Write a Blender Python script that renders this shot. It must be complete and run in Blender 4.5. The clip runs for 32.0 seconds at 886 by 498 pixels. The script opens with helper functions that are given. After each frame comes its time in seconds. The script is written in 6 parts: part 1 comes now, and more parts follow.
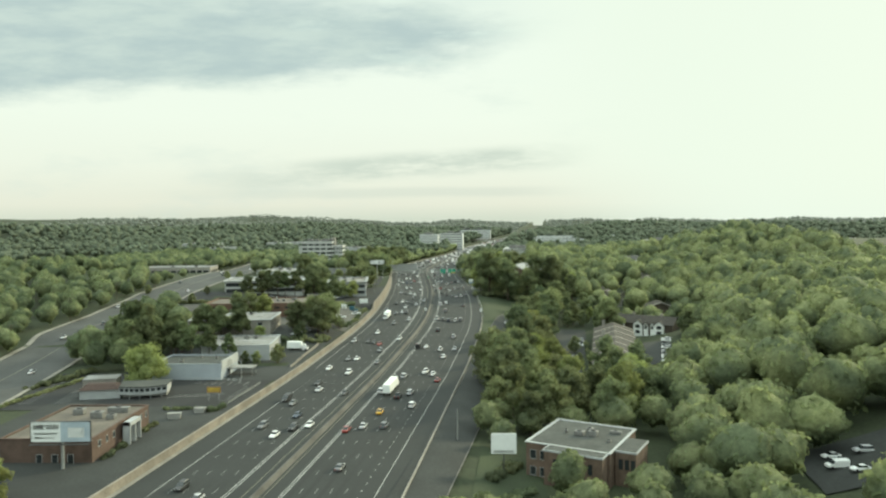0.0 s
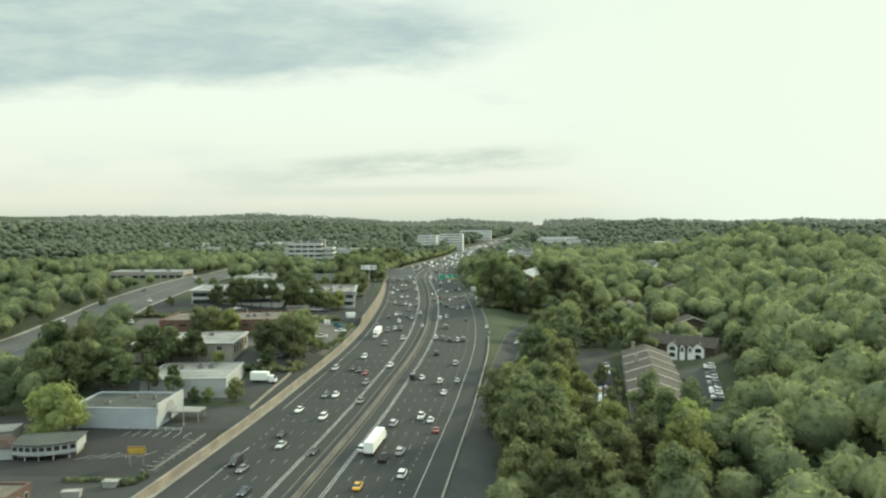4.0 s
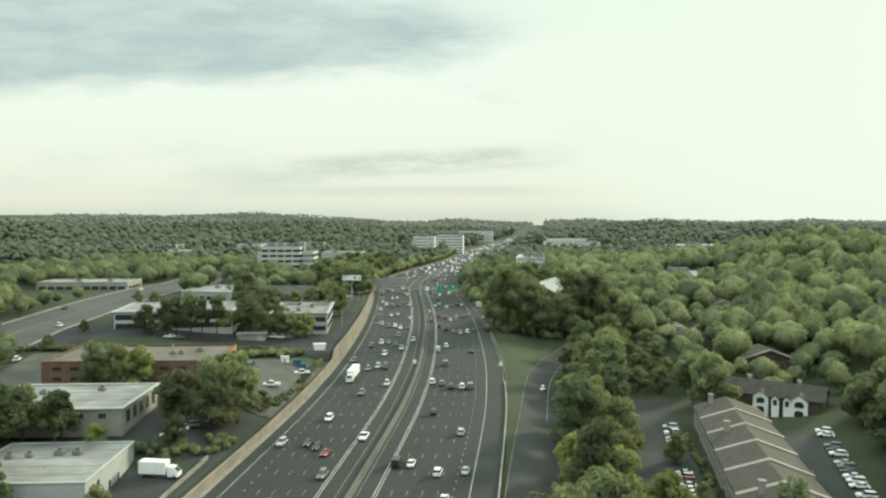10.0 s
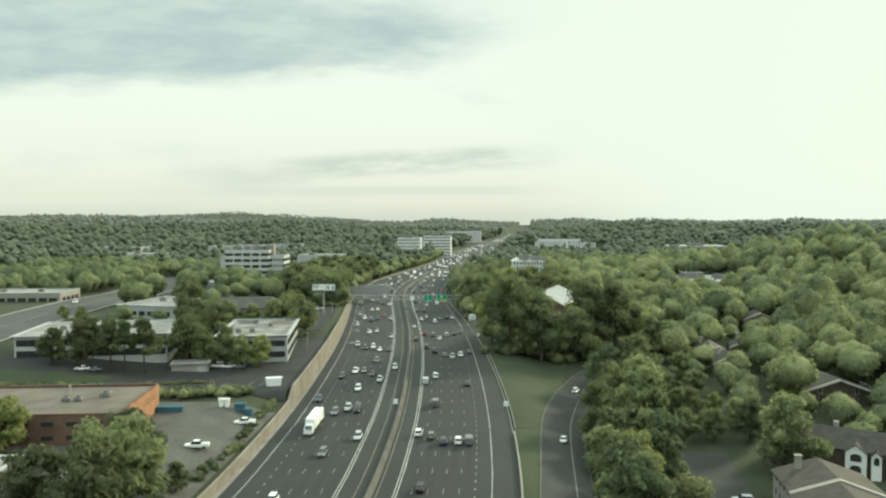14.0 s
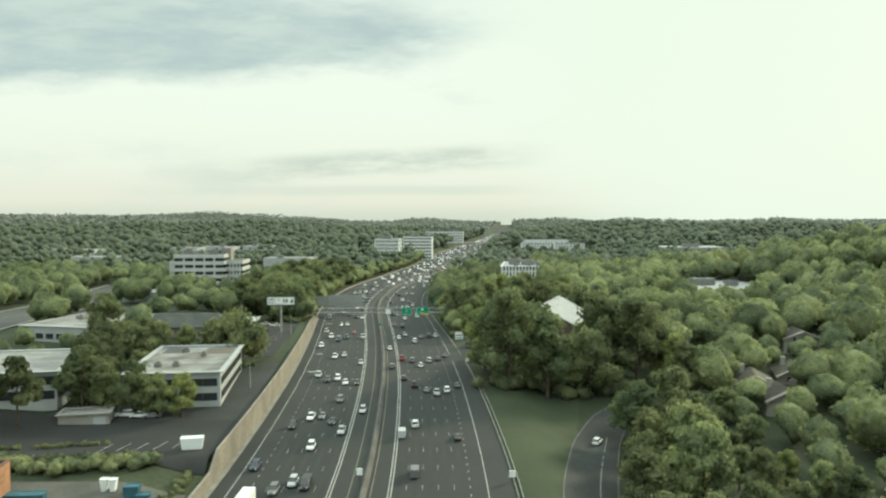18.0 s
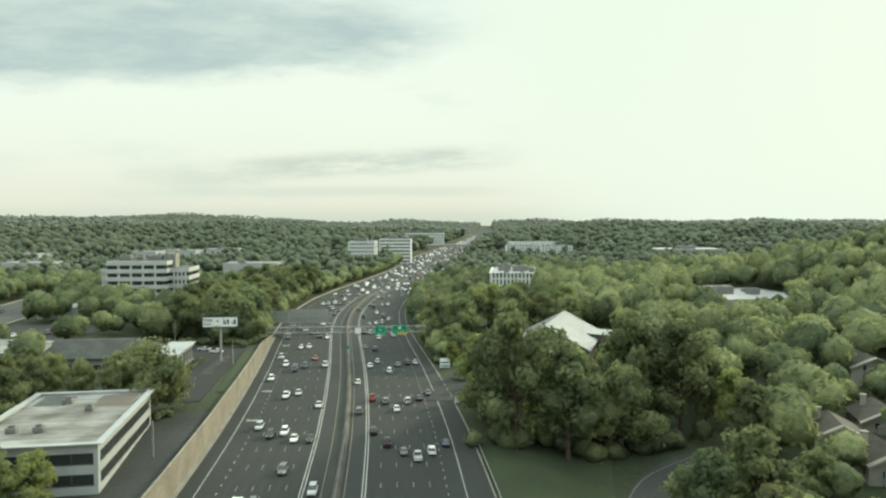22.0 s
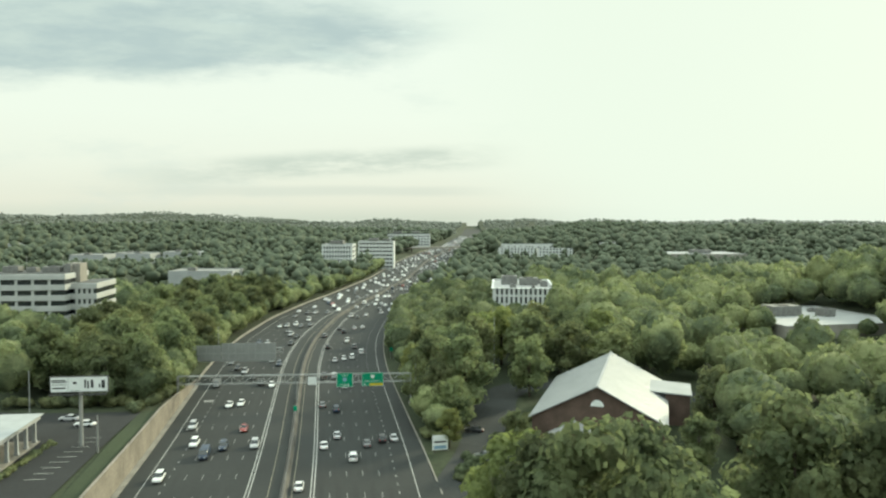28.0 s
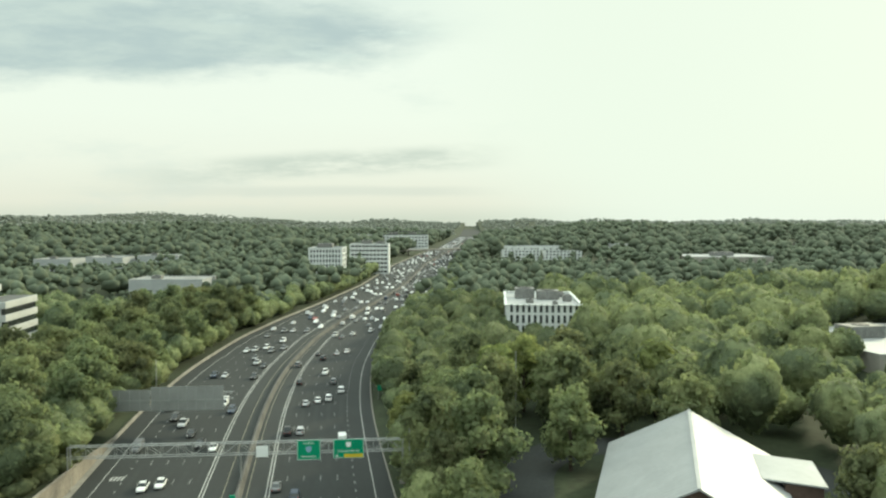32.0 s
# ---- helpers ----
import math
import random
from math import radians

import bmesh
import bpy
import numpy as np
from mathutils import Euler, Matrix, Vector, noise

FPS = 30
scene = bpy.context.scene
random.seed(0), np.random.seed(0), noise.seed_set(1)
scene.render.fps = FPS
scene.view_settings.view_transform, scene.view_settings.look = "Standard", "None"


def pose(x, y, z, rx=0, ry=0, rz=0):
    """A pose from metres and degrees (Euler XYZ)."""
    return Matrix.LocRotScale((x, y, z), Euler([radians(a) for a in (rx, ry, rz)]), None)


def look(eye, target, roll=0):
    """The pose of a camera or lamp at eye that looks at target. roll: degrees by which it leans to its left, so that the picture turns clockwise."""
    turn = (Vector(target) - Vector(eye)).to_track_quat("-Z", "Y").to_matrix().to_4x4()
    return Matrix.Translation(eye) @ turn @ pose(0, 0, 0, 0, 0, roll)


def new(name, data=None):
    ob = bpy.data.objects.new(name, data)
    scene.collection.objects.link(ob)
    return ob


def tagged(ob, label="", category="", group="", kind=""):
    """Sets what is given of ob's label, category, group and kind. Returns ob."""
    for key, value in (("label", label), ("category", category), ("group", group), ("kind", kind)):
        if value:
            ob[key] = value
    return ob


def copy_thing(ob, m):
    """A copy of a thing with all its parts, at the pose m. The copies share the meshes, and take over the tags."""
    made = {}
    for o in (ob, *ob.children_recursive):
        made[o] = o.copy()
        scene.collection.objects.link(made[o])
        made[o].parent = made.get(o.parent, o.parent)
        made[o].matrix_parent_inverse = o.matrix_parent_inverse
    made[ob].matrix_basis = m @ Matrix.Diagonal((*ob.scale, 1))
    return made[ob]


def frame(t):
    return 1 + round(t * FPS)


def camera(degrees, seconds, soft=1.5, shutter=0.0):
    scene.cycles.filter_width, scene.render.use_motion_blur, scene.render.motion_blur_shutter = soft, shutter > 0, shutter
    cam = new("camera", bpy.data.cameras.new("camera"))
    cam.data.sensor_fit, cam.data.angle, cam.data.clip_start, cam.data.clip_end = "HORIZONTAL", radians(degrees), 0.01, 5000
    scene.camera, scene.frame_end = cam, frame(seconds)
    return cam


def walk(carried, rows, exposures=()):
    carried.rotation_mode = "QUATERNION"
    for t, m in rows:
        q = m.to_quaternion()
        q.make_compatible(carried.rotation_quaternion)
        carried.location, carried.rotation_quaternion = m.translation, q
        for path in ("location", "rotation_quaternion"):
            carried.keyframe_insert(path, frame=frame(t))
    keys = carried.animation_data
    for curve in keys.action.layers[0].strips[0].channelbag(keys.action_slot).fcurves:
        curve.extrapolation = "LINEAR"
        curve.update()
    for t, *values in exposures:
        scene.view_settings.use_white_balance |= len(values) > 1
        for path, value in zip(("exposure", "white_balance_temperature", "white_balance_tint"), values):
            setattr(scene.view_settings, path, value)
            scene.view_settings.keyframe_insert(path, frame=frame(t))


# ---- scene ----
cam = camera(61.9, 32.0, soft=2.3)
PATH = [
    (0, (4.013, -0.745, 54.15), (3.971, 1.253, 54.069), -0.4),
    (1, (3.811, 14.935, 54.444), (3.768, 16.933, 54.363), -0.3),
    (2, (3.067, 31.556, 54.665), (3.028, 33.554, 54.583), -0.2),
    (3, (2.433, 47.328, 55.185), (2.394, 49.326, 55.102), -0.1),
    (3.5, (2.047, 54.641, 55.323), (2.009, 56.639, 55.239), -0.1),
    (5.5, (1.159, 87.535, 55.674), (1.124, 89.533, 55.59), -0.0),
    (6, (0.727, 95.597, 55.684), (0.694, 97.595, 55.601), 0.0),
    (7, (0.336, 111.488, 55.937), (0.303, 113.486, 55.852), 0.0),
    (8, (0.214, 127.883, 55.814), (0.18, 129.881, 55.73), 0.1),
    (9, (-0.349, 144.415, 55.679), (-0.382, 146.413, 55.595), 0.0),
    (10, (-0.652, 160.49, 55.678), (-0.684, 162.488, 55.593), 0.1),
    (11, (-0.954, 176.072, 55.604), (-0.983, 178.07, 55.519), 0.1),
    (12, (-1.233, 192.697, 55.648), (-1.252, 194.695, 55.563), 0.1),
    (13, (-1.758, 209.113, 55.424), (-1.765, 211.111, 55.339), -0.0),
    (14, (-2.662, 225.419, 55.162), (-2.655, 227.417, 55.077), 0.0),
    (14.5, (-2.796, 233.295, 55.013), (-2.784, 235.293, 54.929), 0.1),
    (16.5, (-2.753, 265.543, 55.247), (-2.714, 267.541, 55.161), 0.0),
    (17, (-3.036, 273.116, 55.23), (-2.988, 275.114, 55.144), 0.0),
    (18, (-2.789, 288.118, 55.121), (-2.729, 290.115, 55.035), 0.0),
    (19, (-3.159, 305.303, 54.925), (-3.08, 307.3, 54.84), 0.0),
    (20, (-3.271, 320.308, 54.794), (-3.178, 322.304, 54.71), -0.0),
    (21, (-2.58, 336.684, 54.563), (-2.475, 338.68, 54.48), -0.1),
    (22, (-1.8, 352.511, 54.322), (-1.683, 354.505, 54.239), -0.1),
    (23, (-1.661, 368.079, 54.777), (-1.531, 370.072, 54.692), 0.0),
    (24, (-1.303, 383.933, 54.529), (-1.161, 385.927, 54.445), 0.0),
    (25, (-0.715, 399.521, 54.387), (-0.562, 401.513, 54.304), 0.0),
    (25.5, (-0.186, 407.556, 54.363), (-0.031, 409.548, 54.28), -0.0),
    (27.5, (1.155, 438.976, 54.338), (1.312, 440.968, 54.255), 0.1),
    (28, (1.501, 447.407, 54.364), (1.659, 449.399, 54.281), 0.1),
    (29, (2.409, 463.387, 54.385), (2.568, 465.379, 54.302), 0.1),
    (30, (3.356, 479.416, 54.411), (3.515, 481.408, 54.328), 0.1),
    (31, (4.047, 495.135, 54.571), (4.209, 497.126, 54.488), 0.0),
    (32, (5.004, 511.251, 54.545), (5.168, 513.242, 54.462), 0.0),
]
walk(cam, [(t, look(eye, target, roll)) for t, eye, target, roll in PATH],
     exposures=[(0, 0.04, 6530, -9.3), (32, 0.04, 6530, -9.3)])

# ---- light ----
SUN_AZ, SUN_EL = 49.0, 21.0   # degrees: to the right of +y, above the horizon


def sun_way():
    a, e = radians(SUN_AZ), radians(SUN_EL)
    return Vector((math.sin(a) * math.cos(e), math.cos(a) * math.cos(e), math.sin(e)))


def make_world():
    world = bpy.data.worlds.new("world")
    scene.world = world
    world.use_nodes = True
    nt = world.node_tree
    nt.nodes.clear()
    N, L = nt.nodes.new, nt.links.new
    out, bg = N("ShaderNodeOutputWorld"), N("ShaderNodeBackground")
    L(bg.outputs[0], out.inputs[0])
    coord = N("ShaderNodeTexCoord")
    sky = N("ShaderNodeTexSky")
    sky.sky_type, sky.sun_disc = "NISHITA", False
    sky.sun_elevation, sky.sun_rotation = radians(SUN_EL), radians(SUN_AZ)
    sky.air_density, sky.dust_density, sky.altitude = 1.5, 4.0, 300

    def math_(op, a, b=None, c=None):
        n = N("ShaderNodeMath")
        n.operation = op
        for k, v in enumerate((a, b, c)):
            if v is None:
                continue
            if isinstance(v, (int, float)):
                n.inputs[k].default_value = v
            else:
                L(v, n.inputs[k])
        return n.outputs[0]

    def ramp(fac, stops):
        n = N("ShaderNodeValToRGB")
        while len(n.color_ramp.elements) < len(stops):
            n.color_ramp.elements.new(0.5)
        for el, (p, c) in zip(n.color_ramp.elements, stops):
            el.position, el.color = p, (*c, 1) if not isinstance(c, float) else (c, c, c, 1)
        L(fac, n.inputs[0])
        return n.outputs[0]

    def mix(fac, a, b, kind="MIX"):
        n = N("ShaderNodeMix")
        n.data_type, n.blend_type = "RGBA", kind
        if isinstance(fac, float):
            n.inputs[0].default_value = fac
        else:
            L(fac, n.inputs[0])
        for k, v in ((6, a), (7, b)):
            if isinstance(v, tuple):
                n.inputs[k].default_value = (*v, 1)
            else:
                L(v, n.inputs[k])
        return n.outputs[2]

    sep = N("ShaderNodeSeparateXYZ")
    L(coord.outputs["Generated"], sep.inputs[0])
    x, y, z = sep.outputs
    ahead = math_("MAXIMUM", y, 0.08)
    u, v = math_("DIVIDE", x, ahead), math_("DIVIDE", z, ahead)
    front = ramp(y, [(0.0, 0.0), (0.25, 0.0), (0.5, 1.0), (1.0, 1.0)])

    def fbm(scale, detail, rough, stretch):
        c = N("ShaderNodeCombineXYZ")
        L(math_("MULTIPLY", u, stretch[0]), c.inputs[0])
        L(math_("MULTIPLY", v, stretch[1]), c.inputs[1])
        n = N("ShaderNodeTexNoise")
        n.inputs["Scale"].default_value, n.inputs["Detail"].default_value, n.inputs["Roughness"].default_value = scale, detail, rough
        L(c.outputs[0], n.inputs["Vector"])
        return n.outputs["Fac"]

    def step(value, a, b):
        n = N("ShaderNodeMapRange")
        n.interpolation_type = "SMOOTHSTEP"
        L(value, n.inputs["Value"])
        n.inputs["From Min"].default_value, n.inputs["From Max"].default_value = a, b
        return n.outputs[0]

    soft = math_("SUBTRACT", fbm(3.0, 6, 0.6, (1.0, 3.0)), 0.5)
    fine = math_("SUBTRACT", fbm(9.0, 5, 0.65, (0.8, 3.5)), 0.5)
    warp = math_("ADD", math_("MULTIPLY", soft, 0.13), math_("MULTIPLY", fine, 0.035))
    # the grey deck: its underside rises to the right and ends in a point
    low = math_("ADD", 0.165, math_("MAXIMUM", math_("MULTIPLY", math_("ADD", u, 0.28), 0.16), 0.0))
    deck = step(math_("SUBTRACT", math_("ADD", v, warp), low), -0.012, 0.035)
    roof = math_("SUBTRACT", math_("SUBTRACT", 0.31, math_("MULTIPLY", math_("ADD", u, 0.25), 0.17)), math_("ADD", v, math_("MULTIPLY", warp, 1.4)))
    deck = math_("MULTIPLY", deck, math_("MAXIMUM", step(roof, -0.06, 0.04), 0.35))
    deck = math_("MULTIPLY", deck, step(math_("ADD", u, math_("MULTIPLY", soft, 0.25)), 0.21, -0.02))
    # a lens of thin cloud low over the hills, and a fainter one below it
    mid = math_("ADD", 0.057, math_("MULTIPLY", math_("ADD", u, 0.31), 0.062))
    off = math_("ABSOLUTE", math_("SUBTRACT", math_("ADD", v, math_("MULTIPLY", warp, 0.16)), mid))
    bank = math_("MULTIPLY", step(off, 0.024, 0.006), math_("MULTIPLY", step(u, -0.42, -0.1), step(math_("ADD", u, math_("MULTIPLY", soft, 0.2)), 0.2, 0.07)))
    off2 = math_("ABSOLUTE", math_("SUBTRACT", math_("ADD", v, math_("MULTIPLY", warp, 0.08)), 0.036))
    bank2 = math_("MULTIPLY", step(off2, 0.010, 0.002), math_("MULTIPLY", step(u, -0.5, -0.1), step(u, 0.2, 0.05)))
    # closeness to the sun
    dot = N("ShaderNodeVectorMath")
    dot.operation = "DOT_PRODUCT"
    L(coord.outputs["Generated"], dot.inputs[0])
    dot.inputs[1].default_value = sun_way()
    glow = step(math_("ADD", dot.outputs["Value"], math_("MULTIPLY", soft, 0.05)), 0.66, 0.85)
    base = ramp(z, [(0.0, (0.70, 0.69, 0.63)), (0.02, (0.85, 0.79, 0.725)), (0.07, (0.905, 0.87, 0.82)), (0.13, (0.93, 0.915, 0.875)), (0.3, (0.915, 0.92, 0.91)), (0.6, (1.7, 1.75, 1.75)), (1.0, (2.25, 2.32, 2.34))])
    base = mix(step(y, 0.0, -0.6), base, mix(1.0, base, (0.98, 1.0, 1.03), "MULTIPLY"))
    shade = mix(math_("MULTIPLY", math_("MULTIPLY", step(soft, 0.02, 0.2), front), 0.35), base, (0.66, 0.71, 0.72))
    comb = fbm(5.0, 7, 0.62, (1.1, 4.5))
    billow = step(comb, 0.36, 0.66)
    shade = mix(math_("MULTIPLY", math_("MULTIPLY", deck, front), 0.95), shade, mix(billow, (0.49, 0.555, 0.605), (0.63, 0.68, 0.69)))
    shade = mix(math_("MULTIPLY", math_("MULTIPLY", step(fine, 0.02, 0.22), math_("MULTIPLY", math_("MULTIPLY", front, step(v, 0.16, 0.24)), step(u, -0.35, -0.1))), 0.45), shade, (0.82, 0.87, 0.86))
    shade = mix(math_("MULTIPLY", math_("MULTIPLY", math_("MULTIPLY", bank, front), step(fine, -0.22, 0.12)), 0.85), shade, (0.60, 0.625, 0.60))
    shade = mix(math_("MULTIPLY", math_("MULTIPLY", bank2, front), 0.5), shade, (0.68, 0.68, 0.65))
    shade = mix(glow, shade, (0.895, 0.90, 0.85))
    both = mix(0.002, shade, sky.outputs[0], "ADD")
    L(both, bg.inputs[0])
    bg.inputs[1].default_value = 1.0


make_world()
sun_data = bpy.data.lights.new("sun", "SUN")
sun_data.energy, sun_data.angle, sun_data.color = 4.2, radians(9), (1.0, 0.86, 0.66)
sun = new("sun", sun_data)
sun.matrix_world = look(sun_way() * 500, (0, 0, 0))

# ---- materials ----
MATS = {}


def material(name, color, rough=0.8, metal=0.0, grain=0.25, scale=0.6, bump=0.0, second=None, vary=0.0, fine=12.0, translucent=0.0, spec=0.3, emit=0.0):
    """A surface with broad stains (scale, per metre), fine grain and, at will, a change from object to object."""
    if name in MATS:
        return MATS[name]
    m = bpy.data.materials.new(name)
    m.use_nodes = True
    nt = m.node_tree
    N, L = nt.nodes.new, nt.links.new
    p = nt.nodes["Principled BSDF"]
    geo = N("ShaderNodeNewGeometry")
    big, small = N("ShaderNodeTexNoise"), N("ShaderNodeTexNoise")
    big.inputs["Scale"].default_value, big.inputs["Detail"].default_value = scale, 5
    small.inputs["Scale"].default_value, small.inputs["Detail"].default_value = fine, 3
    L(geo.outputs["Position"], big.inputs["Vector"])
    L(geo.outputs["Position"], small.inputs["Vector"])
    ramp = N("ShaderNodeValToRGB")
    dark = second or tuple(c * (1 - grain) for c in color)
    ramp.color_ramp.elements[0].position, ramp.color_ramp.elements[1].position = 0.35, 0.65
    ramp.color_ramp.elements[0].color, ramp.color_ramp.elements[1].color = (*dark, 1), (*color, 1)
    L(big.outputs["Fac"], ramp.inputs[0])
    mix = N("ShaderNodeMix")
    mix.data_type, mix.blend_type = "RGBA", "OVERLAY"
    mix.inputs[0].default_value = min(1.0, grain * 1.2)
    L(ramp.outputs[0], mix.inputs[6])
    L(small.outputs["Fac"], mix.inputs[7])
    tone = mix.outputs[2]
    if vary:
        info, hsv, span = N("ShaderNodeObjectInfo"), N("ShaderNodeHueSaturation"), N("ShaderNodeMapRange")
        span.inputs["To Min"].default_value, span.inputs["To Max"].default_value = 1 - vary, 1 + vary
        L(info.outputs["Random"], span.inputs["Value"])
        L(span.outputs[0], hsv.inputs["Value"])
        L(tone, hsv.inputs["Color"])
        tone = hsv.outputs[0]
    L(tone, p.inputs["Base Color"])
    p.inputs["Roughness"].default_value, p.inputs["Metallic"].default_value = rough, metal
    p.inputs["Specular IOR Level"].default_value = spec
    if bump:
        b = N("ShaderNodeBump")
        b.inputs["Strength"].default_value, b.inputs["Distance"].default_value = bump, 0.05
        L(small.outputs["Fac"], b.inputs["Height"])
        L(b.outputs[0], p.inputs["Normal"])
    if translucent:
        t, add = N("ShaderNodeBsdfTranslucent"), N("ShaderNodeMixShader")
        L(tone, t.inputs["Color"])
        add.inputs[0].default_value = translucent
        L(p.outputs[0], add.inputs[1])
        L(t.outputs[0], add.inputs[2])
        L(add.outputs[0], nt.nodes["Material Output"].inputs[0])
    MATS[name] = m
    return m


def foliage(name, light, dark, translucent=0.4, depth=1.0):
    """Leaves: light and dark patches in each crown, painted shade between the sprays, each island of leaves a little
    apart, each tree of its own tone.
    """
    if name in MATS:
        return MATS[name]
    m = bpy.data.materials.new(name)
    m.use_nodes = True
    nt = m.node_tree
    N, L = nt.nodes.new, nt.links.new
    p = nt.nodes["Principled BSDF"]
    geo, info = N("ShaderNodeNewGeometry"), N("ShaderNodeObjectInfo")
    noise_ = N("ShaderNodeTexNoise")
    noise_.inputs["Scale"].default_value, noise_.inputs["Detail"].default_value = 0.07, 3
    L(geo.outputs["Position"], noise_.inputs["Vector"])
    ramp = N("ShaderNodeValToRGB")
    ramp.color_ramp.elements[0].position, ramp.color_ramp.elements[1].position = 0.40, 0.60
    ramp.color_ramp.elements[0].color, ramp.color_ramp.elements[1].color = (*dark, 1), (*light, 1)
    L(noise_.outputs["Fac"], ramp.inputs[0])
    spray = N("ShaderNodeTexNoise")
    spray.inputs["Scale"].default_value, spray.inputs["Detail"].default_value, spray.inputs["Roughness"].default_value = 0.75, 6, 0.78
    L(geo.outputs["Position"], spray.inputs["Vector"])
    bump = N("ShaderNodeBump")
    bump.inputs["Strength"].default_value, bump.inputs["Distance"].default_value = 0.6 * depth, 1.1
    L(spray.outputs["Fac"], bump.inputs["Height"])
    L(bump.outputs[0], p.inputs["Normal"])
    # Hollows of the bump are darkened: shade between leaf sprays put into the colour.
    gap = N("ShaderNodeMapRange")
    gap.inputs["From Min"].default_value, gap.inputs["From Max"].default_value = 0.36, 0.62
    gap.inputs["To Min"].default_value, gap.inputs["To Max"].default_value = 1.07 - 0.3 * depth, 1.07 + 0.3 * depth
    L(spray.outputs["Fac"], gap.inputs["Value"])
    hsv = N("ShaderNodeHueSaturation")
    times = N("ShaderNodeMath")
    times.operation = "MULTIPLY"
    add, a, b = N("ShaderNodeMath"), N("ShaderNodeMapRange"), N("ShaderNodeMapRange")
    a.inputs["To Min"].default_value, a.inputs["To Max"].default_value = 0.32, 0.72
    b.inputs["To Min"].default_value, b.inputs["To Max"].default_value = 0.46, 0.66
    L(info.outputs["Random"], a.inputs["Value"])
    L(geo.outputs["Random Per Island"], b.inputs["Value"])
    L(a.outputs[0], add.inputs[0])
    L(b.outputs[0], add.inputs[1])
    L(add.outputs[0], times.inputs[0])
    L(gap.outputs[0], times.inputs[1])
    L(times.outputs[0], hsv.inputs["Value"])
    hue = N("ShaderNodeMapRange")
    hue.inputs["To Min"].default_value, hue.inputs["To Max"].default_value = 0.482, 0.506
    L(info.outputs["Random"], hue.inputs["Value"])
    L(hue.outputs[0], hsv.inputs["Hue"])
    L(ramp.outputs[0], hsv.inputs["Color"])
    L(hsv.outputs[0], p.inputs["Base Color"])
    p.inputs["Roughness"].default_value, p.inputs["Specular IOR Level"].default_value = 0.85, 0.08
    t, mixer = N("ShaderNodeBsdfTranslucent"), N("ShaderNodeMixShader")
    pass_through = N("ShaderNodeHueSaturation")
    pass_through.inputs["Value"].default_value, pass_through.inputs["Saturation"].default_value = 1.5, 1.1
    L(hsv.outputs[0], pass_through.inputs["Color"])
    L(pass_through.outputs[0], t.inputs["Color"])
    L(bump.outputs[0], t.inputs["Normal"])
    mixer.inputs[0].default_value = translucent
    L(p.outputs[0], mixer.inputs[1])
    L(t.outputs[0], mixer.inputs[2])
    L(mixer.outputs[0], nt.nodes["Material Output"].inputs[0])
    MATS[name] = m
    return m


ASPHALT = material("asphalt", (0.0310, 0.0340, 0.0328), 0.85, grain=0.16, scale=0.05, fine=1.5, bump=0.1)
SHOULDER = material("shoulder_asphalt", (0.039, 0.042, 0.039), 0.9, grain=0.2, scale=0.08, fine=2.0)
TRACK = material("tyre_stained_asphalt", (0.027, 0.0295, 0.0285), 0.8, grain=0.2, scale=0.04, fine=1.5)
LOT = material("lot_asphalt", (0.041, 0.044, 0.042), 0.9, grain=0.3, scale=0.06, fine=1.2)
LOT_DARK = material("fresh_asphalt", (0.028, 0.029, 0.029), 0.9, grain=0.2, scale=0.1, fine=1.2)
YARD_ROAD = material("worn_avenue_asphalt", (0.075, 0.077, 0.075), 0.9, grain=0.25, scale=0.06, fine=1.2)
YARD = material("pale_yard", (0.092, 0.09, 0.081), 0.9, grain=0.3, scale=0.12, fine=1.5)
ROOFSTAIN = material("stained_roof_membrane", (0.30, 0.30, 0.285), 0.6, second=(0.085, 0.075, 0.062), grain=0.25, scale=0.09, fine=1.0)
FARWHITE = material("bright_white_facade", (0.62, 0.64, 0.63), 0.7, grain=0.1, scale=0.3)
PALECONC = material("pale_concrete_bands", (0.45, 0.46, 0.445), 0.85, grain=0.12, scale=0.3)
PAINT = material("road_paint", (0.40, 0.40, 0.38), 0.7, grain=0.25, scale=0.7)
WORN = material("worn_road_paint", (0.25, 0.25, 0.24), 0.75, grain=0.35, scale=0.5)
YELLOW = material("yellow_paint", (0.21, 0.195, 0.145), 0.7, grain=0.25, scale=0.7)
CONCRETE = material("concrete", (0.26, 0.245, 0.215), 0.9, grain=0.25, scale=0.25, fine=3, bump=0.1)
BARRIER = material("barrier_concrete", (0.12, 0.115, 0.105), 0.9, grain=0.35, scale=0.12, fine=2)
SHOULDER_KERB = material("weathered_kerb", (0.13, 0.125, 0.115), 0.9, grain=0.3, scale=0.3, fine=2)
WALLSTONE = material("wall_concrete", (0.255, 0.228, 0.19), 0.9, grain=0.3, scale=0.16, fine=1.6, bump=0.15)
GRASS = material("grass", (0.040, 0.052, 0.026), 0.95, second=(0.030, 0.040, 0.021), grain=0.3, scale=0.07, fine=2.2, bump=0.3)
EARTH = material("woodland_floor", (0.040, 0.049, 0.025), 0.95, second=(0.028, 0.036, 0.019), grain=0.4, scale=0.03, fine=0.8)
WHITE = material("white_paint", (0.36, 0.375, 0.375), 0.7, grain=0.12, scale=0.3)
BLUEWHITE = material("pale_blue_stucco", (0.35, 0.385, 0.42), 0.8, grain=0.1, scale=0.3)
CREAM = material("cream_stucco", (0.28, 0.265, 0.235), 0.85, grain=0.15, scale=0.3)
GREYWALL = material("grey_block", (0.30, 0.30, 0.28), 0.9, grain=0.2, scale=0.3)
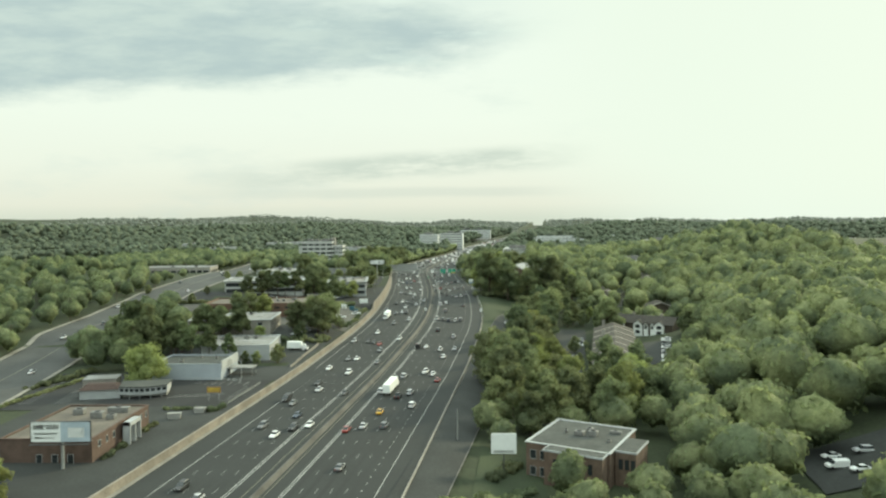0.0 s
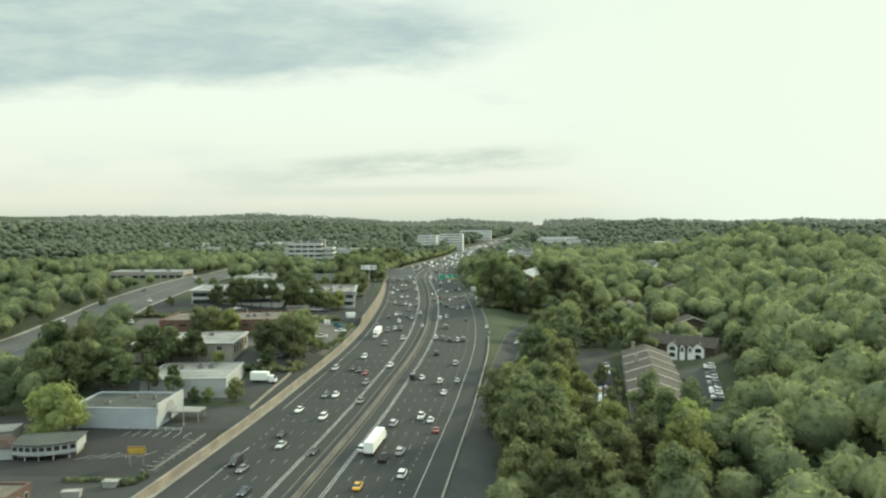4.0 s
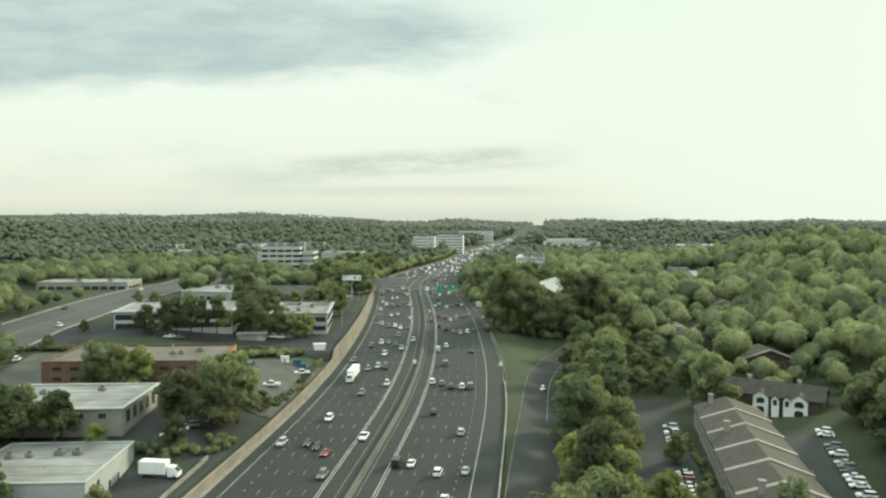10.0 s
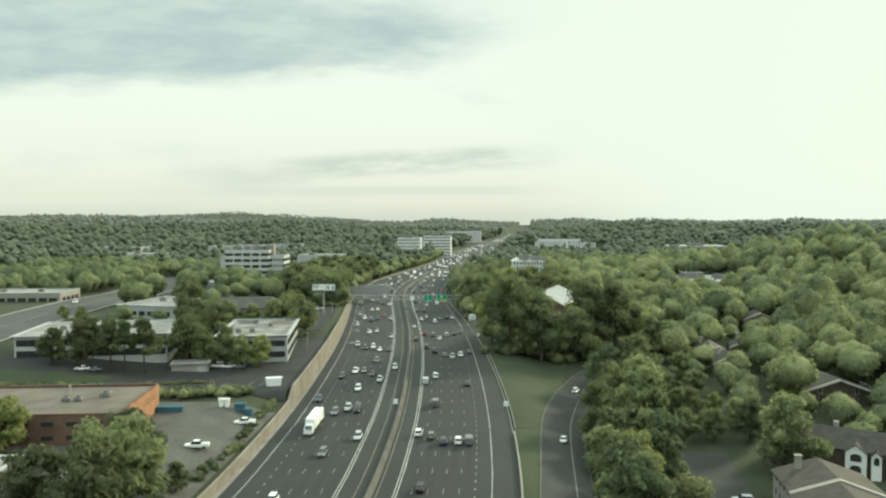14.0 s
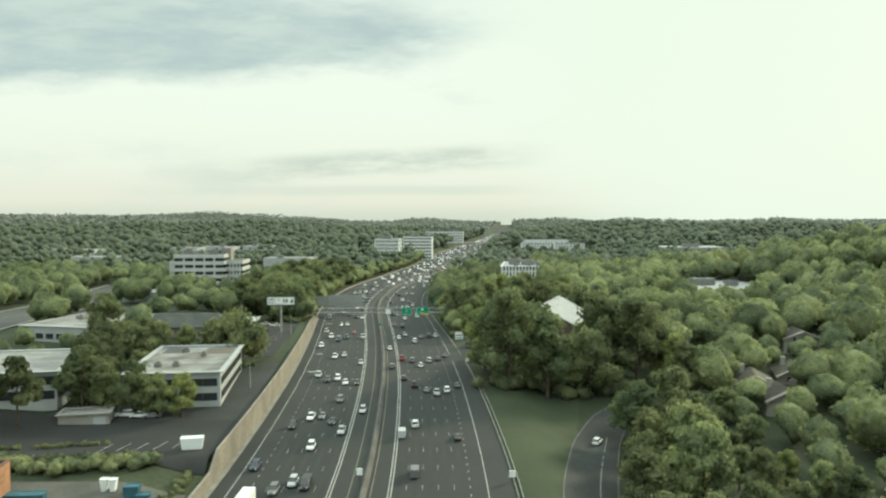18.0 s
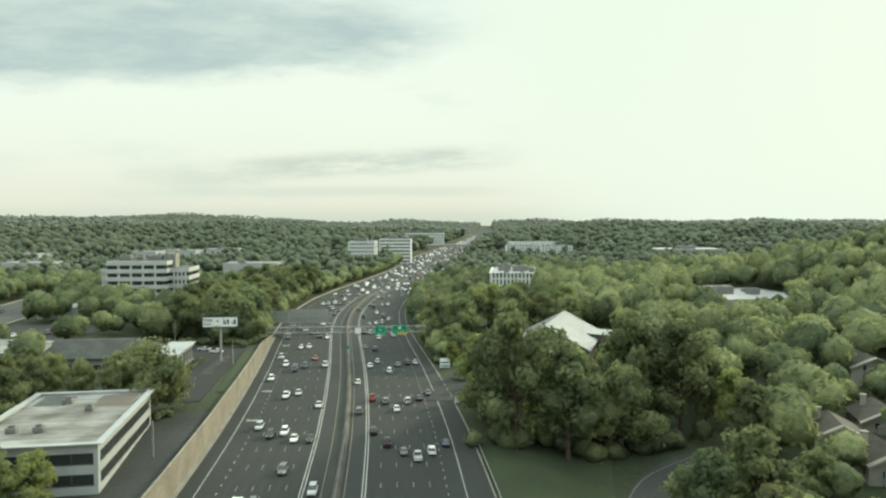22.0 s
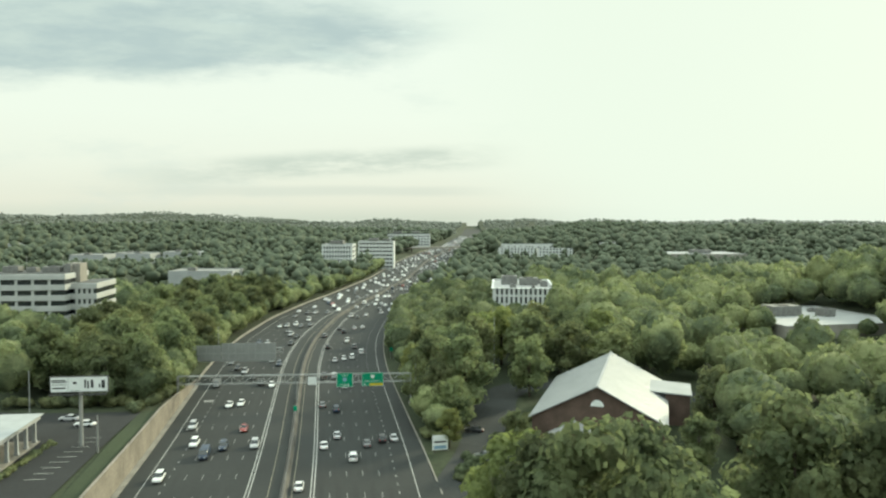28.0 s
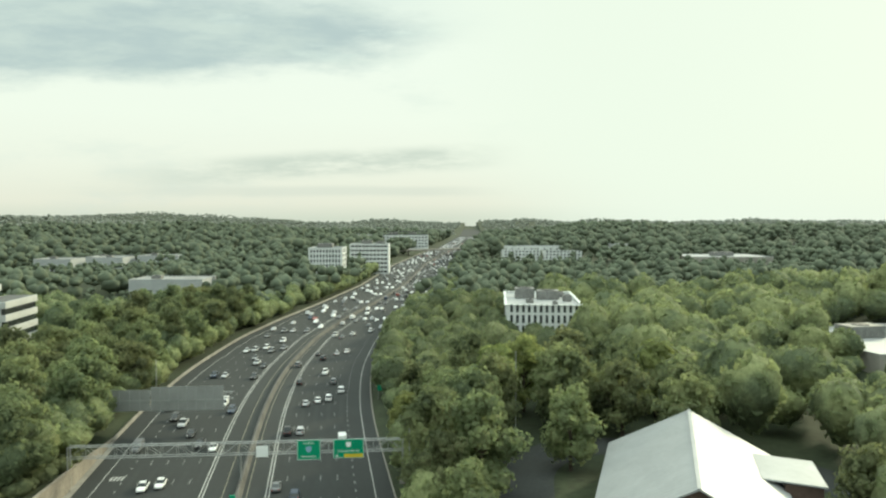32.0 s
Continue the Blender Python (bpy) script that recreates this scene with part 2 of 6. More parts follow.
BRICK = material("red_brick", (0.118, 0.082, 0.066), 0.9, grain=0.3, scale=0.4, fine=5)
REDBRICK = material("dark_red_brick", (0.15, 0.094, 0.070), 0.9, grain=0.25, scale=0.4, fine=5)
SUNLITBRICK = material("sunlit_brick", (0.36, 0.19, 0.11), 0.9, grain=0.25, scale=0.4, fine=5)
BROWNBRICK = material("brown_brick", (0.16, 0.115, 0.088), 0.9, grain=0.3, scale=0.4, fine=5)
ROOFWHITE = material("white_roof_membrane", (0.26, 0.265, 0.255), 0.55, second=(0.14, 0.135, 0.122), grain=0.2, scale=0.12, fine=1.0, spec=0.5)
ROOFGREY = material("grey_roof_membrane", (0.115, 0.117, 0.112), 0.8, grain=0.3, scale=0.2, fine=1.0)
ROOFTAN = material("gravel_roof", (0.145, 0.128, 0.108), 0.9, grain=0.3, scale=0.15, fine=1.5)
ROOFDARK = material("tar_roof", (0.07, 0.075, 0.07), 0.85, grain=0.3, scale=0.2, fine=1.0)
ROOFMETAL = material("metal_roof", (0.37, 0.38, 0.38), 0.5, metal=0.12, grain=0.1, scale=0.2, fine=1.0)
SHINGLE = material("shingle", (0.066, 0.06, 0.052), 0.9, grain=0.3, scale=0.5, fine=3.0)
GLASS = material("window_glass", (0.03, 0.035, 0.037), 0.08, grain=0.1, spec=0.6)
STEEL = material("galvanised_steel", (0.40, 0.41, 0.40), 0.5, metal=0.5, grain=0.15)
DARKSTEEL = material("dark_steel", (0.06, 0.06, 0.06), 0.6, grain=0.2)
WOODPOLE = material("weathered_pole", (0.13, 0.10, 0.075), 0.9, grain=0.3)
SIGNGREEN = material("sign_green", (0.012, 0.25, 0.13), 0.45, grain=0.08)
SIGNYELLOW = material("sign_yellow", (0.60, 0.46, 0.04), 0.5, grain=0.08)
SIGNWHITE = material("sign_white", (0.72, 0.74, 0.72), 0.5, grain=0.06)
PALESIGN = material("faded_blue_print", (0.40, 0.47, 0.52), 0.5, grain=0.2, scale=0.4)
SIGNBLUE = material("sign_blue", (0.22, 0.34, 0.44), 0.5, grain=0.1)
BLACK = material("black_print", (0.03, 0.03, 0.03), 0.6, grain=0.1)
ALU = material("bare_aluminium", (0.33, 0.34, 0.33), 0.45, metal=0.4, grain=0.12, scale=0.4)
BARK = material("bark", (0.085, 0.065, 0.05), 0.95, grain=0.4, scale=1.5, fine=6, bump=0.3)
TYRE = material("tyre", (0.02, 0.02, 0.02), 0.9, grain=0.1)
RIM = material("alloy_rim", (0.35, 0.35, 0.35), 0.4, metal=0.6, grain=0.1)
HEADLAMP = material("headlamp_lens", (0.7, 0.7, 0.66), 0.15, grain=0.05)
TAILLAMP = material("tail_lamp_lens", (0.28, 0.02, 0.015), 0.25, grain=0.05)
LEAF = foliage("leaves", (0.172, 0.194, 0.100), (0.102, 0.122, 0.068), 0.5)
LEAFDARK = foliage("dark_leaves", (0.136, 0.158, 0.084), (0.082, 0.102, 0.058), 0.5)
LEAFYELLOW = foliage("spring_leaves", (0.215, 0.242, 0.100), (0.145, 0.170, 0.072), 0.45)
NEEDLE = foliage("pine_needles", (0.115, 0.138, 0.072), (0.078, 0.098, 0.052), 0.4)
# Distance haze put into the leaf colour: greyer far off, palest at the horizon.
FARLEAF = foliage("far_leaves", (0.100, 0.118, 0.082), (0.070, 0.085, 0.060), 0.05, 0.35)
HAZELEAF = foliage("hazy_far_leaves", (0.172, 0.186, 0.16), (0.16, 0.175, 0.15), 0.05, 0.25)

# Darker than most loose leaves, whose sunlit look is put into their colour.
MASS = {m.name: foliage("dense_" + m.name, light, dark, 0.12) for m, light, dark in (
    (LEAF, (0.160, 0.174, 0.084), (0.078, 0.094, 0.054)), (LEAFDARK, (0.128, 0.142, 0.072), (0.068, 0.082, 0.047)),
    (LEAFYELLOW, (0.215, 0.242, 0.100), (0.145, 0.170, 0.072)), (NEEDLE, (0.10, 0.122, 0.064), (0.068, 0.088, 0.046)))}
BROWNWOOD = material("brown_shingle_wall", (0.085, 0.07, 0.055), 0.9, grain=0.3, scale=0.5, fine=3.0)
# ---- geometry helpers ----
class Mesh:
    """Collects vertices and faces of one part."""

    def __init__(self):
        self.v, self.f = [], []

    def add(self, verts, faces):
        n = len(self.v)
        self.v += [tuple(p) for p in verts]
        self.f += [tuple(n + k for k in f) for f in faces]
        return self

    def box(self, x0, y0, z0, x1, y1, z1, bevel=0.0):
        if bevel:
            b = min(bevel, (x1 - x0) / 3, (y1 - y0) / 3, (z1 - z0) / 3)
            rings = []
            for z, k in ((z0, b), (z0 + b, 0), (z1 - b, 0), (z1, b)):
                rings.append([(x0 + k + b, y0 + k, z), (x1 - k - b, y0 + k, z), (x1 - k, y0 + k + b, z), (x1 - k, y1 - k - b, z),
                              (x1 - k - b, y1 - k, z), (x0 + k + b, y1 - k, z), (x0 + k, y1 - k - b, z), (x0 + k, y0 + k + b, z)])
            return self.loft(rings)
        v = [(x, y, z) for z in (z0, z1) for x, y in ((x0, y0), (x1, y0), (x1, y1), (x0, y1))]
        return self.add(v, [(3, 2, 1, 0), (4, 5, 6, 7), (0, 1, 5, 4), (1, 2, 6, 5), (2, 3, 7, 6), (3, 0, 4, 7)])

    def loft(self, rings, cap=True):
        n, k = len(rings[0]), len(rings)
        f = [(i * n + j, i * n + (j + 1) % n, (i + 1) * n + (j + 1) % n, (i + 1) * n + j) for i in range(k - 1) for j in range(n)]
        if cap:
            f += [tuple(reversed(range(n))), tuple(range((k - 1) * n, k * n))]
        return self.add([p for r in rings for p in r], f)

    def tube(self, a, b, r0, r1=None, sides=8):
        a, b = Vector(a), Vector(b)
        r1 = r0 if r1 is None else r1
        q = (b - a).to_track_quat("Z", "Y")
        ring = lambda c, r: [c + q @ Vector((r * math.cos(2 * math.pi * k / sides), r * math.sin(2 * math.pi * k / sides), 0)) for k in range(sides)]
        return self.loft([ring(a, r0), ring(b, r1)])

    def data(self, name, mat, smooth=False):
        me = bpy.data.meshes.new(name)
        me.from_pydata(self.v, [], self.f)
        me.materials.append(mat)
        if smooth:
            me.shade_smooth()
        me.update()
        return me


def part(name, mesh, mat, parent, label="", smooth=False):
    """One mesh under a thing or a part. mesh: a Mesh, or mesh data that alike parts share."""
    ob = new(name, mesh.data(name, mat, smooth) if isinstance(mesh, Mesh) else mesh)
    ob.parent = parent
    return tagged(ob, label)


def thing(name, m, label, category, group="", kind=""):
    ob = new(name)
    ob.matrix_world = m
    return tagged(ob, label, category, group, kind)


def box_data(name, mat, *size, bevel=0.0):
    return Mesh().box(*size, bevel=bevel).data(name, mat)


# ---- the lie of the land ----
CENTRE = ((-900, -160), (-400, -106), (0, -59.5), (100, -48.4), (161, -41.7), (200, -37.4), (256, -31.2), (302, -25.8), (340, -22.1), (364, -19.7), (395, -17.0),
          (435, -15.1), (465, -14.6), (500, -14.8), (540, -15.6), (580, -17.5), (620, -20.1), (650, -22.6), (690, -25.9), (720, -28.0), (750, -28.9),
          (780, -28.6), (840, -24.0), (900, -13.6), (957, -1.2), (1082, 22.2), (1321, 51.5), (1553, 91), (1720, 126), (2670, 267), (4900, 532))
LEVEL = ((-900, -8), (160, -7.8), (270, -7.5), (330, -6), (400, -4.4), (449, -3.3), (540, -1.2), (600, -0.2), (660, 0.3), (900, 2), (1500, 4), (4900, 8))
EDGE_R = ((-900, 33.0), (450, 32.8), (550, 31.8), (640, 30.5), (700, 29.9), (4900, 29.9))
LEFT_LOT = ((-900, 0.8), (300, 1.0), (334, 2.2), (346, 5.6), (400, 6.0), (430, 5.4), (470, 4.6), (530, 5.2), (620, 5.2), (680, 3.0), (760, 2.0), (4900, 2.0))
LEFT_RISE = ((-900, 0), (400, 0.0), (450, 3.0), (470, 5.0), (700, 5.0), (900, 2), (4900, 0))
WALL_TOP = ((-300, 2.4), (300, 2.2), (345, 2.2), (450, 3.0), (451, 6.2), (560, 6.4), (640, 5.8), (668, 3.6), (690, 1.2), (694, 0.9), (4900, 0.9))
RIGHT_DROP = ((-900, -3.5), (170, -4.5), (250, -6), (350, -8), (420, -8), (500, -6), (560, -2), (620, 1.5), (700, 1.5), (800, 3), (4900, 3))
RIGHT_HILL = ((-900, 20), (100, 22), (400, 22), (560, 14), (640, 6), (700, 2), (900, 4), (4900, 4))
HILL_FOOT = ((-900, 112), (400, 108), (470, 150), (540, 165), (4900, 165))
FAR_HILL = ((-900, 0), (500, 0), (620, 13), (690, 24), (780, 24), (860, 8), (930, 0), (4900, 0))


def along(table, y):
    ys, vs = zip(*table)
    return np.interp(y, ys, vs)


_Y = np.arange(-900.0, 4900.0, 4.0)
_X = along(CENTRE, _Y)
for _ in range(10):
    _X[1:-1] = (_X[:-2] + 2 * _X[1:-1] + _X[2:]) / 4
_Z = along(LEVEL, _Y)
for _ in range(60):
    _Z[1:-1] = (_Z[:-2] + 2 * _Z[1:-1] + _Z[2:]) / 4


def centre(y):
    return np.interp(y, _Y, _X)


def road_z(y):
    return np.interp(y, _Y, _Z)


def ease(a, b, v):
    t = np.clip((np.asarray(v, float) - a) / (b - a), 0, 1)
    return t * t * (3 - 2 * t)


def wave(x, y):
    return (np.sin(x * 0.0061 + 1.3) * np.cos(y * 0.0043 + 0.4) + 0.6 * np.sin(x * 0.0023 + y * 0.0037) + 0.4 * np.cos(x * 0.013 - y * 0.009)) / 2


def land(x, y):
    """The height of the ground."""
    x, y = np.asarray(x, float), np.asarray(y, float)
    d = x - centre(y)
    z = road_z(y)
    brow = np.minimum(along(WALL_TOP, y) - 0.7, along(LEFT_LOT, y))
    left = (brow + (along(LEFT_LOT, y) - brow) * ease(35.2, 48.7, -d)) * (d < -33.9) + along(LEFT_RISE, y) * ease(60, 130, -d)
    right = along(RIGHT_DROP, y) * ease(34, 62, d) + along(RIGHT_HILL, y) * ease(0, 100, d - along(HILL_FOOT, y)) + along(FAR_HILL, y) * ease(240, 312, d)
    rolling = ease(900, 1500, y) * ease(60, 240, np.abs(d)) * (14 * wave(x, y) + 4)
    rolling = rolling + ease(250, 700, np.abs(d)) * 8 * wave(y, x) * ease(100, 400, y)
    left_hill = ease(500, 1500, -d) * ease(600, 1600, y) * 22
    ridge = ease(2600, 4400, y) * (10 + 12 * wave(x * 1.7, 0 * y) + 18 * ease(900, 2000, -d) + 6 * np.exp(-((x - 560) / 330) ** 2))
    return z + left + right + rolling + left_hill + ridge


def strip(name, d0, d1, y0, y1, mat, lift, step=6.0, label="", category="road", across=1, depth=0.0):
    """A band of paving that follows the road from d0 to d1 metres off its middle."""
    ys = np.linspace(y0, y1, max(2, int((y1 - y0) / step) + 1))
    m = Mesh()
    n = across + 1
    pts = []
    for y in ys:
        for k in range(n):
            far_side = along(d1, y) if isinstance(d1, tuple) else d1
            d = d0 + (far_side - d0) * k / across
            pts.append((centre(y) + d, y, road_z(y) + lift))
    m.add(pts, [(i * n + k, i * n + k + 1, (i + 1) * n + k + 1, (i + 1) * n + k) for i in range(len(ys) - 1) for k in range(across)])
    ob = new(name, m.data(name, mat))
    return ob


# the ground: one sheet, cut along the road so that the bank beside it can stand steep
def make_ground():
    ds = np.unique(np.concatenate([-np.geomspace(140, 3400, 42), np.arange(-132, -52, 8), [-52, -48.5, -45, -41.5, -38, -35.2, -34.4, -34.0, -33.7, -30, -20, 0, 20, 29.5, 33, 34.2], np.arange(38, 140, 8), np.geomspace(140, 3400, 42)]))
    ys = np.unique(np.concatenate([np.linspace(-900, 0, 16), np.arange(0, 1000, 10), np.geomspace(1000, 4890, 70)]))
    D, Y = np.meshgrid(ds, ys)
    X = centre(Y) + D
    Z = land(X, Y)
    on_road = (D > -34.2) & (D < 33.5)
    Z = np.where(on_road, road_z(Y) - 0.35, Z)
    n = len(ds)
    m = Mesh()
    m.v = np.stack([X, Y, Z], -1).reshape(-1, 3).tolist()
    m.f = [(i * n + k, i * n + k + 1, (i + 1) * n + k + 1, (i + 1) * n + k) for i in range(len(ys) - 1) for k in range(n - 1)]
    ob = new("ground", m.data("ground", EARTH, True))
    tagged(ob, "dark woodland floor and grass reaching to the horizon", "ground", kind="structure")


make_ground()


# ---- the motorway ----
Y0, Y1 = -300.0, 3700.0
HALF_L = -33.6
road = tagged(strip("road", HALF_L, EDGE_R, Y0, Y1, ASPHALT, 0.0, 5, across=8), "grey worn asphalt of a twelve-lane motorway with white lane lines", "road", kind="structure")
PAINT_Z = 0.006


def line(name, d, width, y0, y1, mat=PAINT):
    ob = strip(name, d - width / 2, d + width / 2, y0, y1, mat, PAINT_Z, 5)
    ob.parent = road
    return ob


def dashes(name, d, width, y0, y1, dash, gap, mat=WORN):
    """Broken lines: the strokes of one line are one piece."""
    m = Mesh()
    y = y0
    while y < y1:
        a, b = y, y + dash
        m.add([(centre(a) + d - width / 2, a, road_z(a) + PAINT_Z), (centre(a) + d + width / 2, a, road_z(a) + PAINT_Z),
               (centre(b) + d + width / 2, b, road_z(b) + PAINT_Z), (centre(b) + d - width / 2, b, road_z(b) + PAINT_Z)], [(0, 1, 2, 3)])
        y += dash + gap
    return tagged(part(name, m, mat, road), kind="stuff")


LANE = 3.46
LEFT_LANES = [-7.3 - LANE * k for k in range(7)]     # lines from the carpool line outwards
RIGHT_LANES = [5.5 + LANE * k for k in range(7)]
for d in (LEFT_LANES[0], RIGHT_LANES[0]):
    line("carpool_line", d - 0.33, 0.22, Y0, 2000)
    line("carpool_line", d + 0.33, 0.22, Y0, 2000)
for d in LEFT_LANES[1:5]:
    dashes("lane_line", d, 0.14, Y0, 1500, 3.05, 9.15)
for d in RIGHT_LANES[1:5]:
    dashes("lane_line", d, 0.14, Y0, 1500, 3.05, 9.15)
dashes("exit_lane_line", LEFT_LANES[5], 0.24, 255, 1500, 1.2, 3.4)
dashes("exit_lane_line", RIGHT_LANES[5], 0.24, Y0, 1500, 1.2, 3.4)
line("edge_line", LEFT_LANES[6] - 0.8, 0.18, 300, 1800)
line("edge_line", LEFT_LANES[5] - 0.2, 0.18, Y0, 262)
line("edge_line", RIGHT_LANES[6] + 0.3, 0.18, Y0, 1800)
line("median_line", -3.2, 0.16, Y0, 1800, YELLOW)
line("median_line", 1.5, 0.16, Y0, 1800, YELLOW)
for mids in (LEFT_LANES, RIGHT_LANES):
    for k in range(5):
        d = (mids[k] + mids[k + 1]) / 2
        ob = strip("oil_track", d - 0.55, d + 0.55, Y0, 1400, TRACK, 0.003, 5)
        ob.parent = road
# letters on the exit lane of the left carriageway
for y in (556, 588, 640, 668):
    for k in range(4):
        a = new("lane_letter", box_data("lane_letter", PAINT, -0.22, -1.2, 0, 0.22, 1.2, 0.004))
        a.location = (centre(y) + LEFT_LANES[5] - 3.2 + 0.75 * k + 0.6, y, road_z(y) + PAINT_Z)
        a.parent = road


def profile_strip(name, section, y0, y1, mat, label, category, step=6.0, top=None, base=None):
    """A wall or barrier: a section of (d, z) pairs swept along the road."""
    ys = np.linspace(y0, y1, max(2, int((y1 - y0) / step) + 1))
    m = Mesh()
    m.loft([[(centre(y) + d, y, road_z(y) + z) for d, z in (section(y) if callable(section) else section)] for y in ys])
    ob = new(name, m.data(name, mat))
    return tagged(ob, label, category, kind="structure")


profile_strip("median_barrier", ((-0.95, 0.0), (-0.75, 0.25), (-0.42, 1.05), (-0.25, 1.12), (-0.05, 1.12), (0.12, 1.05), (0.45, 0.25), (0.65, 0.0)), Y0, 2000, BARRIER,
              "stained concrete barrier between the carriageways", "barrier")
profile_strip("median_gutter", ((-2.7, 0.0), (-2.7, 0.03), (-0.9, 0.03), (-0.9, 0.0)), Y0, 1600, SHOULDER, "dark dirty strip beside the barrier", "pavement")
profile_strip("right_parapet", ((32.9, -0.3), (32.9, 0.75), (33.15, 0.8), (33.35, 0.75), (33.35, -4.0), (33.3, -4.0)), Y0, 425, CONCRETE, "low concrete parapet along the outer shoulder", "barrier")

# the retaining wall on the left, in runs of panels
wall_left = tagged(new("retaining_wall"), "stained beige concrete retaining wall beside the road", "wall", kind="structure")
y = -200.0
PANEL = 6.0
while y < 690:
    y2 = y + PANEL - 0.03
    m = Mesh()
    for a, b in ((y, y2),):
        ring = []
        for q in (a, b):
            x, z, t = float(centre(q)), float(road_z(q)), float(along(WALL_TOP, 450.0 if q < 451 <= b else q))
            ring.append([(x - 34.05, q, z - 0.4), (x - 33.65, q, z - 0.4), (x - 33.65, q, z + t - 0.25), (x - 33.53, q, z + t - 0.25), (x - 33.53, q, z + t), (x - 34.15, q, z + t), (x - 34.15, q, z + t - 0.25), (x - 34.05, q, z + t - 0.25)])
        m.loft(ring)
    part("wall_panel", m, WALLSTONE, wall_left)
    y += PANEL
profile_strip("left_gutter", ((-33.6, 0.0), (-33.6, 0.05), (-32.3, 0.03), (-32.3, 0.0)), -200, 690, CONCRETE, "pale concrete gutter at the foot of the wall", "kerb")
profile_strip("left_parapet", ((-34.0, -0.3), (-34.0, 0.85), (-33.7, 0.85), (-33.5, -0.3)), 690, 1700, CONCRETE, "low pale concrete parapet below the wooded bank", "barrier")
profile_strip("right_kerb", lambda y: [(float(along(EDGE_R, y)) + q, z) for q, z in ((-0.2, 0.0), (-0.2, 0.14), (0.1, 0.14), (0.1, -0.6))], 425, 1400, CONCRETE, "low kerb of the outer shoulder", "kerb")


guard_rail = tagged(new("guard_rail"), "galvanised steel guard rail on short posts above the verge", "guard rail", kind="structure")
GUARD = [428 + 4.0 * k for k in range(27)]
part("rail", Mesh().loft([[(float(centre(y) + along(EDGE_R, y)) + 0.7 + q, y, float(road_z(y)) + z) for q, z in ((0, 0.45), (0.06, 0.6), (0, 0.75), (0.1, 0.75), (0.1, 0.45))] for y in GUARD]), STEEL, guard_rail)
GUARD_POST = box_data("post", STEEL, -0.06, -0.06, -0.8, 0.06, 0.06, 0.72)
for y in GUARD:
    part("post", GUARD_POST, None, guard_rail).location = (float(centre(y) + along(EDGE_R, y)) + 0.88, y, float(road_z(y)))


def patch(name, outline, mat, label, category, lift=0.06, grid=3.5, kind="structure"):
    """Paving that lies on the ground inside a four-cornered outline (near left, near right, far right, far left)."""
    a, b, c, d = (Vector((*p, 0)) for p in outline)
    nu = max(1, int(max((b - a).length, (c - d).length) / grid))
    nv = max(1, int(max((d - a).length, (c - b).length) / grid))
    m = Mesh()
    for i in range(nv + 1):
        for k in range(nu + 1):
            p = a.lerp(b, k / nu).lerp(d.lerp(c, k / nu), i / nv)
            m.v.append((p.x, p.y, float(land(p.x, p.y)) + lift + 0.15))
    m.f = [(i * (nu + 1) + k, i * (nu + 1) + k + 1, (i + 1) * (nu + 1) + k + 1, (i + 1) * (nu + 1) + k) for i in range(nv) for k in range(nu)]
    return tagged(new(name, m.data(name, mat, True)), label, category, kind=kind)


def path_patch(name, points, width, mat, label, category, lift=0.06, kind="structure", step=5.0):
    """A road of even width along the given points, laid on the ground."""
    pts = [Vector(p) for p in points]
    fine = []
    for k in range(len(pts) - 1):
        p0, p1, p2, p3 = pts[max(k - 1, 0)], pts[k], pts[k + 1], pts[min(k + 2, len(pts) - 1)]
        n = max(2, int((p2 - p1).length / step))
        for i in range(n + (k == len(pts) - 2)):
            t = i / n
            fine.append(0.5 * (2 * p1 + (p2 - p0) * t + (2 * p0 - 5 * p1 + 4 * p2 - p3) * t * t + (3 * p1 - p0 - 3 * p2 + p3) * t ** 3))
    m = Mesh()
    for i, p in enumerate(fine):
        t = (fine[min(i + 1, len(fine) - 1)] - fine[max(i - 1, 0)]).normalized()
        for k in (-1, -0.5, 0, 0.5, 1):
            q = p + Vector((t.y, -t.x)) * (k * width / 2)
            m.v.append((q.x, q.y, float(land(q.x, q.y)) + lift))
    m.f = [(i * 5 + k, i * 5 + k + 1, (i + 1) * 5 + k + 1, (i + 1) * 5 + k) for i in range(len(fine) - 1) for k in range(4)]
    return tagged(new(name, m.data(name, mat, True)), label, category, kind=kind)


# ---- ground surfaces beside the motorway ----
LOWER = []   # (centre x, centre y, half u, half v, share of the height): where the trees stay low
CLEAR = []   # (centre x, centre y, half u, half v, turn): where no tree of the woods stands


def clear(x, y, u, v, turn=0.0):
    CLEAR.append((x, y, u, v, radians(turn)))


def keep_clear(points, width):
    for a, b in zip(points, points[1:]):
        a, b = Vector(a), Vector(b)
        c, t = (a + b) / 2, b - a
        clear(c.x, c.y, width / 2, t.length / 2 + 2, math.degrees(math.atan2(t.y, t.x)) - 90)


AVENUE = [(-147, 60), (-155, 150), (-163, 230), (-174, 300), (-180, 350), (-184, 420), (-186, 500), (-188, 570), (-187, 640), (-191, 700), (-208, 820)]
path_patch("avenue", AVENUE, 31, YARD_ROAD, "wide worn asphalt avenue behind the shops", "road", 0.4)
path_patch("avenue_line", AVENUE, 0.35, YELLOW, "faded yellow middle line of the avenue", "road marking", 0.43)
path_patch("pavement", [(x - 17.2, y) for x, y in AVENUE], 2.6, CONCRETE, "pale concrete pavement along the avenue", "pavement", 0.5)
path_patch("pavement", [(x + 16.6, y) for x, y in AVENUE], 1.6, CONCRETE, "pale concrete pavement along the avenue", "pavement", 0.5)
keep_clear(AVENUE, 38)

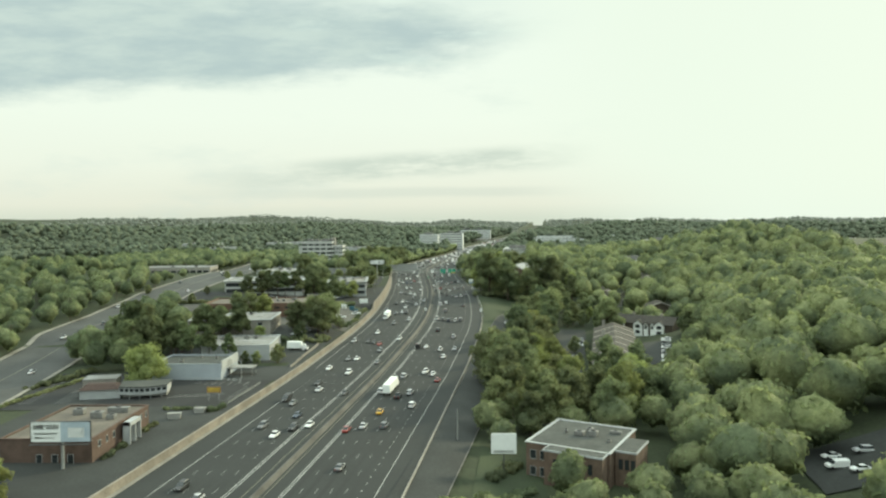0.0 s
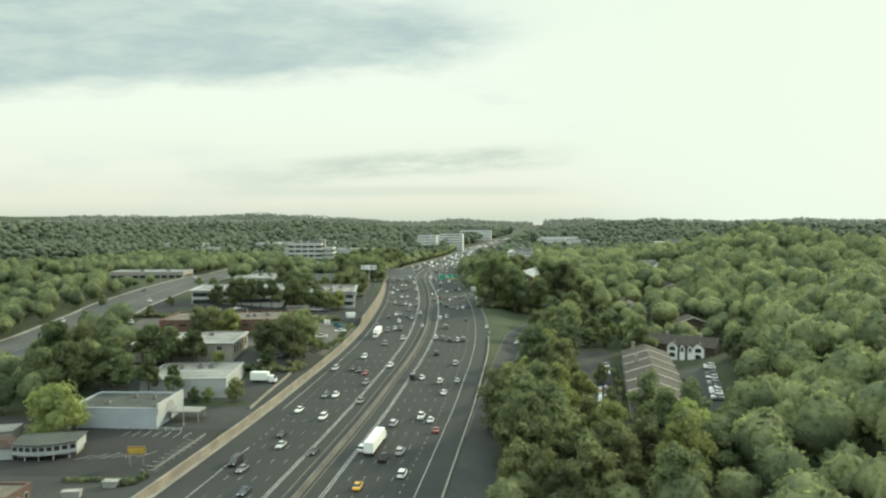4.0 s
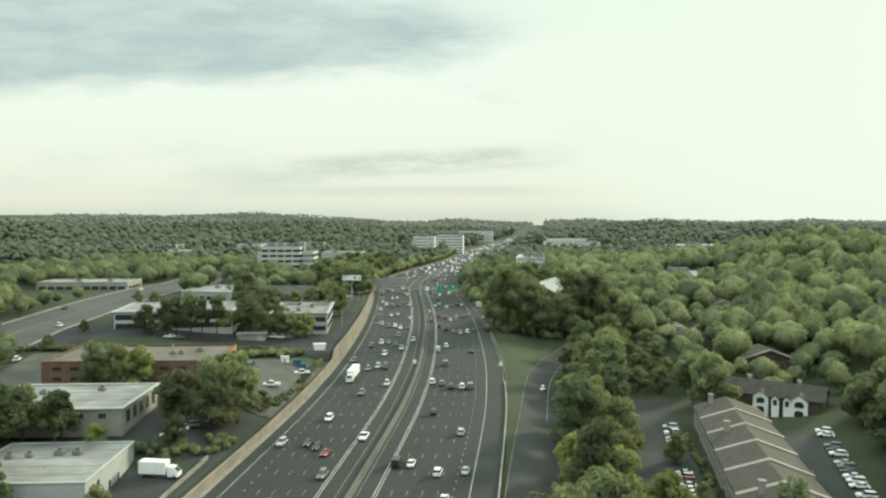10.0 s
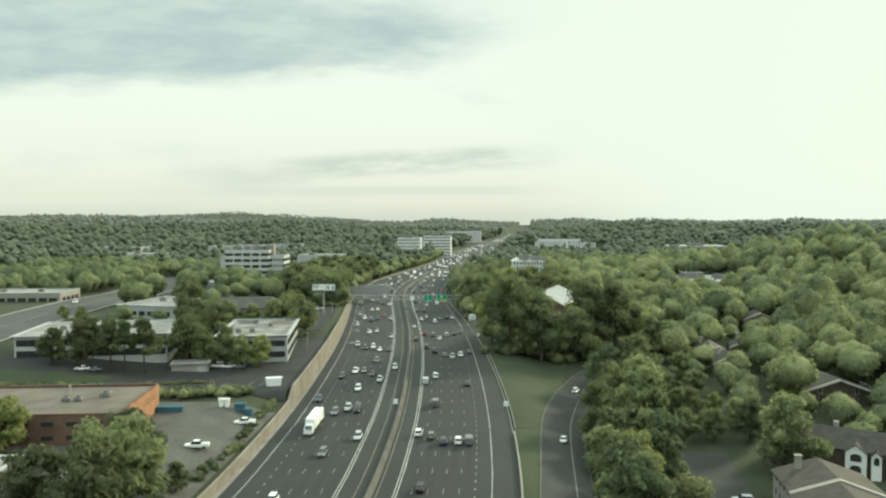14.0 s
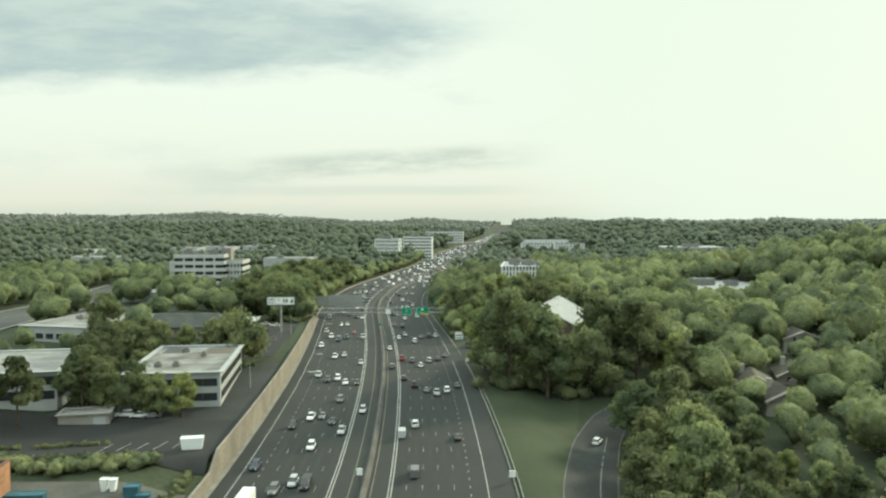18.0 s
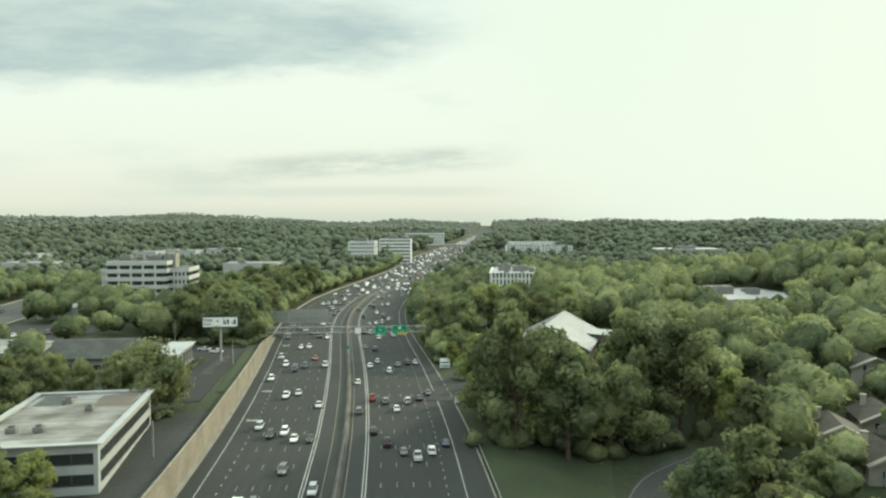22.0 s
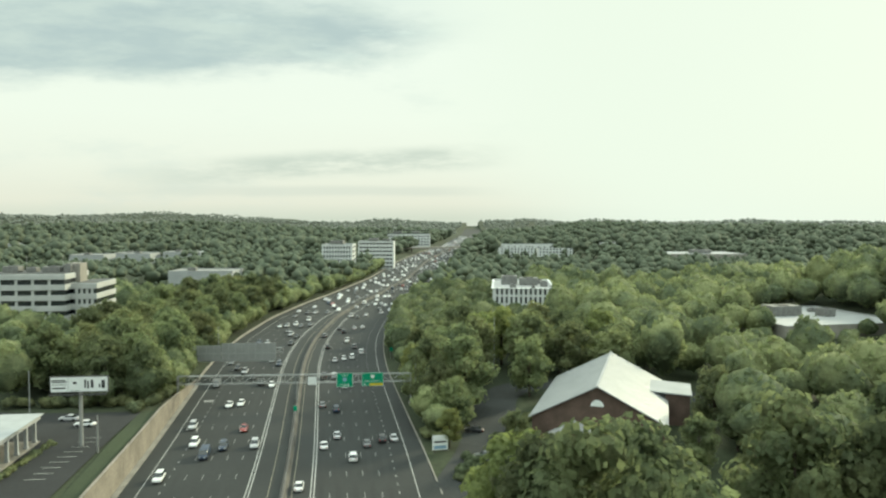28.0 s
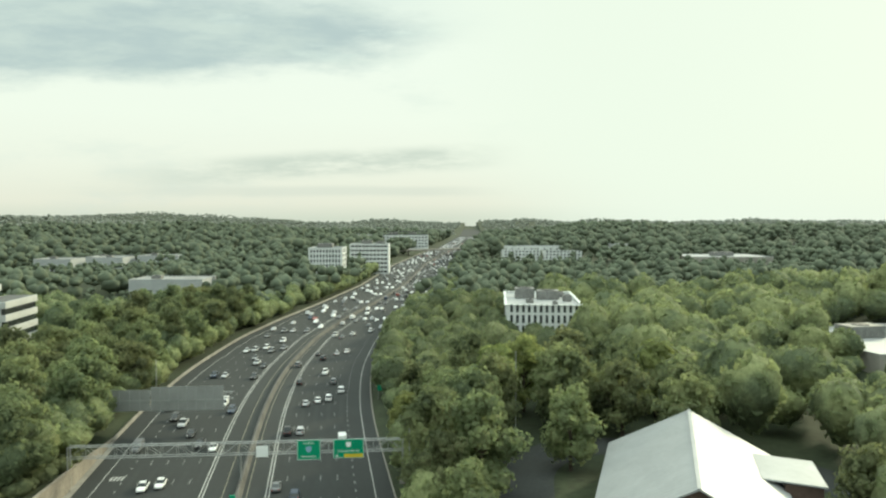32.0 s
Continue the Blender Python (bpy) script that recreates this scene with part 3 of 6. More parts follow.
patch("car_park", ((-136, 130), (-79.5, 130), (-64.5, 262), (-132, 262)), LOT, "asphalt car park around the brick building", "car park", 0.05)
patch("car_park", ((-116, 236), (-67.5, 236), (-66.4, 274), (-124, 276)), LOT_DARK, "dark asphalt car park of the diner with white bays", "car park", 0.09)
patch("car_park", ((-122, 276), (-64.3, 274), (-54.8, 372), (-128, 374)), LOT, "asphalt yard beside the white warehouses", "car park", 0.05)
patch("car_park", ((-152, 372), (-54.6, 374), (-50.2, 437), (-160, 437)), YARD, "pale concrete yard beside the brick office", "car park", 0.05)
patch("car_park", ((-172, 448), (-49.9, 448), (-49.7, 480), (-185, 482)), LOT_DARK, "dark asphalt car park below a small hut", "car park", 0.05)
patch("car_park", ((-100, 480), (-49.8, 480), (-51, 545), (-92, 545)), LOT, "asphalt yard beside the flat-roofed building", "car park", 0.06)
patch("car_park", ((-90, 556), (-56.5, 556), (-60.3, 640), (-98, 640)), LOT_DARK, "dark asphalt drive below the portico", "car park", 0.05)
patch("car_park", ((-172, 620), (-128, 620), (-128, 680), (-172, 680)), LOT, "asphalt car park between trees", "car park", 0.05)
patch("lawn", ((-54.5, 566), (-51.6, 566), (-56.2, 640), (-60.5, 640)), GRASS, "strip of mown grass behind the retaining wall", "lawn", 0.1)
patch("lawn", ((-150, 446), (-108, 446), (-108, 462), (-150, 462)), GRASS, "mown lawn beside the car park", "lawn", 0.1)
patch("verge", ((9.2, 300), (11.5, 300), (26.5, 430), (18.4, 430)), GRASS, "rough grass verge below the motorway", "verge", 0.1)
patch("verge", ((18.4, 430), (26.5, 430), (50, 530), (17.6, 530)), GRASS, "mown grass between motorway and side road", "verge", 0.1)
patch("car_park", ((-146, 232), (-119, 232), (-125, 286), (-152, 286)), LOT_DARK, "small dark car park beside the avenue with white bays", "car park", 0.02)
patch("lawn", ((-104, 297.5), (-67, 298.5), (-66.5, 304), (-103, 304)), GRASS, "dark strip of grass before the warehouse wall", "lawn", 0.1)
clear(-136, 258, 14, 28, 6)
clear(-104, 200, 34, 66, 8)
clear(-95, 325, 36, 52, 4)
clear(-105, 405, 52, 34)
clear(-115, 460, 62, 28)
clear(-77, 515, 24, 36)
clear(-77, 600, 22, 46)
clear(-150, 650, 22, 30)
clear(-168, 525, 26, 62)
clear(-226, 596, 40, 24)
clear(100, 152, 24, 16)
clear(12, 176, 13, 26)
patch("lawn", ((4.0, 140), (25, 140), (25, 198), (10.5, 206)), GRASS, "rough grass round the roadside sign", "lawn", 0.1)
LOWER.extend([(-140, 540, 34, 30, 0.6), (-235, 570, 60, 26, 0.6)])
clear(24, 450, 9, 78, -6)
FRONTAGE = [(-12, 120), (-4.2, 170), (2.8, 215), (10.5, 270), (18, 330), (26, 388), (33.5, 440), (40.5, 470), (48.5, 496), (60, 517), (76, 529)]
path_patch("side_road", FRONTAGE, 12.5, LOT, "narrow asphalt side road below the motorway", "road", 0.34)
path_patch("side_road_edge", [(x - 6.2, y + 0.6) for x, y in FRONTAGE[3:]], 0.3, SHOULDER_KERB, "weathered kerb of the side road", "kerb", 0.42)
path_patch("side_road_edge", [(x + 6.2, y - 0.6) for x, y in FRONTAGE], 0.3, SHOULDER_KERB, "weathered kerb of the side road", "kerb", 0.42)
keep_clear(FRONTAGE[:5], 11.5)
keep_clear(FRONTAGE[4:], 19)
clear(34, 505, 20, 19)
path_patch("side_road_line", [(x + 2.0, y - 0.2) for x, y in FRONTAGE[5:9]], 0.22, WORN, "worn white line on the side road", "road marking", 0.4)
COURT = [(45, 296), (51, 330), (58.5, 365), (64.5, 398), (70, 432)]
path_patch("parking_court", COURT, 16, LOT, "asphalt parking court of the town houses", "car park", 0.14)
keep_clear(COURT, 20)
COURT2 = [(92, 312), (95, 338), (99, 362), (105, 388)]
path_patch("parking_court", COURT2, 15, LOT, "asphalt parking court of the town houses", "car park", 0.14)
keep_clear(COURT2, 15)
clear(83, 356, 30, 58, -10)
clear(52, 335, 11, 44, -11)
DRIVE = [(12, 572), (17, 594), (24, 616), (30, 640), (36, 664), (50, 676), (72, 672), (92, 656), (98, 630), (96, 600)]
path_patch("church_drive", DRIVE, 12, LOT, "grey asphalt drive round the hall", "car park", 0.14)
keep_clear(DRIVE, 15)


patch("car_park", ((88, 168), (124, 166), (126, 196), (92, 198)), LOT, "asphalt car park among trees", "car park", 0.3)
clear(107, 178, 17, 15)


# ---- buildings ----
def windows_on(parent, side, size, rows, cols, w, h, z0, dz, u0, u1, mat=GLASS, frame_mat=WHITE, name="window", pane_name="pane"):
    """Rows of windows in one side of a box building: each a frame with sill, and a pane set back in it."""
    W, D = size
    frame = Mesh()
    b = 0.10
    frame.box(-w / 2 - b, -0.06, 0, -w / 2, 0.10, h).box(w / 2, -0.06, 0, w / 2 + b, 0.10, h).box(-w / 2 - b, -0.06, h, w / 2 + b, 0.10, h + b).box(-w / 2 - b - 0.05, -0.12, -b, w / 2 + b + 0.05, 0.10, 0)
    frame = frame.data("window_frame", frame_mat)
    pane = box_data("pane", mat, -w / 2, -0.015, 0, w / 2, 0.05, h)
    for r in range(rows):
        for c in range(cols):
            u = u0 + (u1 - u0) * ((c + 0.5) / cols)
            z = z0 + dz * r
            m = {"near": pose(u, 0, z), "far": pose(W - u, D, z, 0, 0, 180), "right": pose(W, u, z, 0, 0, 90), "left": pose(0, D - u, z, 0, 0, -90)}[side]
            o = part(name, frame, None, parent)
            o.matrix_local = m
            part(pane_name, pane, None, o)


UNIT = material("weathered_unit_metal", (0.21, 0.21, 0.2), 0.6, metal=0.2, grain=0.3, scale=0.8)


def roof_unit(parent, x, y, z, w, d, h, mat=UNIT):
    u = part("roof_unit", Mesh().box(x, y, z + 0.15, x + w, y + d, z + h, bevel=0.08).box(x + 0.1, y + 0.1, z, x + w - 0.1, y + d - 0.1, z + 0.2), mat, parent)
    part("fan_housing", Mesh().tube((x + w / 2, y + d / 2, z + h), (x + w / 2, y + d / 2, z + h + 0.25), min(w, d) * 0.35, None, 10), DARKSTEEL, u)
    return u


def flat_building(name, label, x, y, turn, w, d, z0, z1, wall, roof, parapet=0.5, coping=WHITE, units=(), windows=(), category="building", cornice=0.0, seams=0):
    """A flat-roofed block. x, y: its near left corner; its length w runs to the right, its depth d away."""
    b = thing(name, pose(x, y, z0, 0, 0, turn), label, category)
    h = z1 - z0
    t = 0.3
    part("wall", Mesh().box(0, 0, -2.0, w, t, h - 0.2).box(0, d - t, -2.0, w, d, h - 0.2).box(0, t, -2.0, t, d - t, h - 0.2).box(w - t, t, -2.0, w, d - t, h - 0.2), wall, b)
    r = part("roof", Mesh().box(t, t, h - parapet - 0.35, w - t, d - t, h - parapet), roof, b)
    if seams:
        for k in range(1, seams):
            part("roof_seam", Mesh().box(t, d * k / seams - 0.06, h - parapet + 0.004, w - t, d * k / seams + 0.06, h - parapet + 0.03), ROOFGREY, b)
    e = cornice
    c = 0.12
    part("coping", Mesh().box(-e - c, -e - c, h - 0.2, w + e + c, t + c, h + 0.05).box(-e - c, d - t - c, h - 0.2, w + e + c, d + e + c, h + 0.05).box(-e - c, t + c, h - 0.2, t + c, d - t - c, h + 0.05).box(w - t - c, t + c, h - 0.2, w + e + c, d - t - c, h + 0.05), coping, b)
    for u in units:
        roof_unit(b, u[0], u[1], h - parapet, u[2], u[3], u[4])
    for k in windows:
        windows_on(b, k[0], (w, d), *k[1:])
    a = radians(turn)
    cx, cy = x + w / 2 * math.cos(a) - d / 2 * math.sin(a), y + w / 2 * math.sin(a) + d / 2 * math.cos(a)
    clear(cx, cy, w / 2 + 4, d / 2 + 4, turn)
    if y > 700 and ("store" in name or "apartment" in name):
        LOWER.append((cx - 26, cy - d / 2 - 36, w / 2 + 8, 38, 0.45))
    return b


def gable_roof(w, d, z, rise, over=0.5, thick=0.25, axis="y", u0=0.0, v0=0.0):
    """A ridge roof over the box (u0, v0) to (u0 + w, v0 + d)."""
    m = Mesh()
    if axis == "y":
        sec = [(u0 - over, z - rise * over / (w / 2)), (u0 + w / 2, z + rise), (u0 + w + over, z - rise * over / (w / 2)), (u0 + w + over, z - rise * over / (w / 2) - thick), (u0 + w / 2, z + rise - thick), (u0 - over, z - rise * over / (w / 2) - thick)]
        m.loft([[(u, v, q) for u, q in sec] for v in (v0 - over, v0 + d + over)])
    else:
        sec = [(v0 - over, z - rise * over / (d / 2)), (v0 + d / 2, z + rise), (v0 + d + over, z - rise * over / (d / 2)), (v0 + d + over, z - rise * over / (d / 2) - thick), (v0 + d / 2, z + rise - thick), (v0 - over, z - rise * over / (d / 2) - thick)]
        m.loft([[(u, v, q) for v, q in sec] for u in (u0 + w + over, u0 - over)])
    return m


# brick office with a white entrance, beside the first billboard
A = flat_building("brick_office", "low red-brick office with gravel roof and white entrance", -112, 181, 0, 23.5, 34, -6.9, -0.4, BRICK, ROOFTAN, 0.4, BRICK,
                  units=((6, 24, 3, 2.4, 1.6), (13, 20, 3.5, 2.2, 1.8), (15, 26, 6, 2.0, 1.6), (18, 19, 2.2, 2.2, 1.3)),
                  windows=(("right", 1, 3, 1.1, 1.6, 3.4, 3, 2, 14), ("right", 1, 3, 1.1, 1.6, 3.4, 3, 24, 34), ("near", 1, 3, 1.4, 2.2, 0.2, 3, 8, 20)))
part("portico", Mesh().box(24.5, 15, -2, 26.5, 15.4, 6.4).box(24.5, 18.3, -2, 26.5, 18.7, 6.4).box(24.5, 21.6, -2, 26.5, 22, 6.4).box(24.5, 15, 5.4, 26.6, 22, 6.4), WHITE, A)
part("entrance_door", Mesh().box(24.5, 15.5, 2.3, 24.62, 18.2, 5.3).box(24.5, 18.8, 2.3, 24.62, 21.5, 5.3), WHITE, A)

# diner on posts with a rounded front
def diner():
    b = thing("diner", pose(-112, 247, -6.6, 0, 0, 12), "white clapboard diner on posts with a bowed window front", "building")
    n = 9
    front = [(15.5 * k / n, -2.2 * math.sin(math.pi * k / n) - 0.4) for k in range(n + 1)]
    ring = lambda z, e: [(u, v - e, z) for u, v in front] + [(15.5 + e, 8 + e, z), (-e, 8 + e, z)]
    part("wall", Mesh().loft([ring(1.7, 0), ring(4.3, 0)]), WHITE, b)
    part("roof", Mesh().loft([ring(4.3, 0.5), ring(4.55, 0.5)]), ROOFDARK, b)
    part("skirt", Mesh().box(0.6, 1.2, 0, 15, 7.8, 1.7), GREYWALL, b)
    for k, (u, v) in enumerate(front):
        if k % 2 == 0:
            part("post", Mesh().box(u - 0.12, v + 0.2, -0.4, u + 0.12, v + 0.45, 1.7), WHITE, b)
    for k in range(n):
        (u, v), (p, q) = front[k], front[k + 1]
        c = part("window", Mesh().box(-0.62, -0.05, 0, 0.62, 0.06, 1.05), GLASS, b)
        c.matrix_local = pose((u + p) / 2, (v + q) / 2 - 0.02, 2.75, 0, 0, math.degrees(math.atan2(q - v, p - u)))
    part("annex", Mesh().box(-13, 0.5, -0.5, -0.1, 8, 3.4), WHITE, b)
    part("annex_roof", Mesh().loft([[(-13.4, 0, 3.4), (0.0, 0, 3.4), (0.0, 8.4, 3.4), (-13.4, 8.4, 3.4)], [(-11.5, 2.6, 4.9), (-2, 2.6, 4.9), (-2, 5.8, 4.9), (-11.5, 5.8, 4.9)]]), material("brown_roof", (0.075, 0.052, 0.045), 0.9, grain=0.3), b)
    part("back_block", Mesh().box(-14, 8.5, -0.5, -3, 16, 5.2), CREAM, b)
    part("back_roof", Mesh().box(-14.2, 8.3, 5.2, -2.8, 16.2, 5.5), ROOFWHITE, b)
    clear(-108, 254, 18, 14, 12)


diner()

# pale blue block with an arched parapet and a canopy
C = flat_building("blue_block", "windowless pale blue block with a dark tar roof", -112.5, 275, -1.2, 26.5, 20, -6.3, 0.0, BLUEWHITE, ROOFDARK, 0.5, BLUEWHITE,
                  units=((8, 6, 1.6, 1.4, 1.0), (13, 14, 1.2, 1.2, 0.9), (20, 12, 1.0, 1.0, 1.2)))
part("raised_parapet", Mesh().box(26.35, 0.3, 4, 26.78, 19.7, 7.4), WHITE, C)
louvre = part("arched_louvre", Mesh().loft([[(u, 9 + 3.4 * math.cos(math.pi * k / 12), 4.0 + 2.6 * math.sin(math.pi * k / 12)) for k in range(13)] for u in (26.76, 26.84)]), GREYWALL, C, "grey half-round louvre")
for k in range(7):
    v = -2.7 + 0.9 * k
    part("louvre_rib", Mesh().box(26.84, 9 + v - 0.08, 4.0, 26.92, 9 + v + 0.08, 4.0 + 2.5 * math.sqrt(max(0.05, 1 - (v / 3.4) ** 2))), WHITE, louvre)
part("canopy", Mesh().box(26.8, 7, 3.2, 36.5, 13, 3.55).box(36, 7.2, -0.5, 36.2, 7.4, 3.2).box(36, 12.6, -0.5, 36.2, 12.8, 3.2), ROOFWHITE, C, "white flat canopy on posts")
part("door", Mesh().box(26.5, 9, 0, 26.6, 10.2, 2.2), DARKSTEEL, C)

# white-roofed warehouses
flat_building("warehouse", "long grey-walled warehouse with a patched white roof", -104.5, 306, 4, 28.5, 27.5, -5.0, 1.6, WHITE, ROOFWHITE, 0.3, WHITE, cornice=0.1, seams=5,
              units=((4, 16, 1.8, 1.6, 1.1), (8, 17, 1.6, 1.4, 1.0), (14, 18, 2.0, 1.6, 1.2), (18, 18, 2.0, 1.6, 1.2)),
              windows=(("right", 1, 2, 1.2, 1.6, 3.2, 3, 2, 8), ("right", 1, 2, 1.0, 2.2, 0.3, 3, 10, 20)))
flat_building("warehouse", "white-roofed warehouse behind trees with dark loading doors", -123, 342, 4, 38, 28, 2.0, 7.3, CREAM, ROOFWHITE, 0.3, WHITE, cornice=0.5, seams=6,
              units=((10, 16, 2, 1.6, 1.1), (24, 20, 2, 1.6, 1.1)), windows=(("right", 1, 5, 2.6, 3.2, 0.6, 3, 2, 26, GLASS, CREAM), ("near", 1, 6, 2.2, 1.4, 2.6, 3, 2, 36)))
F = flat_building("brick_offices", "two-storey red-brick office with gravel roof", -133.5, 394, 4, 55, 31, 1.8, 9.2, REDBRICK, ROOFTAN, 0.6, REDBRICK,
                  units=((12, 12, 2, 1.6, 1.1), (15, 12, 2, 1.6, 1.1), (18, 12.4, 1.6, 1.4, 0.9), (36, 14, 2, 1.6, 1.1), (39, 14, 2, 1.6, 1.1), (44, 18, 2.6, 2, 1.3)),
                  windows=(("near", 2, 9, 2.8, 1.1, 1.1, 3.3, 2, 53, GLASS, BROWNBRICK), ("right", 1, 4, 1.6, 1.1, 4.2, 4, 3, 14, GLASS, BROWNBRICK), ("right", 1, 5, 1.6, 1.1, 4.2, 4, 18, 29, GLASS, BROWNBRICK), ("right", 1, 4, 1.6, 1.1, 1.2, 4, 3, 14, GLASS, BROWNBRICK)))
# Thin sheet over the brick; its orange is the sun on this end, painted.
part("end_wall", Mesh().box(55.0, 0.0, -1.0, 55.035, 31, 7.15), SUNLITBRICK, F, "end wall with sunlight painted into its brick colour")
part("vent_pipe", Mesh().tube((35, 22, 6.7), (35, 22, 9.2), 0.25), STEEL, F)
flat_building("office_block", "wide low office with white roof and ribbon windows", -148.5, 477, 9, 50, 34, 6.0, 14.6, PALECONC, ROOFWHITE, 0.3, WHITE, cornice=1.0, seams=5,
              units=((10, 14, 2.2, 2, 1.2), (34, 16, 2.2, 2, 1.2)), windows=(("near", 2, 13, 3.6, 2.1, 1.2, 3.8, 0.6, 49.4, GLASS, DARKSTEEL), ("right", 2, 8, 3.8, 2.1, 1.2, 3.8, 0.8, 33.2, GLASS, DARKSTEEL)))
hut = flat_building("hut", "small cream hut with a flat grey roof", -94, 474.5, 12, 12, 7, 1.8, 5.4, CREAM, ROOFWHITE, 0.2, CREAM, cornice=0.4)
part("shutter", Mesh().box(8.2, -0.05, 0, 11.2, 0.04, 2.5), WHITE, hut)
H = flat_building("flat_roofed_office", "pale office with dark ribbon windows and a weather-stained flat roof", -83.2, 490, 6, 25, 43, 3.4, 12.6, WHITE, ROOFSTAIN, 0.5, WHITE, cornice=0.9, seams=7,
                  units=((5, 10, 2, 1.8, 1.2), (10, 10, 2, 1.8, 1.2), (15, 26, 1.6, 1.6, 1.0), (8, 33, 2.2, 2, 1.1)),
                  windows=(("right", 2, 10, 3.8, 1.9, 1.2, 4, 1.5, 41.5, GLASS, DARKSTEEL), ("near", 2, 6, 3.7, 1.9, 1.2, 4, 0.8, 24.2, GLASS, DARKSTEEL)))
part("roof_patch", Mesh().box(15, 30, 8.702, 23, 41, 8.72), ROOFTAN, H, "brown stained patch of roof")
part("roof_patch", Mesh().box(2, 32, 8.702, 9, 41, 8.72), ROOFGREY, H)


def colonnade_house():
    """Low hipped house with a white pillared porch to the road."""
    b = thing("pillared_office", pose(-128, 588, 5.2, 0, 0, 3), "cream office with dark hipped roof and white pillared porch", "building")
    part("wall", Mesh().box(0, 0, -1.5, 44, 22, 5.0), CREAM, b)
    part("roof", Mesh().loft([[(-1, -1, 5.0), (47.1, -1, 5.0), (47.1, 23, 5.0), (-1, 23, 5.0)], [(-1, -1, 5.35), (47.1, -1, 5.35), (47.1, 23, 5.35), (-1, 23, 5.35)], [(9, 10, 9.6), (40, 10, 9.6), (40, 12, 9.6), (9, 12, 9.6)]]), ROOFDARK, b)
    part("porch_roof", Mesh().box(47.5, -1.5, 5.0, 55.5, 23.5, 5.9).box(47.2, -1.9, 5.9, 56, 23.9, 6.15), WHITE, b, "white flat porch roof")
    part("porch_floor", Mesh().box(44, -1, -1.5, 55.5, 23, 0.25), CONCRETE, b)
    for k in range(6):
        v = -0.4 + 4.45 * k
        part("pillar", Mesh().box(54.2, v, 0.25, 55.1, v + 0.9, 0.6).box(54.35, v + 0.15, 0.6, 54.95, v + 0.75, 4.7).box(54.2, v, 4.7, 55.1, v + 0.9, 5.0), WHITE, b)
    for k in range(5):
        part("window", Mesh().box(43.98, 1.2 + 4.4 * k, 0.6, 44.08, 3.4 + 4.4 * k, 4.2), material("amber_blind", (0.36, 0.19, 0.10), 0.7), b)
    windows_on(b, "near", (44, 22), 1, 9, 2.2, 1.8, 1.4, 3, 2, 42)
    clear(-100, 600, 32, 18, 3)


colonnade_house()
flat_building("back_office", "long white-roofed low office behind trees", -152, 566, -14, 30, 38, 9, 15, WHITE, ROOFWHITE, 0.3, WHITE, cornice=0.4, seams=5, units=((8, 20, 3, 2.4, 1.5), (14, 22, 3, 2.4, 1.5), (20, 14, 2, 2, 1.2)),
              windows=(("right", 1, 8, 3, 1.8, 1.4, 3, 2, 36, GLASS, DARKSTEEL), ("near", 1, 6, 3, 1.8, 1.4, 3, 2, 28, GLASS, DARKSTEEL)))
flat_building("shop_row", "pale shop row with flat roof beside the avenue", -263, 618, 4, 56, 26, 8.5, 14.8, CREAM, ROOFWHITE, 0.4, WHITE, units=((20, 10, 3, 2, 1.4), (40, 10, 3, 2, 1.4)),
              windows=(("near", 1, 10, 4.2, 3.0, 0.4, 3, 1, 55, GLASS, DARKSTEEL), ("right", 1, 4, 4.2, 3.0, 0.4, 3, 2, 24, GLASS, DARKSTEEL)))
flat_building("low_shop", "pale low shop among trees", -168, 700, 4, 26, 18, 8, 13.5, WHITE, ROOFWHITE, 0.3, WHITE, units=((8, 8, 2, 2, 1.2),))


def terrace_office(x, y, z0, turn):
    """Office of stepped storeys: pale spandrel bands and dark ribbon glass."""
    b = thing("terraced_office", pose(x, y, z0, 0, 0, turn), "seven-storey office of pale concrete bands and dark ribbon windows", "building")
    blocks = ((0, 0, 31, 26, 7), (31, 6, 41, 30, 6), (-4, 4, 0, 24, 6))
    for u0, v0, u1, v1, n in blocks:
        for k in range(n):
            z = 4.2 * k
            part("window_band", Mesh().box(u0 + 0.5, v0 + 0.5, z, u1 - 0.5, v1 - 0.5, z + 2.0), GLASS, b)
            part("spandrel", Mesh().box(u0, v0, z + 2.0, u1, v1, z + 4.2, bevel=0.08), PALECONC, b)
            for c in range(1, 5):
                u = u0 + (u1 - u0) * c / 5
                part("pier", Mesh().box(u - 0.5, v0 + 0.2, z, u + 0.5, v0 + 0.52, z + 2.0), PALECONC, b)
        part("roof", Mesh().box(u0 + 0.6, v0 + 0.6, 4.2 * n + 0.004, u1 - 0.6, v1 - 0.6, 4.2 * n + 0.1), ROOFGREY, b)
    part("stair_tower", Mesh().box(27, 12, 0, 32.5, 20, 33), CREAM, b)
    for u, v, w, d, h in ((4, 8, 6, 5, 2.6), (12, 10, 4, 4, 2.0), (19, 8, 7, 6, 2.4), (27, 9, 3, 3, 3.2)):
        roof_unit(b, u, v, 29.5, w, d, h)
    for u, v in ((10, 16), (24, 17), (29, 10)):
        part("antenna", Mesh().tube((u, v, 29.5), (u, v, 36), 0.08), STEEL, b)
    clear(x + 25, y + 15, 36, 24, turn)


terrace_office(-156, 750, 2.5, 2)


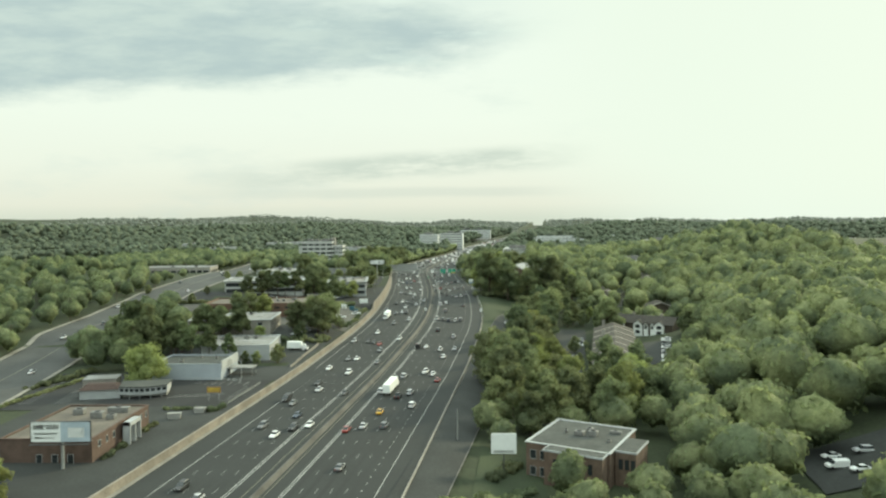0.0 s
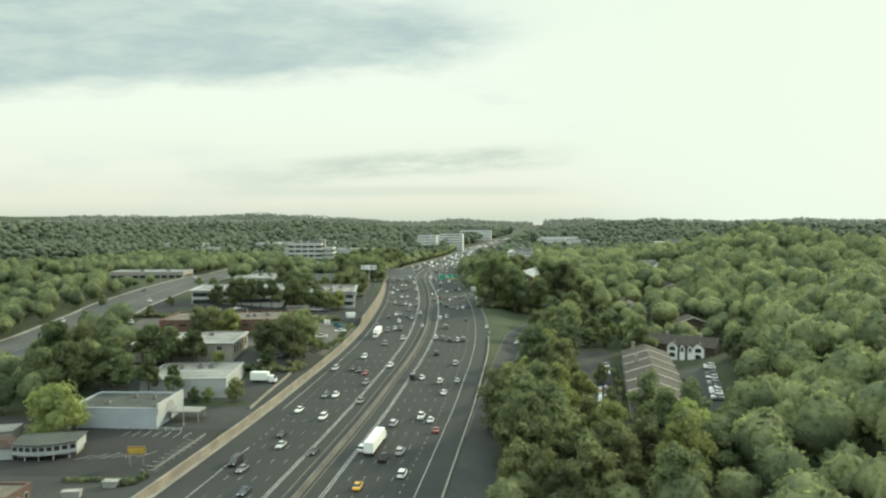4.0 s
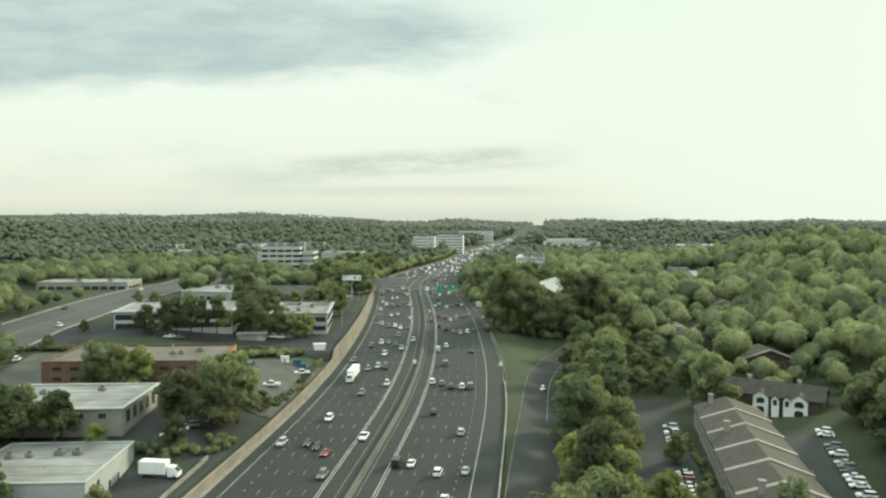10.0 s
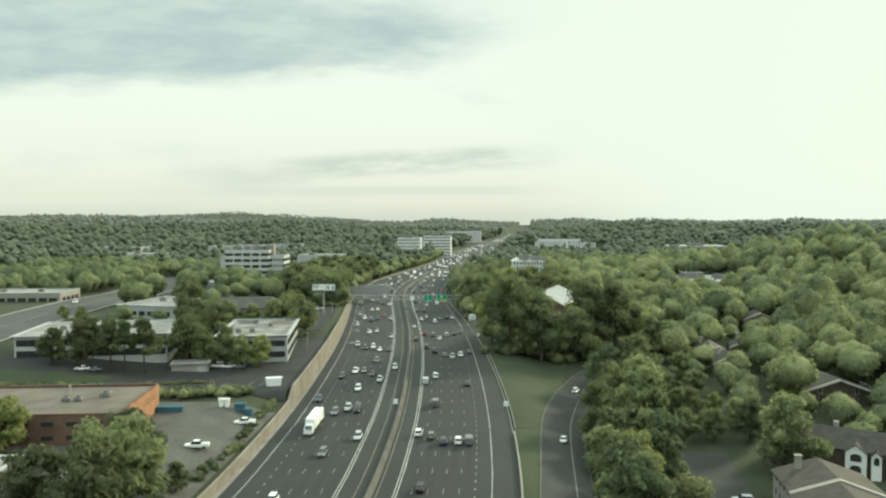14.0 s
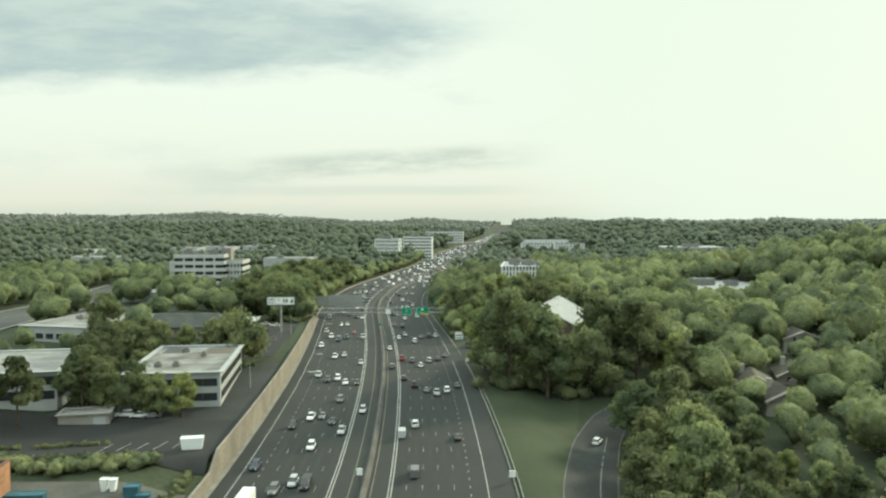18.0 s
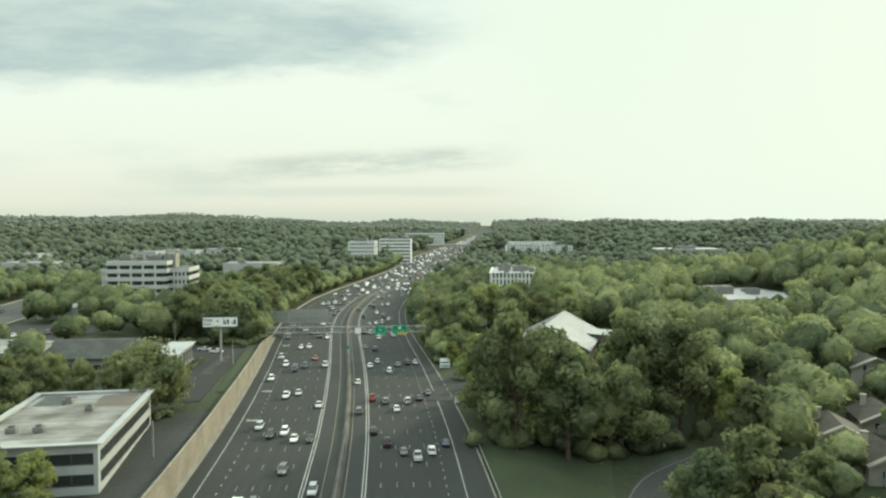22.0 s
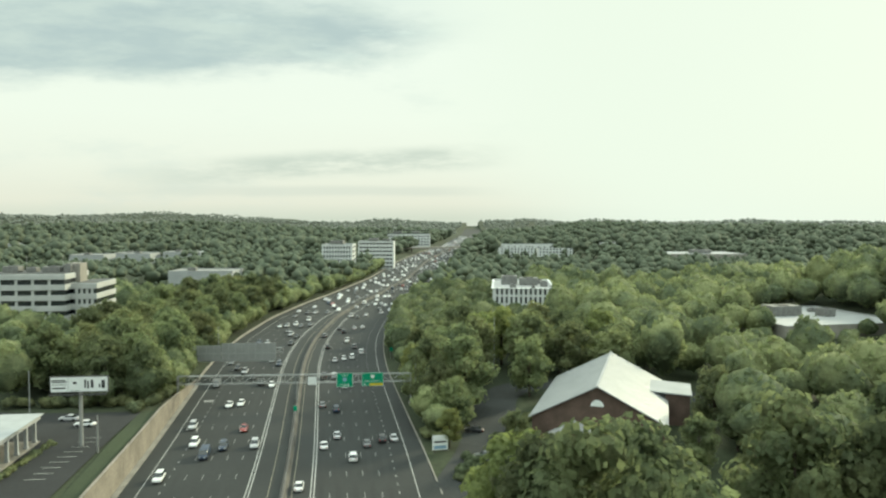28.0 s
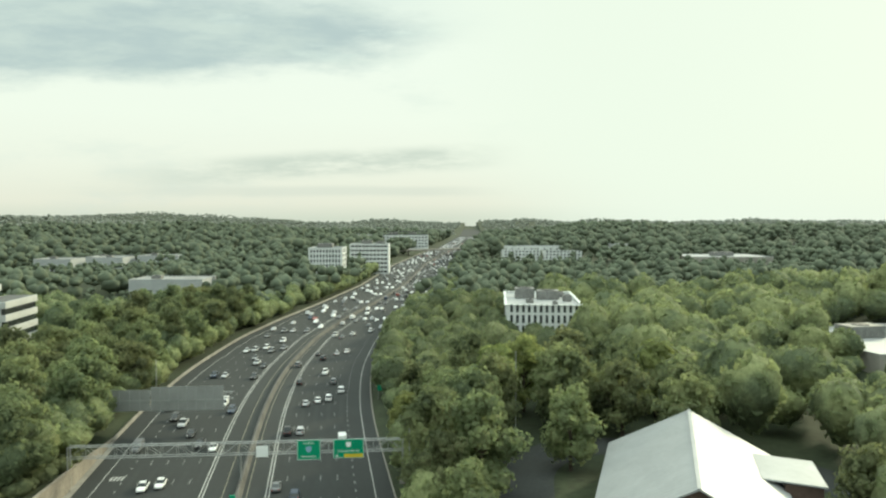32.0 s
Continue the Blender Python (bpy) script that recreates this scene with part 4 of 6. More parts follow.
def church():
    """Brick hall with a big standing-seam metal gable, a porch gable and a side wing."""
    turn = -21.3
    b = thing("church_hall", pose(35.6, 617.5, 1.5, 0, 0, turn), "red-brick hall with a bright standing-seam metal gable roof", "building")
    W, D, E, R = 31.0, 45.0, 6.5, 8.0
    pent = [(0.4, -2), (W - 0.4, -2), (W - 0.4, E), (W / 2, E + R - 0.35), (0.4, E)]
    part("wall", Mesh().loft([[(u, v, z) for u, z in pent] for v in (0.5, D - 0.5)][::-1]), BRICK, b)
    part("roof", gable_roof(W, D, E, R, 0.3), ROOFMETAL, b)
    for k in range(38):
        v = -0.2 + 45.4 * k / 37
        for s in (-1, 1):
            m = Mesh()
            m.loft([[(W / 2, v - 0.03, E + R), (W / 2, v + 0.03, E + R), (W / 2, v + 0.03, E + R + 0.07), (W / 2, v - 0.03, E + R + 0.07)],
                    [(W / 2 + s * (W / 2 + 0.3), v - 0.03, E - 0.15), (W / 2 + s * (W / 2 + 0.3), v + 0.03, E - 0.15), (W / 2 + s * (W / 2 + 0.3), v + 0.03, E - 0.08), (W / 2 + s * (W / 2 + 0.3), v - 0.03, E - 0.08)]])
            part("roof_seam", m, ROOFMETAL, b)
    part("ridge_cap", Mesh().box(W / 2 - 0.3, -0.35, E + R - 0.05, W / 2 + 0.3, D + 0.35, E + R + 0.1), ROOFMETAL, b)
    lun = Mesh().loft([[(W / 2 + 1.5 * math.cos(math.pi * k / 10), v, E + 3.2 + 1.5 * math.sin(math.pi * k / 10)) for k in range(11)] for v in (0.36, 0.52)][::-1])
    part("lunette", lun, SIGNWHITE, b, "white half-round gable window")
    part("porch_wall", Mesh().loft([[(u, v, z) for u, z in ((5, -2), (16, -2), (16, 3.2), (10.5, 5.8), (5, 3.2))] for v in (-6, 0.5)][::-1]), BRICK, b)
    part("porch_roof", gable_roof(11, 7, 3.3, 2.9, 0.6, 0.25, "y", 5, -6.5), ROOFMETAL, b)
    for k in range(8):
        part("window", Mesh().box(17.5 + 1.45 * k, 0.42, 0.6, 18.7 + 1.45 * k, 0.52, 2.4), GLASS, b)
    part("side_wing", Mesh().box(W - 0.5, 25, -2, W + 5.5, 38, 7.9), BRICK, b)
    part("wing_roof", Mesh().loft([[(W - 7, 24.5, 8.6), (W + 6, 24.5, 7.9), (W + 6, 38.5, 7.9), (W - 7, 38.5, 8.6)], [(W - 7, 24.5, 8.9), (W + 6, 24.5, 8.2), (W + 6, 38.5, 8.2), (W - 7, 38.5, 8.9)]]), ROOFMETAL, b)
    clear(60, 635, 24, 28, turn)
    clear(50, 606, 14, 10, turn)


church()

T = flat_building("white_office", "white five-storey office with tall narrow windows", 51.5, 786, -9, 28.5, 52, 2, 22.0, FARWHITE, ROOFMETAL, 0.9, FARWHITE, cornice=0.5,
                  units=((4, 30, 8, 8, 4.2), (13, 26, 9, 8, 3.6), (23, 20, 3.5, 4, 2.4), (8, 14, 3, 3, 1.5), (18, 8, 2, 2, 1.2), (22, 36, 3, 6, 2.0)),
                  windows=(("near", 5, 12, 0.9, 2.9, 1.2, 4.0, 1, 27.5, GLASS, WHITE), ("left", 2, 16, 0.9, 2.9, 9.2, 4.0, 1, 51, GLASS, WHITE)))
flat_building("store", "broad low store with a bright white roof among trees", 166, 737, 8, 62, 60, 4, 10.4, CREAM, ROOFMETAL, 0.4, WHITE, units=((16, 30, 15, 9, 4.5), (38, 24, 6, 6, 3.6), (44, 40, 3, 3, 1.5), (8, 44, 3, 3, 1.4)))
flat_building("store", "broad low store with a bright white roof among trees", 296, 1190, -4, 80, 60, 10.5, 18, CREAM, ROOFMETAL, 0.4, WHITE, units=((30, 20, 20, 12, 4),))
flat_building("store", "low store with a pale roof far among trees", 520, 1500, -4, 60, 50, 13, 20.5, CREAM, ROOFMETAL, 0.4, WHITE, units=((20, 20, 12, 8, 3),))
flat_building("tower_block", "white office block with vertical fins far along the road", -54, 1110, -4, 27, 30, 3, 31, FARWHITE, ROOFGREY, 1.0, WHITE, units=((6, 8, 12, 12, 4),), windows=(("near", 5, 10, 1.2, 2.4, 8.4, 3.9, 1, 26, GLASS, WHITE), ("right", 5, 8, 1.4, 2.4, 8.4, 3.9, 1, 29, GLASS, WHITE)))
flat_building("slab_block", "pale grey office slab far along the road", -25, 1200, -4, 36, 24, 3, 31, FARWHITE, ROOFGREY, 1.0, WHITE, units=((10, 8, 10, 8, 4), (24, 8, 8, 8, 3)), windows=(("near", 7, 10, 2.6, 1.6, 1.4, 3.9, 1, 35, GLASS, CREAM),))
flat_building("far_office", "long pale office far behind trees", 5, 1640, -4, 70, 30, 8, 29, FARWHITE, ROOFGREY, 1.0, WHITE, units=((10, 8, 14, 10, 5), (40, 8, 12, 10, 5)), windows=(("near", 6, 14, 3, 1.8, 3, 4.5, 1, 69, GLASS, WHITE),))
for x, y, w, z1 in ((140, 1330, 42, 19), (186, 1325, 42, 18), (150, 1400, 80, 21)):
    flat_building("apartment_block", "four-storey cream apartment block far beyond trees", x, y, -4, w, 18, 5, z1, FARWHITE, ROOFMETAL, 0.5, WHITE, windows=(("near", 4, 10, 1.8, 1.7, 1.2, 3.4, 1, w - 1, GLASS, WHITE),))
for x, y, w in ((-330, 980, 40), (-420, 1120, 55), (-147, 968, 44), (-316, 1221, 34), (-272, 1240, 30), (-236, 1262, 40), (300, 1432, 44), (-300, 1300, 60), (-150, 1450, 60), (430, 1750, 70), (300, 1900, 80), (-520, 1500, 70), (-80, 1900, 90), (640, 1300, 60)):
    z = float(land(x, y))
    flat_building("distant_store", "pale low building far among trees", x, y, -3, w, 30, z, z + 11.5, WHITE, ROOFWHITE, 0.4, WHITE, units=((10, 10, 6, 5, 2),))

LOWER.extend([(165, 1210, 70, 110, 0.6), (325, 1100, 60, 85, 0.6), (-262, 1130, 95, 105, 0.6), (-135, 930, 40, 34, 0.6), (300, 1380, 40, 45, 0.6)])
# brick office with a grey roof, below the motorway on the right
G = flat_building("brown_brick_office", "brown-brick office with a grey membrane roof and pale fascia", 21.3, 189, -28, 22, 24, -13.2, -3.5, BROWNBRICK, ROOFDARK, 0.15, WHITE, cornice=0.2,
                  units=((9, 11, 2.6, 2, 1.2), (12.5, 12, 2.4, 2, 1.4), (11, 15.5, 1.6, 1.4, 1.2), (17, 17, 3, 1.0, 0.8), (6, 12, 0.8, 0.8, 1.0), (18.5, 9, 1.0, 1.0, 0.6)),
                  windows=(("near", 2, 2, 1.5, 2.2, 1.2, 4.3, 0.5, 6), ("left", 2, 5, 1.5, 2.2, 1.2, 4.3, 2, 22)))
for q0, q1, q2, q3 in ((6.5, -4.2, 21.4, -0.36), (22.36, 3.5, 27.5, 15.0)):
    bay = part("bay", Mesh().box(q0, q1, -2, q2, q3, 9.25), BROWNBRICK, G)
    part("bay_fascia", Mesh().box(q0 - 0.3, q1 - 0.3, 9.25, q2 + 0.3, q3 + 0.02, 9.7), WHITE, bay)
    part("bay_roof", Mesh().box(q0, q1, 9.7, q2, q3, 9.76), ROOFDARK, bay)
    for k in range(3):
        part("bay_window", Mesh().box(q0 + (q2 - q0) * (0.16 + 0.3 * k), q1 - 0.04, 5.0, q0 + (q2 - q0) * (0.16 + 0.3 * k) + 1.1, q1 + 0.1, 7.6), GLASS, bay)
clear(38, 195, 22, 26, -6)


def town_house(x, y, turn, w, d, z0, h, rise, label, bays=3, group="town houses", walls=CREAM, gable=None, trim=CREAM, stack=True):
    b = thing("town_house", pose(x, y, z0, 0, 0, turn), label, "house", group)
    part("wall", Mesh().loft([[(u, v, z) for u, z in ((0, -2), (w, -2), (w, h), (w / 2, h + rise - 0.3), (0, h))] for v in (0, d)][::-1]), walls, b)
    part("roof", gable_roof(w, d, h, rise, 0.6), SHINGLE, b)
    part("fascia", gable_roof(w, 0.3, h + 0.04, rise, 0.65, 0.5, "y", 0, -0.72), trim, b)
    for k in range(2):
        g = part("dormer", Mesh().loft([[(u, v, z) for u, z in ((w * 0.28, h * 0.3), (w * 0.72, h * 0.3), (w * 0.72, h * 0.8), (w * 0.5, h * 0.98), (w * 0.28, h * 0.8))] for v in ((-1.2, 0) if k == 0 else (d, d + 1.2))][::-1]), gable or walls, b)
    windows_on(b, "near", (w, d), 2, 2, 1.1, 1.7, 1.2, 3.1, 1, w - 1)
    windows_on(b, "right", (w, d), 2, max(2, int(d / 3.5)), 1.1, 1.7, 1.2, 3.1, 1, d - 1)
    windows_on(b, "left", (w, d), 2, max(2, int(d / 3.5)), 1.1, 1.7, 1.2, 3.1, 1, d - 1)
    if stack:
        part("chimney", Mesh().box(w * 0.2, d * 0.75, h, w * 0.2 + 1.4, d * 0.75 + 1.1, h + rise + 1.2).box(w * 0.2 - 0.15, d * 0.75 - 0.15, h + rise + 1.2, w * 0.2 + 1.55, d * 0.75 + 1.25, h + rise + 1.45), CREAM, b)
    a = radians(turn)
    clear(x + w / 2 * math.cos(a) - d / 2 * math.sin(a), y + w / 2 * math.sin(a) + d / 2 * math.cos(a), w / 2 + 3, d / 2 + 3, turn)
    return b


# a terrace of gabled units, stepped along the court
for k in range(6):
    town_house(61.0 + 2.9 * k, 312 + 15.0 * k, -9, 19.5, 14.2, -13.3 + 0.25 * k, 6.5, 3.3, "cream gabled town house with brown shingle roof", stack=k in (0, 3, 5))
def bay_row():
    """A long dark-roofed row with white gabled bays, some broad and some narrow."""
    b = thing("town_house_row", pose(87.8, 424, -10.9, 0, 0, -33), "brown-shingled row of town houses with white gabled bays", "house", "town houses")
    part("wall", Mesh().loft([[(u, v, z) for v, z in ((0, -2), (13, -2), (13, 6.4), (6.5, 9.6), (0, 6.4))] for u in (0, 39)]), BROWNWOOD, b)
    part("roof", gable_roof(39, 13, 6.4, 3.6, 0.6, 0.3, "x"), SHINGLE, b)
    for c, w in ((5.3, 2.3), (9.5, 4.8), (20.0, 4.8), (24.6, 2.3), (28.3, 2.3), (32.0, 5.2)):
        top = 7.0 if w > 3 else 6.6
        bay = part("bay", Mesh().loft([[(c + u * w / 2, v, z) for u, z in ((-1, -2), (1, -2), (1, top - 0.9), (0, top + w * 0.22), (-1, top - 0.9))] for v in (-1.6, 3.5)][::-1]), SIGNWHITE, b, "white gabled bay")
        part("bay_roof", gable_roof(w, 5.2, top - 0.85, w * 0.22 + 0.95, 0.35, 0.2, "y", c - w / 2, -1.8), SHINGLE, bay)
        for z in ((0.6, 3.6) if w > 3 else (3.4,)):
            r = w * 0.27
            part("opening", Mesh().loft([[(c - r, v, z)] + [(c + r * math.cos(math.pi * k / 8), v, z + 1.2 + 0.8 * math.sin(math.pi * k / 8)) for k in range(8, -1, -1)] + [(c + r, v, z)] for v in (-1.72, -1.5)]), GLASS, bay, "dark arched balcony opening")
    for u in (14, 30):
        part("chimney", Mesh().box(u, 7, 6, u + 1.3, 8.2, 11.2), CREAM, b)
    clear(108, 418, 25, 12, -33)


bay_row()
town_house(121, 477, -4, 26, 14, -9.5, 4.6, 4.6, "brown house with a broad shingle gable and white windows", walls=BROWNWOOD, gable=BROWNWOOD, stack=False)
town_house(105, 513, -12, 12, 14, -9.5, 7.6, 3.2, "cream house with a tall white arched entrance among trees", walls=CREAM, gable=WHITE)
town_house(118, 236, -8, 9, 11, float(land(122, 240)), 7.5, 3.0, "cream house with a tall white arched gable among trees", walls=CREAM, gable=WHITE, stack=False)
town_house(52, 262, -8, 8, 10, float(land(56, 266)), 6.0, 2.6, "cream house with a white gable among trees", walls=CREAM, gable=WHITE, stack=False)
town_house(146, 585, -10, 15, 14, 0.0, 5.5, 3.2, "pale house with a white-edged gable among trees", walls=CREAM)
LOWER.extend([(128, 446, 26, 30, 0.6), (101, 492, 16, 26, 0.6), (84, 462, 18, 30, 0.6), (108, 398, 24, 16, 0.6), (138, 562, 16, 20, 0.6)])
for k, (x, y) in enumerate(((103, 532), (124, 545), (92, 556))):
    town_house(x, y, -18, 13, 15, -7.5, 6.4, 3.4, "cream house with white-trimmed stepped gables among trees")
for x, y in ((190, 470), (205, 520), (230, 600)):
    town_house(x, y, -10, 14, 12, float(land(x, y)), 7, 3.6, "pale gabled house half hidden among trees", group="")
for k in range(4):
    town_house(-206 - 14 * k, 262 + 26 * k, 20, 13, 24, -6, 7.5, 3.5, "beige row house with white-framed gables beside the avenue", group="row houses")

# ---- trees ----
rng = np.random.default_rng(7)


def ico(sub=1):
    bm = bmesh.new()
    bmesh.ops.create_icosphere(bm, subdivisions=sub, radius=1.0)
    v = np.array([p.co[:] for p in bm.verts])
    f = np.array([[q.index for q in p.verts] for p in bm.faces])
    bm.free()
    return v, f


ICO1, ICO2 = ico(1), ico(2)


def lumps(centres, radii, squash, seed, base=ICO1, rough=0.15):
    """Uneven clumps of foliage, one at each centre: vertices and faces."""
    g = np.random.default_rng(seed)
    bv, bf = base
    vs, fs = [], []
    for n, (c, r) in enumerate(zip(centres, radii)):
        k = 1 + rough * g.standard_normal(len(bv))[:, None]
        vs.append(bv * k * (r, r, r * squash) + c)
        fs.append(bf + n * len(bv))
    return np.concatenate(vs), np.concatenate(fs)


def leaves(centres, radii, count, size, seed, squash=0.8):
    """Loose leaf sprays: small bent kites strewn over the shells of the clumps."""
    g = np.random.default_rng(seed)
    per = np.maximum(1, (count * radii ** 2 / (radii ** 2).sum()).astype(int))
    c, r = np.repeat(centres, per, 0), np.repeat(radii, per)
    n = len(c)
    way = g.standard_normal((n, 3))
    way[:, 2] = way[:, 2] * 0.8 + 0.25
    way /= np.linalg.norm(way, axis=1)[:, None]
    at = c + way * (r * g.uniform(0.82, 1.22, n))[:, None] * (1, 1, squash)
    u = np.cross(way, g.standard_normal((n, 3)))
    u /= np.linalg.norm(u, axis=1)[:, None] + 1e-9
    w = np.cross(way, u) + way * g.uniform(-0.7, 0.7, n)[:, None]
    s = (size * g.uniform(0.6, 1.4, n))[:, None]
    quad = np.stack([at - u * s, at - w * s * 0.6, at + u * s, at + w * s * 0.6 + way * s * 0.35], 1).reshape(-1, 3)
    return quad, np.arange(4 * n).reshape(n, 4)


def join(*sets):
    vs, fs, n = [], [], 0
    for v, f in sets:
        vs.append(v)
        fs += (np.asarray(f) + n).tolist()
        n += len(v)
    return np.concatenate(vs), fs


def to_mesh(name, v, f, mat, smooth=True):
    me = bpy.data.meshes.new(name)
    me.from_pydata(v.tolist(), [], f)
    me.materials.append(mat)
    if smooth:
        me.shade_smooth()
    me.update()
    return me


def full_crown(h, spread, seed, n=30, low=0.2):
    """A broad crown of a few large lobes with smaller clumps upon them: lobe centres and radii, then those of the clumps."""
    g = np.random.default_rng(seed)
    m = 10
    k = np.linspace(0.05, 1, m)
    a = np.arange(m) * 2.4 + g.uniform(0, 0.8, m)
    q = spread * 0.62 * np.sin(np.pi * (0.22 + 0.70 * k)) ** 0.8 * g.uniform(0.75, 1.1, m)
    R = spread * g.uniform(0.36, 0.48, m) * (1 - 0.22 * k)
    c = np.stack([q * np.cos(a), q * np.sin(a), h * (low + (0.9 - low) * k) ], -1)
    c[-1, :2] *= 0.3
    pick = g.integers(0, m, n)
    way = g.standard_normal((n, 3))
    way[:, 2] = np.abs(way[:, 2]) * 0.7 - 0.15
    way /= np.linalg.norm(way, axis=1)[:, None]
    c2 = c[pick] + way * (R[pick] * 0.82)[:, None]
    r2 = spread * g.uniform(0.15, 0.25, n)
    return c, R, c2, r2


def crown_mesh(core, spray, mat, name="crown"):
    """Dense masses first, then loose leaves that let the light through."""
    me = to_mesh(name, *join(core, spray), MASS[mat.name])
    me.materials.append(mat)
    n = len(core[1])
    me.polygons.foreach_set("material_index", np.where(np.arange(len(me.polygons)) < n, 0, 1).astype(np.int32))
    return me


def crown_points(h, spread, seed, n=26, low=0.32):
    """Clump centres of a broad crown: fuller in the middle, uneven at the outline."""
    g = np.random.default_rng(seed)
    k = g.uniform(0, 1, n)
    z = low + (1 - low) * k
    wide = spread * np.sin(np.pi * np.clip(0.16 + 0.80 * (z - low) / (1 - low), 0, 1)) ** 0.7
    a = g.uniform(0, 2 * np.pi, n)
    q = np.sqrt(g.uniform(0.12, 1, n)) * wide * g.uniform(0.7, 1.1, n)
    c = np.stack([q * np.cos(a), q * np.sin(a), z * h * 0.95], -1)
    r = spread * g.uniform(0.18, 0.34, n) * (1 - 0.25 * k)
    return c, r


def trunk_mesh(h, spread, seed, mat=BARK):
    g = np.random.default_rng(seed)
    m = Mesh()
    b = 0.035 * h * 0.5 + 0.1
    m.tube((0, 0, -0.8), (0.1, 0, h * 0.35), b, b * 0.7, 8).tube((0.1, 0, h * 0.35), (0, 0.1, h * 0.75), b * 0.7, b * 0.25, 7)
    for k in range(6):
        a = 2 * math.pi * (k + g.uniform(0, 0.6)) / 6
        z = h * g.uniform(0.28, 0.55)
        m.tube((0.05, 0, z), (spread * 0.62 * math.cos(a), spread * 0.62 * math.sin(a), z + h * g.uniform(0.12, 0.25)), b * 0.42, b * 0.12, 5)
    return m.data("trunk", mat)


KINDS = {}


def broadleaf(key, h, spread, seed, mat, count=1500, size=0.55, clumps=26, low=0.3):
    c, r, c2, r2 = full_crown(h, spread, seed, int(clumps * 0.75), low + 0.06)
    core = join(lumps(c, r * 0.78, 0.9, seed + 1, ICO1, 0.09), lumps(c2, r2 * 0.68, 0.9, seed + 3, ICO1, 0.12))
    spray = leaves(np.concatenate([c, c2]), np.concatenate([r, r2 * 1.25]), int(count * 1.3), size * 1.05, seed + 2, 0.9)
    KINDS[key] = (trunk_mesh(h, spread, seed), crown_mesh(core, spray, mat), spread)


def pine(key, h, spread, seed):
    g = np.random.default_rng(seed)
    n = 24
    z = np.linspace(0.45, 1.0, n)
    a = g.uniform(0, 2 * np.pi, n)
    q = spread * (1.05 - z) / 0.6 * g.uniform(0.35, 1.0, n) + 0.2
    c = np.stack([q * np.cos(a), q * np.sin(a), z * h], -1)
    r = spread * g.uniform(0.22, 0.36, n)
    core = lumps(c, r * 0.5, 0.5, seed + 1)
    m = Mesh().tube((0, 0, -0.8), (0.1, 0.1, h * 0.98), 0.32, 0.06, 8)
    for k in range(0, n, 2):
        m.tube((0, 0, z[k] * h - 0.6), tuple(c[k]), 0.09, 0.03, 4)
    KINDS[key] = (m.data("trunk", BARK), crown_mesh(core, leaves(c, r, 1300, 0.58, seed + 2, 0.6), NEEDLE), spread)


broadleaf("oak", 15, 6.2, 11, LEAF, 1900, 0.40, 40, 0.15)
broadleaf("maple", 13, 5.0, 23, LEAF, 1600, 0.36, 34, 0.13)
broadleaf("tall", 19, 6.0, 31, LEAFDARK, 2000, 0.40, 42, 0.16)
broadleaf("dark", 15, 5.6, 47, LEAFDARK, 1800, 0.40, 38, 0.13)
broadleaf("spring", 14, 5.0, 53, LEAFYELLOW, 1800, 0.36, 36, 0.13)
broadleaf("spreading", 12, 8.8, 59, LEAFYELLOW, 2600, 0.42, 52, 0.2)
broadleaf("wide", 12, 8.8, 63, LEAF, 2600, 0.42, 52, 0.16)
broadleaf("round", 9, 4.0, 61, LEAF, 1000, 0.33, 22, 0.16)
broadleaf("small", 6.5, 2.8, 67, LEAF, 700, 0.28, 16, 0.14)
pine("pine", 18, 4.6, 71)
pine("old_pine", 15, 5.6, 79)
WORDS = {"oak": "broad green oak with a full uneven crown", "maple": "green maple with a rounded crown", "tall": "tall dark-leaved tree with a deep crown", "dark": "dark green broadleaf tree in full leaf",
         "spring": "yellow-green tree in fresh leaf", "spreading": "broad yellow-green tree in fresh leaf beside the diner", "wide": "broad low-branched green tree beside the retaining wall", "round": "small round-crowned green tree", "small": "low bushy green tree", "pine": "tall thin pine with a bare trunk", "old_pine": "dark spreading pine with a bare trunk"}
TREES = []


def tree(kind, x, y, size=1.0, z=None, spin=None):
    trunk, crown, spread = KINDS[kind]
    z = float(land(x, y)) if z is None else z
    t = thing("tree", Matrix.Translation((x, y, z)) @ pose(0, 0, 0, 0, 0, rng.uniform(0, 360) if spin is None else spin) @ Matrix.Diagonal((size, size, size * rng.uniform(0.92, 1.1), 1)), WORDS[kind], "tree", "trees")
    part("trunk", trunk, None, t)
    part("crown", crown, None, t)
    TREES.append((x, y, spread * size * 0.8))


def blocked(x, y, margin=0.0):
    d = x - centre(y)
    bad = (d > -36.5 - margin) & (d < np.where(y < 400, 45, np.where(y > 1500, 25, 34)) + margin) & (y < 3700) & ((y < 1500) | (d > -30))
    for cx, cy, u, v, a in CLEAR:
        p, q = (x - cx) * math.cos(a) + (y - cy) * math.sin(a), -(x - cx) * math.sin(a) + (y - cy) * math.cos(a)
        bad |= (np.abs(p) < u + margin) & (np.abs(q) < v + margin)
    return bad


